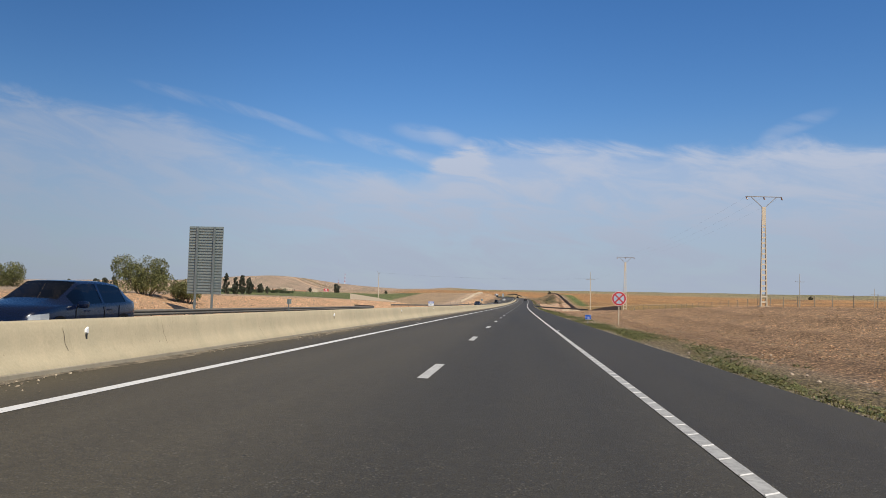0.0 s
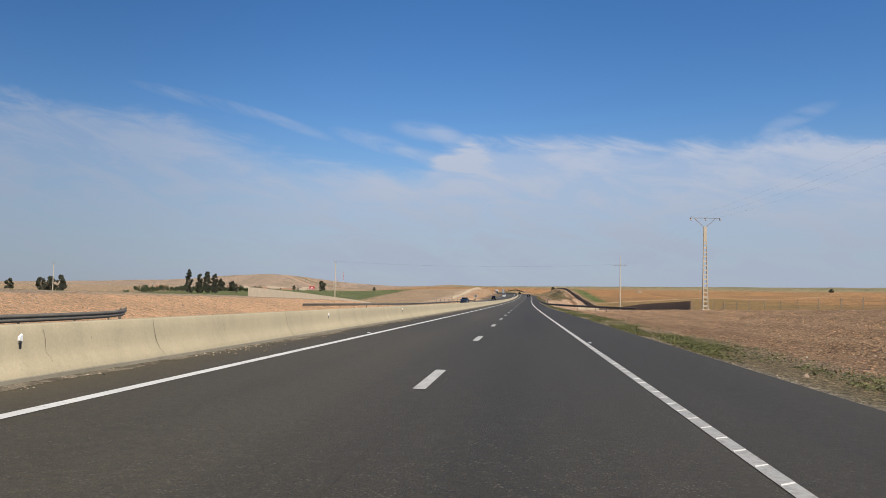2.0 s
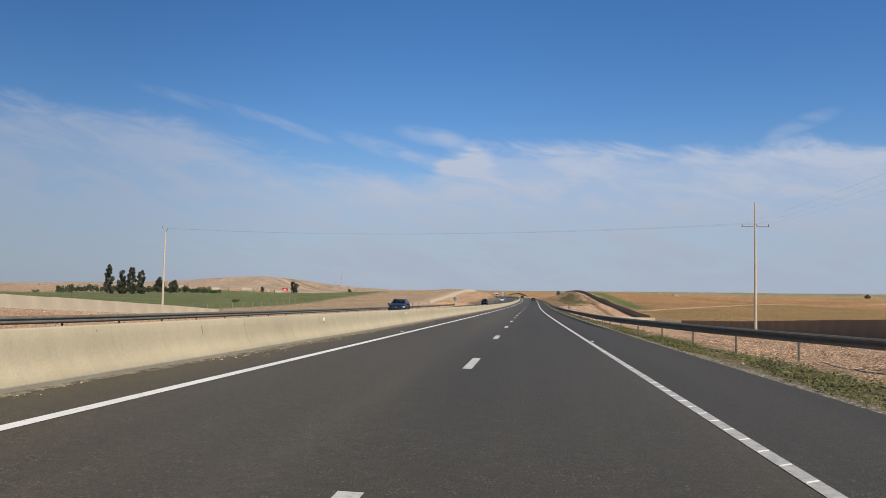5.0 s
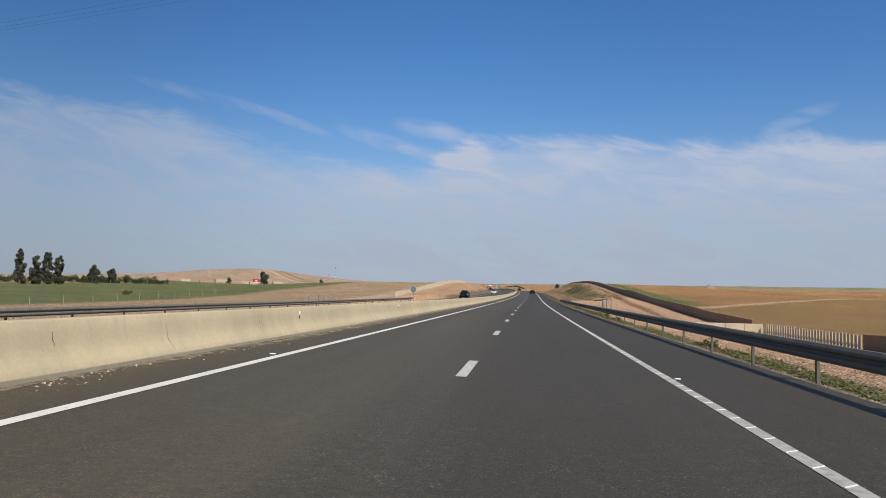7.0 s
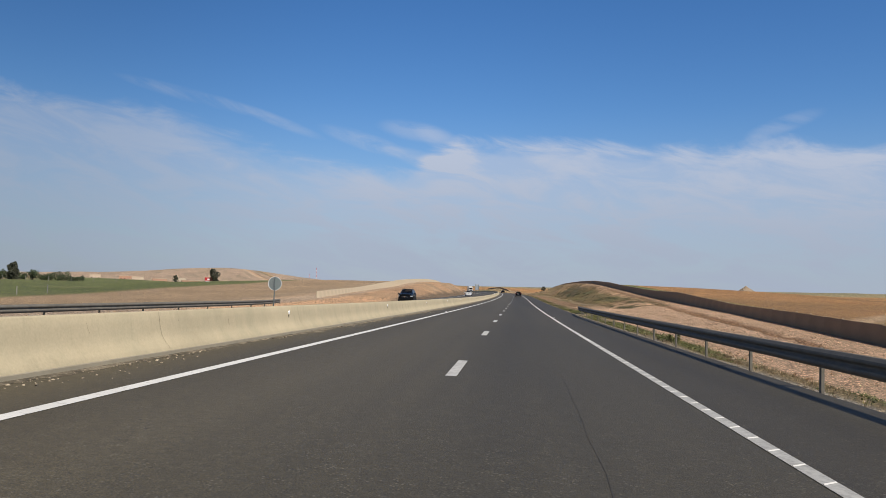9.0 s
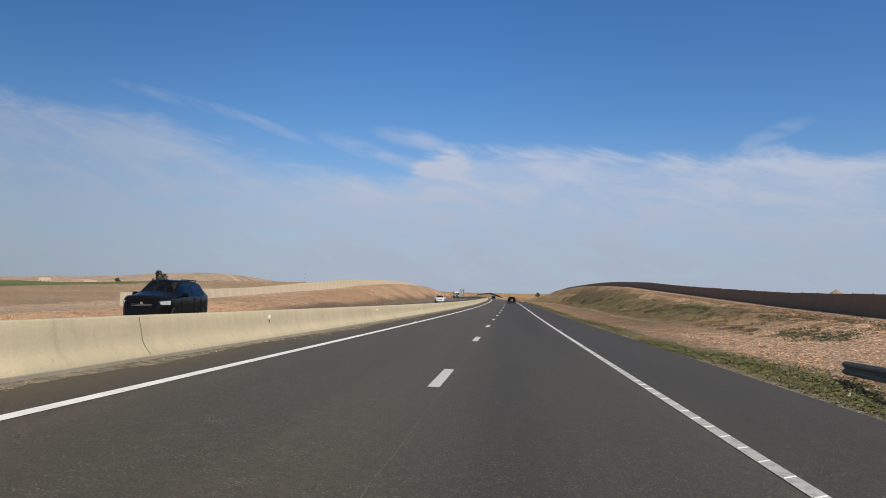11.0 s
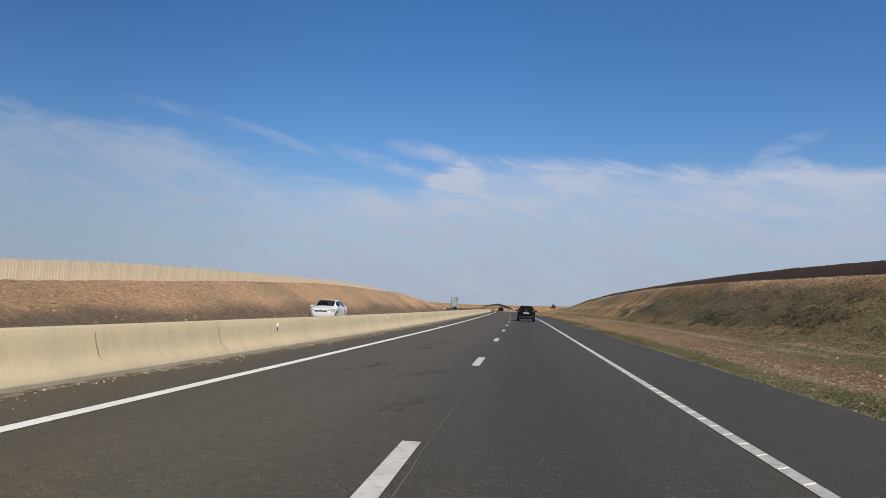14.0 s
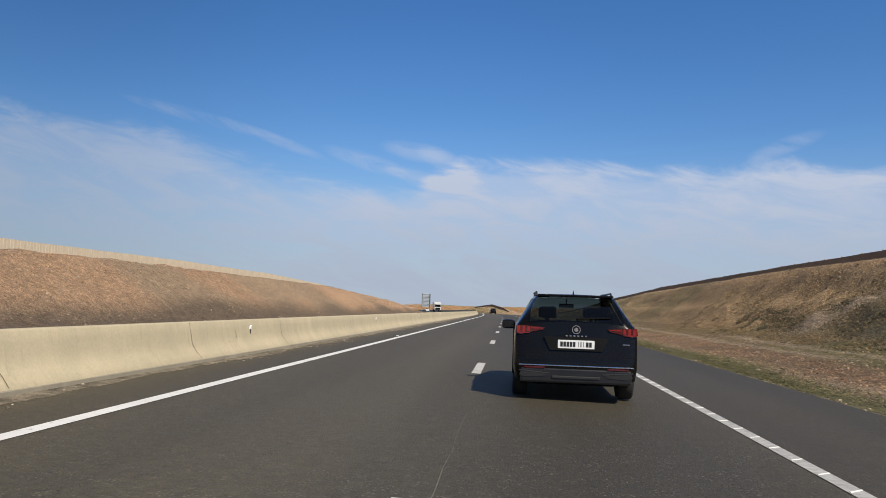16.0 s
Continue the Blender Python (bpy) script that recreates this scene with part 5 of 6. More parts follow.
add_box(suv, "diffuser", plain("dark_grey_plastic", (0.016, 0.016, 0.0165), .6), -.34, .34, -.022, .02, .335, .375, .01)
# flat dark panel in place of a hollow, its shade in the colour
poly(suv, "recess_shade_panel", TRIM, [(-.46, .026, .925), (.46, .026, .925), (.37, .02, .735), (-.37, .02, .735)], .05, "dark panel drawn for the shade of the number plate's recess")
# thin black strip drawn as the shade line of a body crease
add_box(suv, "crease_shade_strip", TRIM, -.84, .84, .028, .05, .655, .663)
plate = add_box(suv, "number_plate", PLATE, -.26, .26, .018, .03, .765, .885, .004, "white number plate with black bars")
for x0, x1 in ((-.225, -.19), (-.18, -.145), (-.135, -.10), (-.09, -.055), (-.045, -.01), (.03, .036), (.062, .075), (.10, .106), (.14, .175), (.185, .22)):
    add_box(plate, "plate_bar", INK, x0, x1, .0155, .0175, .79, .86)
bm = bmesh.new()
nseg = 28
for rad0, rad1 in ((.052, .062),):
    va = [[bm.verts.new((rad * math.cos(k * math.tau / nseg), yy, 1.035 + rad * math.sin(k * math.tau / nseg))) for k in range(nseg)] for rad, yy in ((rad0, .046), (rad1, .046), (rad1, .075), (rad0, .075))]
    for k in range(nseg):
        kk = (k + 1) % nseg
        for q in range(4):
            bm.faces.new((va[q][k], va[(q + 1) % 4][k], va[(q + 1) % 4][kk], va[q][kk]))
tube(bm, (0, .05, 1.035), (0, .06, 1.035), .03, n=16)
part("badge", bm, CHROME, suv, "round chrome badge")
for k in range(6):
    add_box(suv, "letter_bar", CHROME, -.15 + k * .055, -.15 + k * .055 + .03, .036, .05, .935, .955, .003)
add_box(suv, "letter_bar", CHROME, .66, .76, .046, .055, .835, .85, .003)
bm = bmesh.new()
tube(bm, (.0, .105, 1.195), (.5, .125, 1.215), .012, .008, 6)
tube(bm, (.02, .10, 1.18), (.02, .12, 1.21), .018, n=6)
part("rear_wiper", bm, TRIM, suv)
bm = bmesh.new()
v = [bm.verts.new(q) for q in ((-.012, .8, 1.55), (.012, .8, 1.55), (.014, 1.0, 1.55), (-.014, 1.0, 1.55), (0, .79, 1.63), (0, .84, 1.625))]
for q in ((0, 1, 4), (1, 2, 5, 4), (3, 0, 4, 5), (2, 3, 5)):
    bm.faces.new([v[i] for i in q])
part("aerial_fin", bm, BLACKPAINT, suv)
bm = bmesh.new()
box(bm, -.13, .13, 2.62, 2.65, 1.38, 1.45, .012)
tube(bm, (0, 2.62, 1.44), (0, 2.63, 1.53), .01, n=6)
part("interior_mirror", bm, TRIM, suv)
suv.matrix_basis = rpose(541.9, 1.59, float(deck(1.59)), -.5)

# cars of the far carriageway, which come the other way
HATCH = dict(
    ys=[0, .04, .09, .16, .3, .45, .62, .8, 1.2, 1.62, 1.72, 2.3, 2.42, 2.9, 3.15, 3.4, 3.75, 4.05, 4.22, 4.3, 4.35],
    top=[(0, .55), (.04, .75), (.09, .93), (.16, 1.05), (.3, 1.2), (.62, 1.41), (.8, 1.45), (1.2, 1.485), (2.2, 1.49), (2.42, 1.46), (3.15, 1.08), (3.4, 1.02), (4.05, .90), (4.22, .80), (4.3, .66), (4.35, .5)],
    belt=[(0, 1.0), (1, .97), (3, .93), (4.4, .9)],
    half=[(0, .72), (.05, .80), (.2, .875), (.7, .90), (3.5, .90), (4.0, .85), (4.25, .72), (4.35, .55)],
    bottom=[(0, .35), (.2, .2), (4.1, .2), (4.35, .28)],
    roofhalf=[(0, .7), (.3, .68), (.8, .62), (2.3, .61), (3.1, .66)],
    side=[(.63, 1.61), (1.73, 2.85)], screens=[(.31, .61), (2.43, 3.14)], axles=(.78, 3.45), r=.33, cabin=(1.2, 2.0), seat=.95,
    mirror=(2.78, .96), handles=(1.45, 2.4), seams=(1.0, 1.67, 2.85), glass=DARKGLASS)
SEDAN = dict(
    ys=[0, .04, .1, .2, .45, .8, 1.05, 1.3, 1.7, 2.05, 2.15, 2.65, 2.8, 3.1, 3.5, 3.75, 4.1, 4.4, 4.55, 4.62],
    top=[(0, .6), (.04, .8), (.1, .96), (.2, 1.02), (.45, 1.06), (.8, 1.18), (1.05, 1.31), (1.3, 1.40), (1.7, 1.44), (2.4, 1.445), (2.8, 1.39), (3.5, 1.0), (3.75, .93), (4.4, .78), (4.55, .64), (4.62, .5)],
    belt=[(0, 1.0), (1, .98), (3, .93), (4.6, .88)],
    half=[(0, .70), (.08, .80), (.3, .87), (.8, .888), (3.7, .888), (4.2, .84), (4.5, .72), (4.62, .5)],
    bottom=[(0, .35), (.2, .2), (4.3, .2), (4.62, .28)],
    roofhalf=[(0, .7), (.45, .70), (1.3, .60), (2.7, .60), (3.5, .66)],
    side=[(1.06, 2.04), (2.16, 3.2)], screens=[(.46, 1.28), (2.81, 3.49)], axles=(.95, 3.65), r=.325, cabin=(1.6, 2.35), seat=.95,
    mirror=(3.1, .97), handles=(1.75, 2.75), seams=(1.3, 2.1, 3.25), glass=DARKGLASS)


def face(car, spec, headlamp_z, grille, L, emblem=True):
    """Lamps, grille and plate at the front of an oncoming car."""
    hw = spec["half"]
    hfun = lerp_table(hw)
    for sgn in (1, -1):
        y = L - .30
        bm = bmesh.new()
        pts = [(hfun(L - d) * w, L - d + .01) for d, w in ((.09, .62), (.11, .98), (.17, 1.012), (.30, 1.012), (.55, 1.01))]
        lo = [bm.verts.new((sgn * x, yy + .012, headlamp_z - .055)) for x, yy in pts]
        hi = [bm.verts.new((sgn * x * .99, yy + .004, headlamp_z + .045 + .014 * i)) for i, (x, yy) in enumerate(pts)]
        for k in range(len(pts) - 1):
            bm.faces.new((lo[k], lo[k + 1], hi[k + 1], hi[k]))
        bmesh.ops.solidify(bm, geom=bm.faces[:], thickness=.03)
        part("headlight", bm, LENS, car, "clear glass headlight")
        bm = bmesh.new()
        tube(bm, (sgn * .62, L - .16, .36), (sgn * .62, L - .1, .36), .05, n=10)
        part("fog_light", bm, LENS, car)
    add_box(car, "grille", grille, -.42, .42, L - .16, L - .02, headlamp_z - .18, headlamp_z - .03, .02, "dark grille with slats")
    for k in range(3):
        add_box(car, "grille_slat", CHROME, -.40, .40, L - .022, L - .012, headlamp_z - .16 + .045 * k, headlamp_z - .15 + .045 * k)
    p = add_box(car, "number_plate", PLATE, -.26, .26, L + .002, L + .014, .36, .47, .003, "white number plate with black bars")
    for k in range(7):
        add_box(p, "plate_bar", INK, -.22 + k * .064, -.22 + k * .064 + .036, L + .015, L + .018, .38, .45)
    if emblem:
        bm = bmesh.new()
        tube(bm, (0, L - .03, headlamp_z - .02), (0, L - .005, headlamp_z - .02), .055, n=14)
        part("badge", bm, CHROME, car)


def rails(car, x, z, y0, y1):
    for sgn in (1, -1):
        bm = bmesh.new()
        tube(bm, (sgn * x, y0, z), (sgn * x, y1, z), .02, n=8)
        for y in (y0, (y0 + y1) / 2, y1):
            tube(bm, (sgn * x, y, z - .06), (sgn * x, y, z), .022, n=6)
        part("roof_rail", bm, TRIM, car)


def oncoming(car, S_rear, X):
    car.matrix_basis = rpose(S_rear, X, float(deck(X)), 180)


blue = loft_car(HATCH, car_paint("dark_blue_paint", (0.003, 0.007, 0.024), .0, .5, .3), "hatchback", "glossy dark blue hatchback on the far carriageway")
face(blue, HATCH, .68, TRIM, 4.33)
oncoming(blue, 19.2, -9.0)
slate = loft_car(HATCH, car_paint("slate_blue_paint", (0.022, 0.028, 0.042), .3, .35, .3), "hatchback", "dusty slate-blue hatchback with black roof rails on the far carriageway")
face(slate, HATCH, .68, TRIM, 4.33)
rails(slate, .58, 1.50, .9, 2.3)
oncoming(slate, 250.6, -12.4)
white = loft_car(SEDAN, car_paint("white_car_paint", (0.62, 0.62, 0.61), 0.0), "sedan", "white four-door saloon on the far carriageway")
face(white, SEDAN, .72, TRIM, 4.6)
oncoming(white, 519.6, -12.4)
PICK = dict(HATCH, top=[(a, b * 1.14 if b > .6 else b) for a, b in HATCH["top"]], belt=[(a, b * 1.13) for a, b in HATCH["belt"]], mirror=(2.78, 1.12), seat=1.12)
black = loft_car(PICK, BLACKPAINT, "suv", "black SUV on the far carriageway below the cut bank")
face(black, PICK, .8, TRIM, 4.33)
rails(black, .58, 1.71, .9, 2.3)
oncoming(black, 397.5, -12.4)
# cars far ahead
far1 = loft_car(PICK, BLACKPAINT, "suv", "dark SUV far ahead in the lane")
far1.matrix_basis = rpose(772, 1.8, float(deck(1.8)))
far2 = loft_car(SEDAN, bpy.data.materials["white_car_paint"], "sedan", "white saloon far off on the far carriageway")
oncoming(far2, 905, -9.0)


def truck():
    root = tagged(new("truck"), "white box truck far off on the far carriageway", "truck")
    wp = bpy.data.materials["white_car_paint"]
    add_box(root, "cargo_box", wp, -1.24, 1.24, 0, 7.2, 1.0, 3.7, .04)
    add_box(root, "cab", wp, -1.2, 1.2, 7.5, 9.4, .7, 3.1, .12)
    add_box(root, "windscreen", DARKGLASS, -1.05, 1.05, 9.4, 9.42, 1.8, 2.7)
    add_box(root, "grille", TRIM, -.9, .9, 9.4, 9.43, .8, 1.5)
    add_box(root, "chassis", TRIM, -.5, .5, .2, 9.2, .6, .98)
    for y in (1.2, 2.4, 8.3):
        for sgn in (1, -1):
            wheel(root, sgn * 1.05, y, .5, .3, sgn)
    oncoming(root, 832, -12.4)


truck()
# ---------- power poles and wires ----------
WIRE = plain("dark_wire", (0.12, 0.12, 0.13), 0.6, .2)
INSUL = plain("brown_insulator", (0.16, 0.07, 0.035), 0.25, 0, .1)


def lattice_pole(S, X, top):
    """A tapered concrete pole with window-like gaps and a V-shaped steel head."""
    z0 = gz(X, S)
    H = top - z0
    root = tagged(new("power_pole"), "cream concrete lattice power pole with a V-shaped head", "power pole", "power poles along the fence")
    wb, wt = .34, .16
    Hs = H - 1.1
    bm = bmesh.new()
    for sgn in (1, -1):
        v = []
        for z, w in ((-.4, wb), (Hs, wt)):
            x0, x1 = sgn * (w - .10 * w / wb), sgn * w
            v += [bm.verts.new(q) for q in ((x0, -w * .45, z), (x1, -w * .45, z), (x1, w * .45, z), (x0, w * .45, z))]
        for q in ((0, 1, 5, 4), (1, 2, 6, 5), (2, 3, 7, 6), (3, 0, 4, 7), (4, 5, 6, 7)):
            bm.faces.new([v[i] for i in q])
    n = 15
    for k in range(n + 1):
        z = -.1 + k * (Hs * .8) / n
        w = wb + (wt - wb) * z / Hs
        box(bm, -w * .98, w * .98, -w * .35, w * .35, z, z + .16)
    w = wt * 1.1
    box(bm, -w, w, -w * .42, w * .42, Hs * .82, Hs)
    bmesh.ops.recalc_face_normals(bm, faces=bm.faces)
    part("shaft", bm, POLE, root)
    bm = bmesh.new()
    box(bm, -.5, .5, -.4, .4, -.4, .12, .04)
    part("footing", bm, POLE, root)
    bm = bmesh.new()
    for sgn in (1, -1):
        tube(bm, (sgn * .08, 0, Hs - .1), (sgn * 1.25, 0, Hs + 1.0), .035, n=6)
    tube(bm, (-1.75, 0, Hs + 1.0), (1.75, 0, Hs + 1.0), .04, n=6)
    part("cross_arm", bm, RUST, root)
    for x in (-1.7, 0, 1.7):
        bm = bmesh.new()
        for j in range(4):
            tube(bm, (x, 0, Hs + 1.0 - .03 - j * .06), (x + .05 * j, 0, Hs + .97 - .05 - j * .06), .06, n=8)
        part("insulator", bm, INSUL, root)
    root.matrix_basis = rpose(S, X, z0, 5)
    return root


def cross_pole(S, X, top):
    z0 = gz(X, S)
    H = top - z0
    root = tagged(new("utility_pole"), "slim grey utility pole with a single cross-arm", "utility pole")
    bm = bmesh.new()
    tube(bm, (0, 0, -.4), (0, 0, H), .15, .07, 10)
    part("shaft", bm, POLE, root)
    bm = bmesh.new()
    tube(bm, (-1.25, 0, H - 2.3), (1.25, 0, H - 2.3), .045, n=6)
    part("cross_arm", bm, RUST, root)
    for x in (-1.2, 0.15, 1.2):
        bm = bmesh.new()
        tube(bm, (x, 0, H - 2.3), (x, 0, H - 2.08), .045, .03, 8)
        part("insulator", bm, INSUL, root)
    root.matrix_basis = rpose(S, X, z0)
    return root


def fork_pole(S, X, top, label="slim grey pole with two short arms at its head"):
    z0 = gz(X, S)
    H = top - z0
    root = tagged(new("utility_pole"), label, "utility pole")
    bm = bmesh.new()
    tube(bm, (0, 0, -.4), (0, 0, H - .9), .16, .09, 10)
    part("shaft", bm, POLE, root)
    bm = bmesh.new()
    tube(bm, (0, 0, H - 1.0), (-.55, 0, H), .045, n=6)
    tube(bm, (0, 0, H - 1.0), (.35, 0, H - .45), .045, n=6)
    part("arms", bm, RUST, root)
    root.matrix_basis = rpose(S, X, z0)
    return root


lattice_pole(78.5, 25.0, 12.4)
lattice_pole(160.0, 22.3, 11.2)
cross_pole(243, 22.4, 11.3)
fork_pole(268, -48.0, 10.8)
fork_pole(297, -144.5, 10.8, "slim pole with a short arm beside the farm track")
cross_pole(239, 82.7, 12.0)
cross_pole(330, 142, 10.5)


def wires(ends, label):
    cu = bpy.data.curves.new("power_line", "CURVE")
    cu.dimensions, cu.bevel_depth, cu.bevel_resolution = "3D", .0026, 0
    for a, b, sag in ends:
        sp = cu.splines.new("POLY")
        sp.points.add(24)
        for k in range(25):
            u = k / 24
            p = Vector(a).lerp(Vector(b), u)
            sp.points[k].co = (p.x, p.y, p.z - sag * 4 * u * (1 - u), 1)
    cu.materials.append(WIRE)
    return tagged(new("power_line", cu), label, "power line")


wires([(at(243, 22.4 + d, 9.3), at(268, -48 + d * .4, 10.4), .9) for d in (-1.2, .15, 1.2)], "three thin dark wires crossing over the motorway")
wires([(at(160, 22.3 + d, 11.2), at(243, 22.4 + d * .7, 9.2), 1.0) for d in (-1.7, 0, 1.7)] + [(at(78.5, 25 + d, 12.3), at(160, 22.3 + d, 11.2), 1.0) for d in (-1.7, 0, 1.7)], "thin dark wires strung between the power poles")

# ---------- signs ----------
RED = plain("red_sign_paint", (0.5, 0.025, 0.03), 0.45, 0, .06)
WHITE = plain("white_sign_paint", (0.75, 0.75, 0.74), 0.45, 0, .06)
BLUE = plain("blue_sign_paint", (0.012, 0.085, 0.46), 0.45, 0, .08)
PALEBLUE = plain("faded_blue_sign", (0.36, 0.46, 0.56), 0.5, 0, .1)
ZINC = plain("zinc_sign_back", (0.24, 0.28, 0.27), 0.5, 0.35, .12)
PALEBACK = plain("pale_zinc_back", (0.45, 0.49, 0.52), 0.5, 0.2, .08)
ZINCDARK = plain("zinc_post", (0.17, 0.2, 0.2), 0.5, 0.35, .12)


def disc(bm, r, y, n=40, x=0, z=0):
    bm.faces.new([bm.verts.new((x + r * math.cos(k * math.tau / n), y, z + r * math.sin(k * math.tau / n))) for k in range(n)])


def ring(bm, r0, r1, y, n=40):
    a = [bm.verts.new((r0 * math.cos(k * math.tau / n), y, r0 * math.sin(k * math.tau / n))) for k in range(n)]
    b = [bm.verts.new((r1 * math.cos(k * math.tau / n), y, r1 * math.sin(k * math.tau / n))) for k in range(n)]
    for k in range(n):
        bm.faces.new((a[k], a[(k + 1) % n], b[(k + 1) % n], b[k]))


def no_stopping_sign():
    root = tagged(new("road_sign"), "round red no-stopping sign with a red cross on a post", "road sign")
    R_ = .60
    bm = bmesh.new()
    tube(bm, (0, 0, 0), (0, .03, 0), R_, n=40)
    part("panel", bm, WHITE, root)
    bm = bmesh.new()
    disc(bm, R_ * .8, -.003)
    part("field", bm, PALEBLUE, root, "faded pale blue field")
    bm = bmesh.new()
    ring(bm, R_ * .74, R_ * .95, -.006)
    part("border", bm, RED, root, "red rim")
    bm = bmesh.new()
    for sgn in (1, -1):
        d = Vector((.7071, 0, sgn * .7071))
        nrm = Vector((-sgn * .7071, 0, .7071)) * .055
        L = R_ * .76
        bm.faces.new([bm.verts.new(q) for q in (d * -L - nrm + Vector((0, -.009 - .001 * sgn, 0)), d * L - nrm + Vector((0, -.009 - .001 * sgn, 0)), d * L + nrm + Vector((0, -.009 - .001 * sgn, 0)), d * -L + nrm + Vector((0, -.009 - .001 * sgn, 0)))])
    part("cross", bm, RED, root, "red diagonal cross")
    zg = gz(9.85, 67.0) - 1.9
    bm = bmesh.new()
    box(bm, -.04, .04, .035, .115, zg - .3, .4, .008)
    part("post", bm, POLE, root, "pale weathered post")
    bm = bmesh.new()
    box(bm, -.07, .07, .0305, .05, -.66, -.56)
    part("clamp", bm, TRIM, root)
    root.matrix_basis = rpose(67.0, 9.85, 1.9, -4)


no_stopping_sign()


def text(parent, s, size, x, y, z, mat, name="lettering"):
    cu = bpy.data.curves.new(name, "FONT")
    cu.body, cu.size, cu.align_x, cu.align_y, cu.extrude = s, size, "CENTER", "CENTER", .001
    cu.materials.append(mat)
    ob = new(name, cu)
    ob.parent = parent
    ob.matrix_basis = pose(x, y, z, 90, 0, 0)
    return ob


def km_sign(S, X, z, w, h, label, lower_white=False, txt="152"):
    root = tagged(new("distance_marker"), label, "distance marker")
    bm = bmesh.new()
    box(bm, -w / 2, w / 2, 0, .02, -h / 2, h / 2, .006)
    part("panel", bm, WHITE, root)
    for z0, z1, m in ((.02, h / 2 - .015, BLUE), (-h / 2 + .015, -.005, WHITE if lower_white else BLUE)):
        bm = bmesh.new()
        box(bm, -w / 2 + .012, w / 2 - .012, -.004, -.001, z0, z1)
        part("colour_field", bm, m, root, "white field" if m is WHITE else "blue field")
    text(root, txt, h * .40, 0, -.006, -h * .25, INK if lower_white else WHITE)
    bm = bmesh.new()
    if lower_white:
        for k in range(5):
            box(bm, -w * .32 + k * w * .14, -w * .32 + k * w * .14 + w * .1, -.007, -.005, h * .15, h * .32)
        part("word_bars", bm, WHITE, root)
    else:
        bm.free()
        text(root, "1", h * .3, w * .36, -.006, h * .24, WHITE, "numeral")
    zg = (gz(X, S) if X > 0 else BZ + .72) - z
    bm = bmesh.new()
    box(bm, -.03, .03, .021, .061, min(zg, -h / 2 - .03) - .02 * (X < 0), .05, .006)
    part("post", bm, ZINC, root)
    root.matrix_basis = rpose(S, X, z, 0)
    return root


km_sign(61.0, 6.8, .36, .46, .36, "small blue distance marker on a short post in the verge")
km_sign(59.8, -5.2, 1.06, .42, .34, "small blue and white distance marker on the median barrier", True, "87")


def sign_back(name, label, S, X, z, w, h, posts, rnd=False, turn=0.0, ridges=0, feet=None, skin=ZINC):
    """A sign seen from behind: plate, stiffening ridges, posts."""
    root = tagged(new(name), label, "road sign")
    if rnd:
        bm = bmesh.new()
        tube(bm, (0, 0, 0), (0, .03, 0), w / 2, n=36)
        part("panel", bm, ZINC, root)
        bm = bmesh.new()
        ring(bm, w / 2 - .03, w / 2 + .004, -.004, 36)
        part("rim", bm, REFLEX, root, "pale rim")
    else:
        bm = bmesh.new()
        box(bm, -w / 2, w / 2, 0, .03, -h / 2, h / 2, .005)
        part("panel", bm, skin, root)
        for k in range(ridges):
            zz = -h / 2 + (k + .5) * h / ridges
            bm = bmesh.new()
            box(bm, -w / 2 + .01, w / 2 - .01, -.07, -.001, zz - h / ridges * .3, zz + h / ridges * .3, .008)
            part("plank", bm, skin, root)
    foot = (feet if feet is not None else gz(X, S)) - z
    for x in posts:
        bm = bmesh.new()
        box(bm, x - .07 * (1 if h > 1.5 else .5), x + .07 * (1 if h > 1.5 else .5), -.2 if h > 1.5 else -.08, -.072 if h > 1.5 else -.005, foot - .3, h / 2 - .02, .008)
        part("post", bm, ZINCDARK, root)
    root.matrix_basis = rpose(S, X, z, turn)
    return root


sign_back("sign_board", "tall zinc sign board turned away, ribbed back on two posts", 55.8, -21.6, 3.8, 2.6, 5.0, (-.62, .68), ridges=24)
sign_back("distance_marker", "small grey sign back above the guard rail", 59.3, -16.2, .92, .36, .36, (0,))
sign_back("road_sign", "round sign turned away, plain grey back on a post", 357.8, -17.3, 1.66, 1.05, 1.05, (0,), rnd=True)
sign_back("sign_board", "pale zinc sign board turned away on two dark posts", 697, -15.9, 2.75, 1.7, 2.9, (-.85, .85), ridges=10, skin=PALEBACK)

# ---------- fences ----------
FENCE_POST = plain("grey_post", (0.26, 0.235, 0.19), 0.75, 0.1, .25)


def post_fence(label, places, height, wires_n=4, braces=(), half=.06):
    root = tagged(new("wire_fence"), label, "fence")
    bm = bmesh.new()
    box(bm, -half, half, -half, half, -.4, height, .01)
    me = bpy.data.meshes.new("fence_post")
    bm.to_mesh(me)
    bm.free()
    me.materials.append(FENCE_POST if half < .035 else RUST)
    tops = []
    rng2 = random.Random(9)
    for i, (S, X) in enumerate(places):
        o = new("fence_post", me)
        o.parent = root
        p = gat(S, X)
        o.matrix_basis = pose(p.x, p.y, p.z, rng2.uniform(-2.5, 2.5), rng2.uniform(-2.5, 2.5), rng2.uniform(0, 90))
        tops.append(p)
        if i in braces:
            bm = bmesh.new()
            tube(bm, (p.x, p.y, p.z + height * .85), (p.x - .1, p.y + 1.1, p.z - .1), .05, n=6)
            part("brace", bm, POLE, root)
    bm = bmesh.new()
    for a, b in zip(tops[:-1], tops[1:]):
        for k in range(wires_n):
            h = .2 + k * (height - .3) / max(1, wires_n - 1)
            tube(bm, a + Vector((0, 0, h)), b + Vector((0, 0, h)), .006, n=3, caps=False)
    part("wire_strands", bm, WIRE, root)
    return root


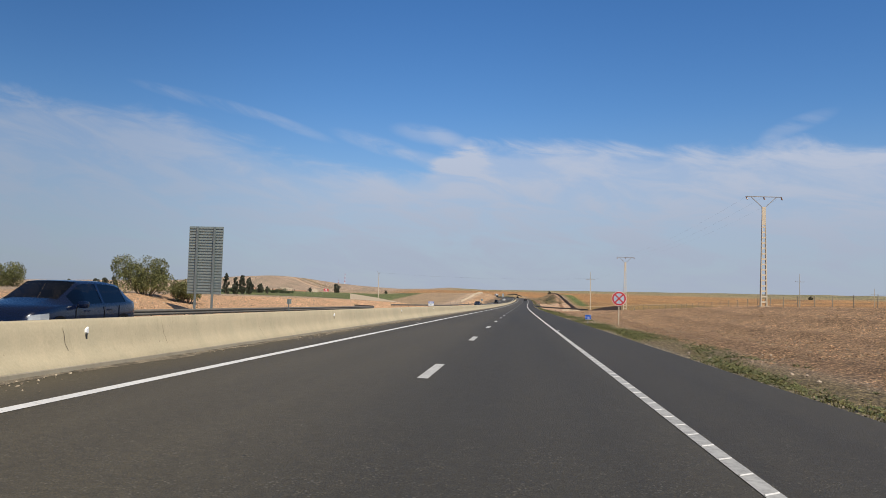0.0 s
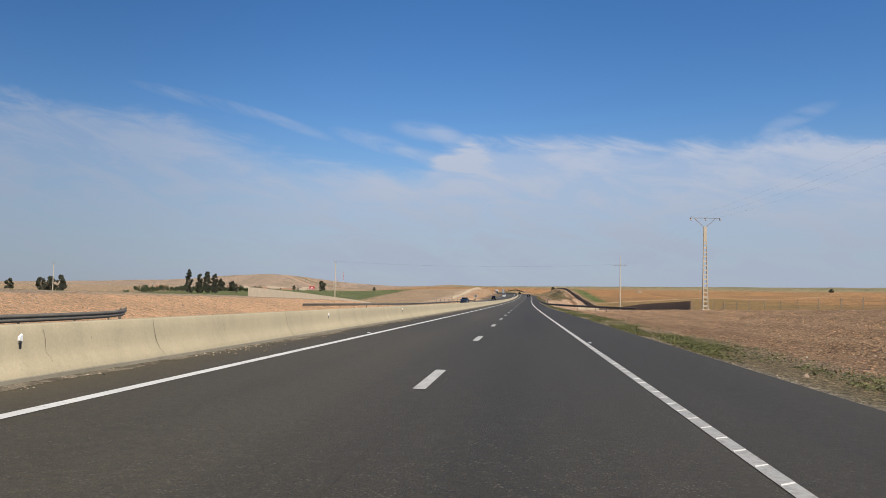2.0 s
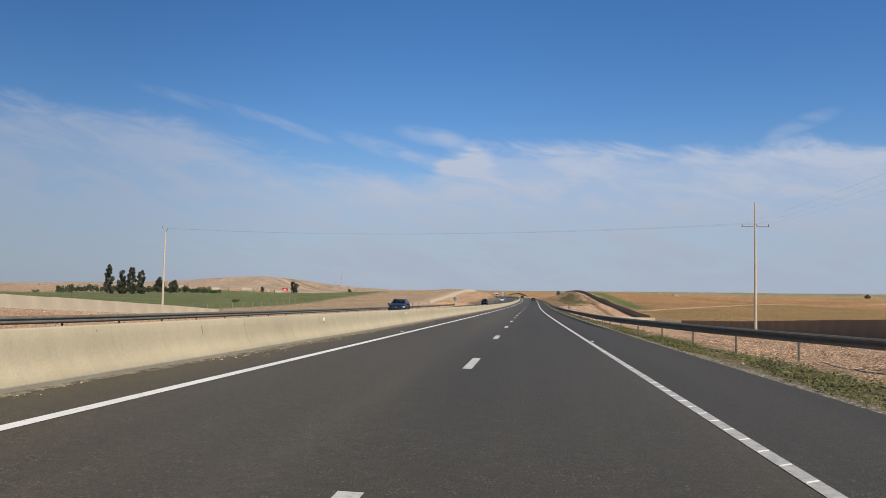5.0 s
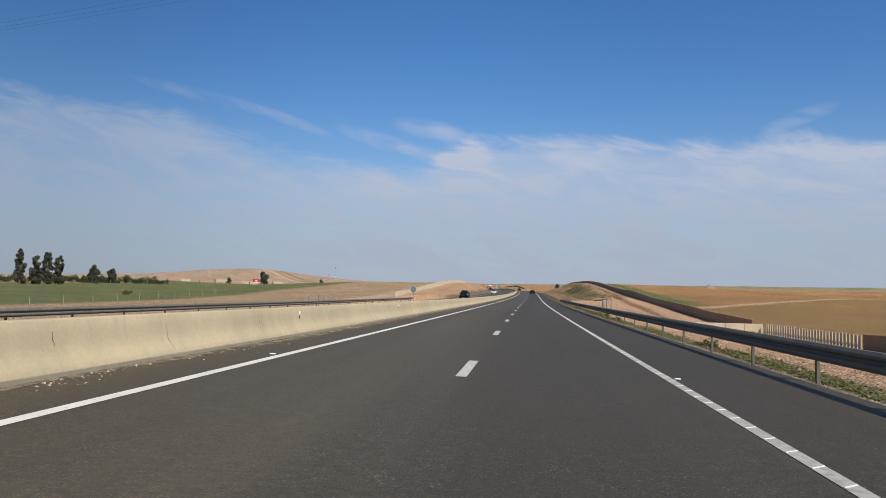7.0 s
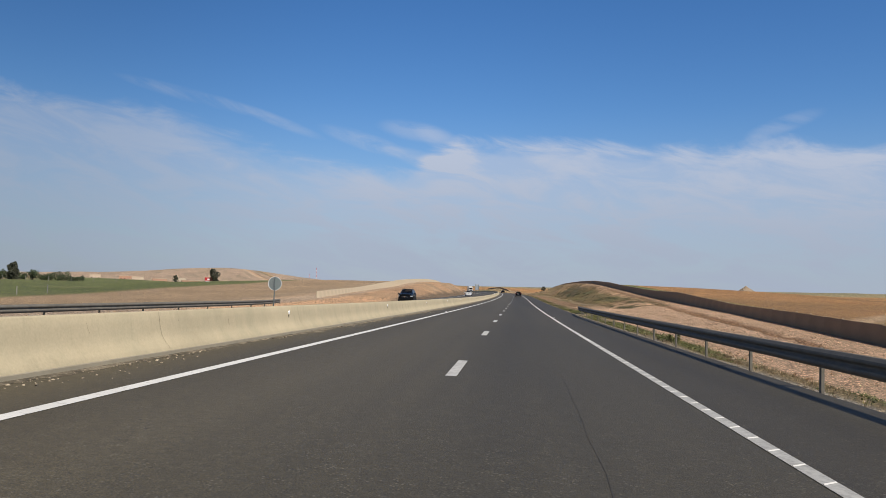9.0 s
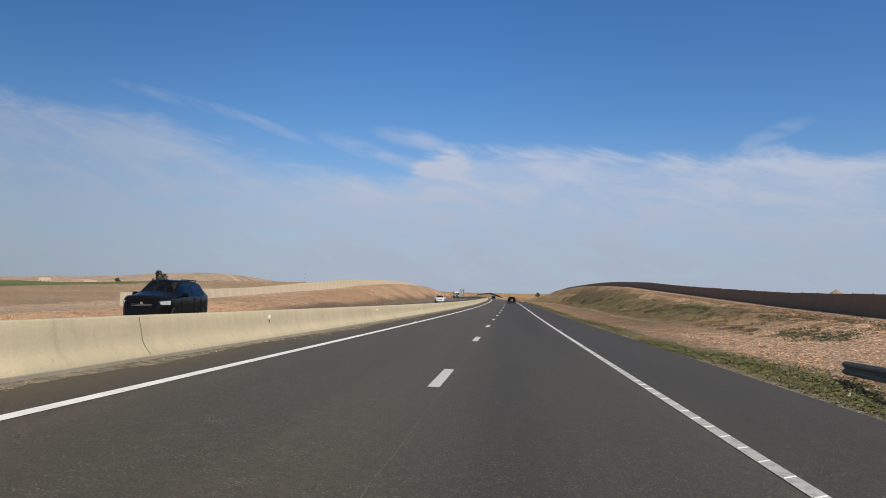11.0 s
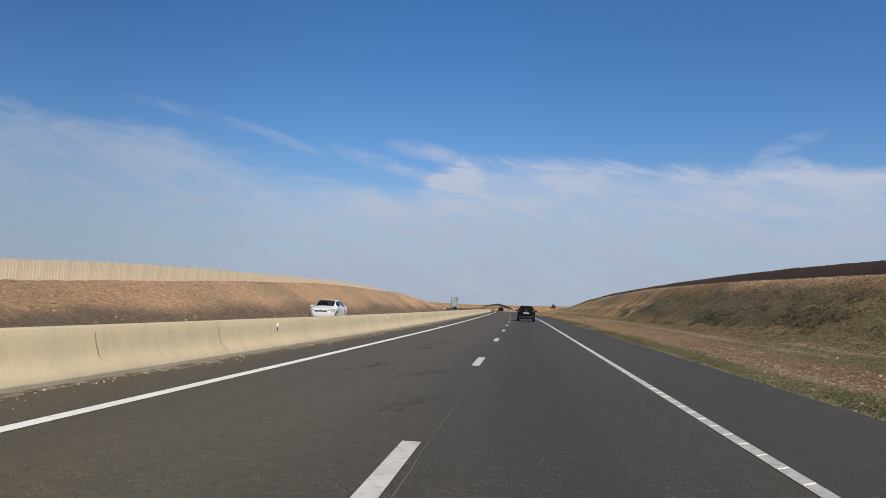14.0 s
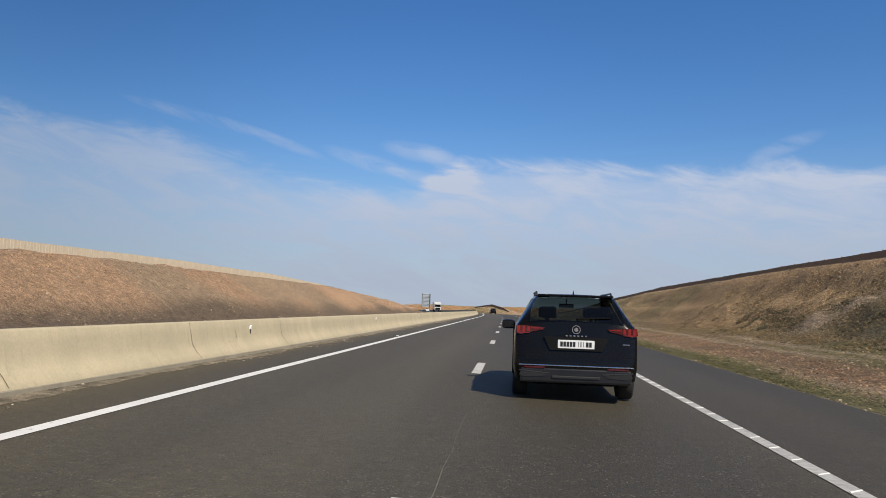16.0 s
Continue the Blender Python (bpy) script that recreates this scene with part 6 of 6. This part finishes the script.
post_fence("wire fence with grey posts on the bank", [(169.5 - 3.9 * k, 23.0 + min(3, k * .3)) for k in range(40)], 1.05, 4, (3,), .026)
post_fence("short run of fence posts with wire behind the guard rail", [(303.8, 8.2), (308, 8.2), (311.6, 8.2)], 1.75, 6, (2,), .036)
post_fence("wire fence with thin posts beside the green field", [(318 + 10 * k, -66 - 1.2 * k) for k in range(12)], 1.4, 2)
post_fence("leaning concrete posts beyond the far guard rail", [(318 + 4.5 * k, -20.3 - 1.9 * k) for k in range(6)], 1.7, 2)
post_fence("field fence with pale posts along the crop", [(560 + 2 * k, -290 + 8 * k) for k in range(18)], 1.8, 3)

# ---------- trees and shrubs ----------
def leaf_mat(name, c0, c1):
    m = Nodes(name)
    g = m.t.nodes.new("ShaderNodeNewGeometry")
    n = m.noise(.6, 3)
    c = m.mix(g.outputs["Random Per Island"], c0, c1)
    return m.done(m.scale_rgb(c, m.ramp(n, .3, .7, .75, 1.25)), .75)


LEAF = leaf_mat("eucalyptus_leaves", (0.04, 0.045, 0.028), (0.095, 0.095, 0.06))
LEAF2 = leaf_mat("shrub_leaves", (0.06, 0.075, 0.022), (0.19, 0.185, 0.065))
LEAF3 = leaf_mat("hedge_leaves", (0.035, 0.055, 0.02), (0.075, 0.095, 0.04))
BARK = plain("bark", (0.16, 0.12, 0.085), 0.95, 0, .3, 3.0)
GRASS = leaf_mat("verge_grass", (0.065, 0.078, 0.02), (0.26, 0.215, 0.07))
DRY = leaf_mat("dry_straw", (0.36, 0.27, 0.15), (0.52, 0.41, 0.25))
MOSS = leaf_mat("mossy_weeds", (0.042, 0.046, 0.013), (0.15, 0.13, 0.042))
WEED = leaf_mat("dark_weeds", (0.09, 0.065, 0.03), (0.27, 0.185, 0.095))


def leaves(rg, centres, radii, n, size, squash=1.0):
    """Leaf triangles scattered through round clumps; returns vertices and faces."""
    k = rg.integers(0, len(centres), n)
    d = rg.normal(size=(n, 3))
    d /= np.linalg.norm(d, axis=1)[:, None]
    rad = rg.uniform(.25, 1, n) ** .45
    P = np.asarray(centres)[k] + d * (np.asarray(radii)[k] * rad)[:, None] * np.array([1, 1, squash])
    a = rg.normal(size=(n, 3))
    a /= np.linalg.norm(a, axis=1)[:, None]
    b = np.cross(a, rg.normal(size=(n, 3)))
    b /= np.linalg.norm(b, axis=1)[:, None]
    s = (size * rg.uniform(.5, 1.3, n))[:, None]
    V = np.stack([P - a * s, P + b * s * .45, P + a * s, P - b * s * .45], 1).reshape(-1, 3)
    F = (np.arange(n)[:, None] * 4 + np.array([0, 1, 2, 3])).tolist()
    return V, F


def tree(S, X, H, spread, label, seed, mat=LEAF, n=2600, size=.42, low=.25, clumps=16):
    rg = np.random.default_rng(seed)
    root = tagged(new("tree"), label, "tree")
    bm = bmesh.new()
    lean = rg.uniform(-.05, .05, 2) * H
    tube(bm, (0, 0, -.4), (lean[0] * .5, lean[1] * .5, H * .45), H * .028, H * .018, 9)
    tube(bm, (lean[0] * .5, lean[1] * .5, H * .45), (lean[0], lean[1], H * .85), H * .018, H * .006, 8)
    cs, rs = [], []
    for k in range(clumps):
        u = (k + .5) / clumps
        z = H * (low + (1 - low) * u * .93)
        rr = spread * (1 - abs(u - .42) ** 1.6 * 1.7) * rg.uniform(.35, .8)
        ang = rg.uniform(0, math.tau)
        c = np.array([math.cos(ang) * rr, math.sin(ang) * rr, z])
        cs.append(c)
        rs.append(spread * rg.uniform(.2, .46) * (1 - .4 * u))
        if k % 2 == 0:
            zz = min(z * .8, H * .8)
            tube(bm, (lean[0] * zz / H, lean[1] * zz / H, zz), tuple(c), H * .009, H * .003, 6)
    part("trunk", bm, BARK, root)
    V, F = leaves(rg, cs, rs, n, size, 1.1)
    me = bpy.data.meshes.new("crown")
    me.from_pydata(V.tolist(), [], F)
    me.materials.append(mat)
    o = new("crown", me)
    o.parent = root
    root.matrix_basis = rpose(S, X, gz(X, S))
    return root


def shrub(S, X, H, W, label, seed, mat=LEAF2, n=2600, size=.11, name="shrub", D=None):
    rg = np.random.default_rng(seed)
    root = tagged(new(name), label, name)
    D = D or W
    cs = [np.array([rg.uniform(-.5, .5) * W, rg.uniform(-.5, .5) * D, H * rg.uniform(.25, .72)]) for _ in range(14)]
    rs = [H * rg.uniform(.22, .34) for _ in cs]
    bm = bmesh.new()
    for c in cs:
        tube(bm, (c[0] * .25, c[1] * .25, -.2), tuple(c), H * .018, H * .007, 5)
    part("stem", bm, BARK, root)
    V, F = leaves(rg, cs, rs, n, size, 1.0)
    me = bpy.data.meshes.new("foliage")
    me.from_pydata(V.tolist(), [], F)
    me.materials.append(mat)
    o = new("foliage", me)
    o.parent = root
    root.matrix_basis = rpose(S, X, gz(X, S))
    return root


shrub(62.3, -29.3, 3.3, 3.2, "tall olive-green shrub beside the sign board", 11, n=15000, size=.075)
shrub(64, -26.4, 2.1, 2.0, "low green shrub beside the sign board", 12, n=8000, size=.07)
shrub(60, -40.5, 2.3, 2.2, "pale green shrub on the far bank", 13, n=7000, size=.075)
tree(543, -211.5, 15.6, 2.9, "tall slender eucalyptus tree at the edge of the crop", 21, n=4600, size=.45, low=.06, clumps=34)
tree(543, -204.5, 12.2, 3.2, "dark eucalyptus tree in a tight row", 20, n=4200, size=.45, low=.06, clumps=30)
tree(544, -200.0, 14.0, 3.0, "dark eucalyptus tree in a tight row", 19, n=4200, size=.45, low=.06, clumps=30)
tree(545, -195.6, 12.6, 2.9, "dark eucalyptus tree in a tight row", 18, n=3800, size=.45, low=.06, clumps=28)
tree(556, -185.5, 6.0, 1.4, "small eucalyptus tree behind the hedge", 23, n=1000, size=.35, low=.1)
tree(610, -217, 9.0, 3.6, "slender dark eucalyptus tree behind the hedge", 22, n=3600, size=.5, low=.1, clumps=26)
tree(616, -211, 7.2, 3.4, "slender dark eucalyptus tree behind the hedge", 32, n=2600, size=.5, low=.1, clumps=22)
tree(529, -288, 11.0, 4.0, "dark pointed tree beside the farm", 24, n=3800, low=.05, clumps=28)
tree(528, -294, 9.6, 4.0, "dark bushy tree beside the farm", 25, n=3400, low=.05, clumps=26)
tree(527, -299.5, 9.0, 4.4, "dark bushy tree beside the farm", 17, n=3400, low=.04, clumps=26)
tree(524, -319, 7.0, 4.0, "round dark tree in the dry field", 26, n=2400, low=.15)
tree(786, -181, 10.0, 4.6, "round dark tree beside the farmhouse", 27, n=2800, low=.15)
tree(800, -210, 5.0, 2.2, "small dark tree in the far field", 28, n=900, low=.12)
tree(690, -120, 4.0, 1.6, "small dark tree behind the wall", 29, n=700, low=.1)
tree(1180, 520, 6.0, 3.6, "lone round tree on the far field", 30, n=900, size=.7, low=.2)
tree(1600, 330, 8.0, 4.5, "far tree on the ridge", 31, n=700, size=.7, low=.2)
for k in range(21):
    u = .2 + .8 * k / 20
    shrub(612 + 16 * u + (k % 3), -305 + 114 * u, 3.9 + 1.1 * math.sin(k * 2.1), 5.2, "dense dark hedge bush along the crop", 40 + k, LEAF3, n=1000, size=.32, name="hedge_bush", D=3.2)
for k in range(18):
    u = k / 17
    shrub(560 + 150 * u, -262 + 10 * math.sin(k), 2.6, 5.0, "low dark bush in the far field", 80 + k, LEAF3, n=260, size=.32, name="bush")
shrub(412, -94, 1.2, 2.4, "low grey-green shrub on the dry strip", 110, n=900, size=.12)

# ---------- spoil heap in the field ----------
def heap(S, X, H, R):
    rg = np.random.default_rng(77)
    bm = bmesh.new()
    rows = []
    for i in range(7):
        u = i / 6
        rows.append([bm.verts.new((math.cos(a) * R * u * q * 1.5, math.sin(a) * R * u * q, H * (1 - u) ** 1.25 - .3 * u)) for a, q in ((k * math.tau / 22, 1 + rg.uniform(-.16, .16)) for k in range(22))])
    for i in range(6):
        for k in range(22):
            kk = (k + 1) % 22
            bm.faces.new((rows[i][k], rows[i + 1][k], rows[i + 1][kk], rows[i][kk]))
    bmesh.ops.remove_doubles(bm, verts=bm.verts, dist=.001)
    o = part("spoil_heap", bm, HEAP)
    o.matrix_basis = rpose(S, X, gz(X, S))
    return tagged(o, "low grey-tan heap of spoil in the brown field", "heap")


HEAP = make_concrete("grey_tan_spoil", (0.28, 0.215, 0.15), 0.4)
heap(522, 64, 1.5, 1.9)

# ---------- farm buildings and masts ----------
PLASTER = plain("whitewashed_plaster", (0.5, 0.41, 0.31), .9, 0, .1, 1.5)
PINK = plain("pink_plaster", (0.42, 0.25, 0.17), .9, 0, .1, 1.5)


def house(S, X, w, d, h, mat, label, floors=1):
    root = tagged(new("farmhouse"), label, "house")
    bm = bmesh.new()
    box(bm, -w / 2, w / 2, -d / 2, d / 2, -1, h)
    part("wall", bm, mat, root)
    bm = bmesh.new()
    box(bm, -w / 2 - .15, w / 2 + .15, -d / 2 - .15, d / 2 + .15, h + .003, h + .35, .03)
    part("parapet", bm, PLASTER, root)
    for k in range(max(2, int(w // 3))):
        x = -w / 2 + (k + .5) * w / max(2, int(w // 3))
        bm = bmesh.new()
        box(bm, x - .5, x + .5, -d / 2 - .03, -d / 2 + .05, 1.0, 2.2)
        part("window", bm, TRIM, root)
    bm = bmesh.new()
    box(bm, -.5, .5, -d / 2 - .04, -d / 2 + .05, -.2, 2.0)
    part("door", bm, RUST, root)
    root.matrix_basis = rpose(S, X, gz(X, S), 12)


rg = random.Random(5)
for S, X, w, m in ((960, -232, 14, PINK), (980, -214, 9, PLASTER), (975, -262, 12, PINK), (990, -285, 10, PLASTER), (1020, -300, 16, PINK), (1010, -330, 9, PLASTER), (870, -330, 8, PLASTER), (900, -370, 12, PINK), (1060, -255, 12, PLASTER), (1500, -215, 22, PLASTER), (1530, -160, 16, PLASTER)):
    house(S, X, w, 8, rg.uniform(3, 4.5), m, "low plastered farmhouse with a flat roof")


def hoarding():
    root = tagged(new("billboard"), "small red and white billboard on two posts", "billboard")
    bm = bmesh.new()
    box(bm, -2.6, 2.6, 0, .15, 2.2, 5.4, .02)
    part("panel", bm, RED, root)
    bm = bmesh.new()
    box(bm, -2.2, 2.2, -.02, -.002, 2.5, 3.1)
    box(bm, -1.0, 1.0, -.02, -.002, 3.7, 4.6)
    part("sign_bars", bm, WHITE, root)
    for x in (-2, 2):
        bm = bmesh.new()
        tube(bm, (x, .25, -.5), (x, .25, 5.2), .12, n=8)
        part("post", bm, RUST, root)
    root.matrix_basis = rpose(840, -196, gz(-196, 840))


hoarding()


def mast(wx, wy, H):
    S = float(np.interp(wy, YS, SS))
    X = wx - float(rx(S))
    root = tagged(new("radio_mast"), "red and white lattice radio mast on the hill", "mast")
    n = 8
    for k in range(n):
        z0, z1 = H * k / n, H * (k + 1) / n
        bm = bmesh.new()
        w = 2.2 - 1.7 * (k + .5) / n
        for a in range(3):
            c, s = math.cos(a * math.tau / 3) * w, math.sin(a * math.tau / 3) * w
            c2, s2 = math.cos((a + 1) * math.tau / 3) * w, math.sin((a + 1) * math.tau / 3) * w
            tube(bm, (c, s, z0), (c, s, z1), .35, n=5)
            tube(bm, (c, s, z0), (c2, s2, z1), .2, n=4)
        part("mast_section", bm, RED if k % 2 else WHITE, root)
    root.matrix_basis = rpose(S, X, gz(X, S) - 1)
    house(S - 20, X + 14, 16, 10, 6, PLASTER, "white equipment building beside the radio mast")


mast(-797, 3560, 62)
mast(-812, 3500, 34)

# ---------- stains, seams and repairs on the asphalt ----------
TAR = plain("dark_tar_stain", (0.052, 0.044, 0.031), .7, 0, .3)
SEAM = plain("pale_seam", (0.12, 0.11, 0.092), .9, 0, .3)


def stain(S0, X0, S1, X1, w, seed, mat=TAR, blobs=9):
    """Ragged stains strewn along a line on the carriageway."""
    rg_ = random.Random(seed)
    bm = bmesh.new()
    for k in range(blobs * 3):
        u = min(1, max(0, rg_.gauss(.5, .28)))
        S, X = S0 + (S1 - S0) * u, X0 + (X1 - X0) * u + rg_.gauss(0, w * .2)
        ls, lx = rg_.uniform(.06, .5), rg_.uniform(.02, .09)
        pts = []
        for j in range(14):
            a = j * math.tau / 14
            q = rg_.uniform(.45, 1.1)
            x = X + math.cos(a) * lx * q
            pts.append(bm.verts.new(at(S + math.sin(a) * ls * q, x, float(deck(x)) + .0035 + .00003 * k)))
        bm.faces.new(pts)
    bmesh.ops.recalc_face_normals(bm, faces=bm.faces)
    o = part("tar_stain", bm, mat)
    return tagged(o, "dark ragged stain on the asphalt", "stain", "asphalt stains", "structure")


stain(226.6, -2.15, 229.3, -2.0, .16, 1, blobs=16)
stain(224.2, -2.2, 227, -2.13, .12, 2, blobs=5)
stain(220.5, -2.32, 224, -2.25, .25, 3, blobs=3)
stain(485.6, -1.98, 487.4, -1.68, .3, 4, blobs=7)
stain(488, -2.1, 491.5, -1.55, .5, 5, blobs=7)
stain(472.8, -.65, 474.9, -.05, .4, 6, blobs=7)
stain(477.2, -1.1, 479.6, -.4, .5, 7, blobs=6)
stain(478, -2.2, 480.5, -1.8, .4, 8, blobs=4)
stain(112, -.62, 113.3, -.4, .15, 10, blobs=3)
stain(20, -.9, 22, -.7, .3, 12, blobs=2)


def seam(S0, S1, X, w, mat, seed, drift=.0):
    rg_ = random.Random(seed)
    st = span(S0, S1, .8)
    verts, faces = [], []
    x = X
    for i, S in enumerate(st):
        x = X + drift * (S - S0) + rg_.uniform(-.015, .015)
        ww = w * rg_.uniform(.4, 1.2)
        verts += [at(S, x - ww, float(deck(x)) + .004), at(S, x + ww, float(deck(x)) + .004)]
        if i:
            faces.append((2 * i - 2, 2 * i - 1, 2 * i + 1, 2 * i))
    return tagged(from_lists("asphalt_seam", verts, faces, mat), "thin seam along the asphalt", "seam", kind="structure")


seam(60, 250, .17, .004, TAR, 1)
seam(370, 540, .16, .005, SEAM, 2)
seam(216, 238, .33, .013, TAR, 7, .002)
seam(240, 249, .55, .010, TAR, 3, .004)
seam(255.5, 259.6, 2.12, .008, SEAM, 8, .03)
seam(303, 312, 1.64, .008, TAR, 9, .018)
seam(505, 533, 5.25, .022, TAR, 4, -.055)

# ---------- grass, straw and weeds ----------
def tufts(name, label, n, sampler, h, mat, seed, blades=6, spread=.10, wide=.012):
    rg_ = np.random.default_rng(seed)
    S, X = sampler(rg_, n)
    Z = ground_z(X, S)
    base = np.stack([rx(S) + X, ry(S), rz(S) + Z - .02], -1)
    hh = h * rg_.gamma(3.0, 1 / 3.0, n)
    B = np.repeat(base, blades, 0)
    H_ = np.repeat(hh, blades) * rg_.uniform(.5, 1.2, n * blades)
    a = rg_.uniform(0, math.tau, n * blades)
    off = np.stack([np.cos(a), np.sin(a), 0 * a], -1) * (rg_.uniform(0, spread, n * blades) * (1 + H_ * 2))[:, None]
    lean = np.stack([np.cos(a), np.sin(a), 0 * a], -1) * (H_ * rg_.uniform(.1, .7, n * blades))[:, None]
    side = np.stack([-np.sin(a), np.cos(a), 0 * a], -1) * (wide * (1 + H_ * 3))[:, None]
    P = B + off
    V = np.stack([P - side, P + side, P + lean + np.array([0, 0, 1]) * H_[:, None]], 1).reshape(-1, 3)
    F = (np.arange(n * blades)[:, None] * 3 + np.array([0, 1, 2])).tolist()
    me = bpy.data.meshes.new(name)
    me.from_pydata(V.tolist(), [], F)
    me.materials.append(mat)
    return tagged(new(name, me), label, "grass", kind="stuff")


def patchy(lo, hi, s0, s1, scale=.35, cut=.0):
    def f(rg_, n):
        S, X = rg_.uniform(s0, s1, n * 3), lo + (hi - lo) * rg_.beta(1.3, 1.9, n * 3)
        keep = np.sin(S * scale + np.sin(X * 1.3) * 2) + np.sin(S * scale * .37 + X) + rg_.normal(0, .5, S.size) > cut
        i = np.nonzero(keep)[0][:n]
        return S[i], X[i]

    def g(rg_, n):
        S, X = f(rg_, n)
        while S.size < n:
            a, b = f(rg_, n)
            S, X = np.concatenate([S, a])[:n], np.concatenate([X, b])[:n]
        return S, X
    return g


tufts("verge_grass", "short green grass along the verge", 26000, patchy(6.3, 8.6, -5, 400, .35, .1), .042, GRASS, 1, 9, .15, .008)
tufts("verge_straw", "dry straw among the verge grass", 14000, patchy(6.2, 10.2, -5, 600, .5), .034, DRY, 2, 6, .14, .005)


def low_plants(name, label, n, sampler, mat, seed, leaves_each=16, radius=.16, size=.035):
    """Flat clumps of small leaves that hug the ground."""
    rg_ = np.random.default_rng(seed)
    S, X = sampler(rg_, n)
    base = np.stack([rx(S) + X, ry(S), rz(S) + ground_z(X, S)], -1)
    r = radius * rg_.gamma(3.0, 1 / 3.0, n)
    k = np.repeat(np.arange(n), leaves_each)
    a = rg_.uniform(0, math.tau, k.size)
    d = np.sqrt(rg_.uniform(0, 1, k.size)) * r[k]
    P = base[k] + np.stack([np.cos(a) * d, np.sin(a) * d, (.55 * r[k]) * (1 - (d / r[k]) ** 2) * rg_.uniform(.4, 1.1, k.size)], -1)
    u = np.stack([np.cos(a), np.sin(a), rg_.uniform(-.2, .7, k.size)], -1)
    w = np.stack([-np.sin(a), np.cos(a), rg_.uniform(-.4, .4, k.size)], -1)
    q = (size * rg_.uniform(.5, 1.4, k.size))[:, None]
    V = np.stack([P - u * q, P + w * q * .5, P + u * q, P - w * q * .5], 1).reshape(-1, 3)
    me = bpy.data.meshes.new(name)
    me.from_pydata(V.tolist(), [], (np.arange(k.size)[:, None] * 4 + np.arange(4)).tolist())
    me.materials.append(mat)
    return tagged(new(name, me), label, "plants", kind="stuff")


low_plants("verge_plants", "low green and olive weeds along the verge", 14000, patchy(6.3, 9.6, -5, 400, .35, .1), LEAF2, 21)
low_plants("foot_plants", "mossy olive weeds at the foot of the cutting", 5200, patchy(6.35, 8.9, 390, 640, .4, -.2), MOSS, 22, 12, .13, .024)
low_plants("slope_plants", "dark green weeds on the cutting's slope", 6500, patchy(14.0, 20.5, 400, 585, .25, .3), LEAF3, 23, 14, .15, .04)
tufts("verge_weeds", "bushy weeds behind the guard rail", 3000, patchy(6.4, 8.6, 205, 345, .8, .6), .05, WEED, 3, 12, .16, .007)
for k, (S, X, H) in enumerate(((296, 7.0, .32), (299.5, 7.2, .4), (303, 6.8, .3), (306.5, 7.1, .45), (311, 6.9, .3), (289, 7.0, .3), (331, 7.0, .35), (262, 7.1, .3))):
    shrub(S, X, H, H * 2.2, "low bushy green weed behind the guard rail", 130 + k, LEAF2, n=420, size=.05, name="weed")
tufts("bank_straw", "stubble and dry straw on the bank", 24000, patchy(9, 23, -5, 400, .2, -.8), .03, DRY, 4, 6, .13, .008)
tufts("bank_weeds", "dark weeds on the cutting's slope", 20000, patchy(13.4, 21, 405, 588, .3, -.6), .035, WEED, 5, 7, .2, .010)
tufts("bank_grass", "thin grass at the foot of the cutting", 4000, patchy(6.6, 9, 390, 660, .4, .0), .03, MOSS, 6, 8, .14, .008)
tufts("far_bank_weeds", "thin weeds on the far cut bank", 4000, patchy(-28, -17.5, 430, 700, .3, .2), .05, WEED, 7, 7, .16, .016)
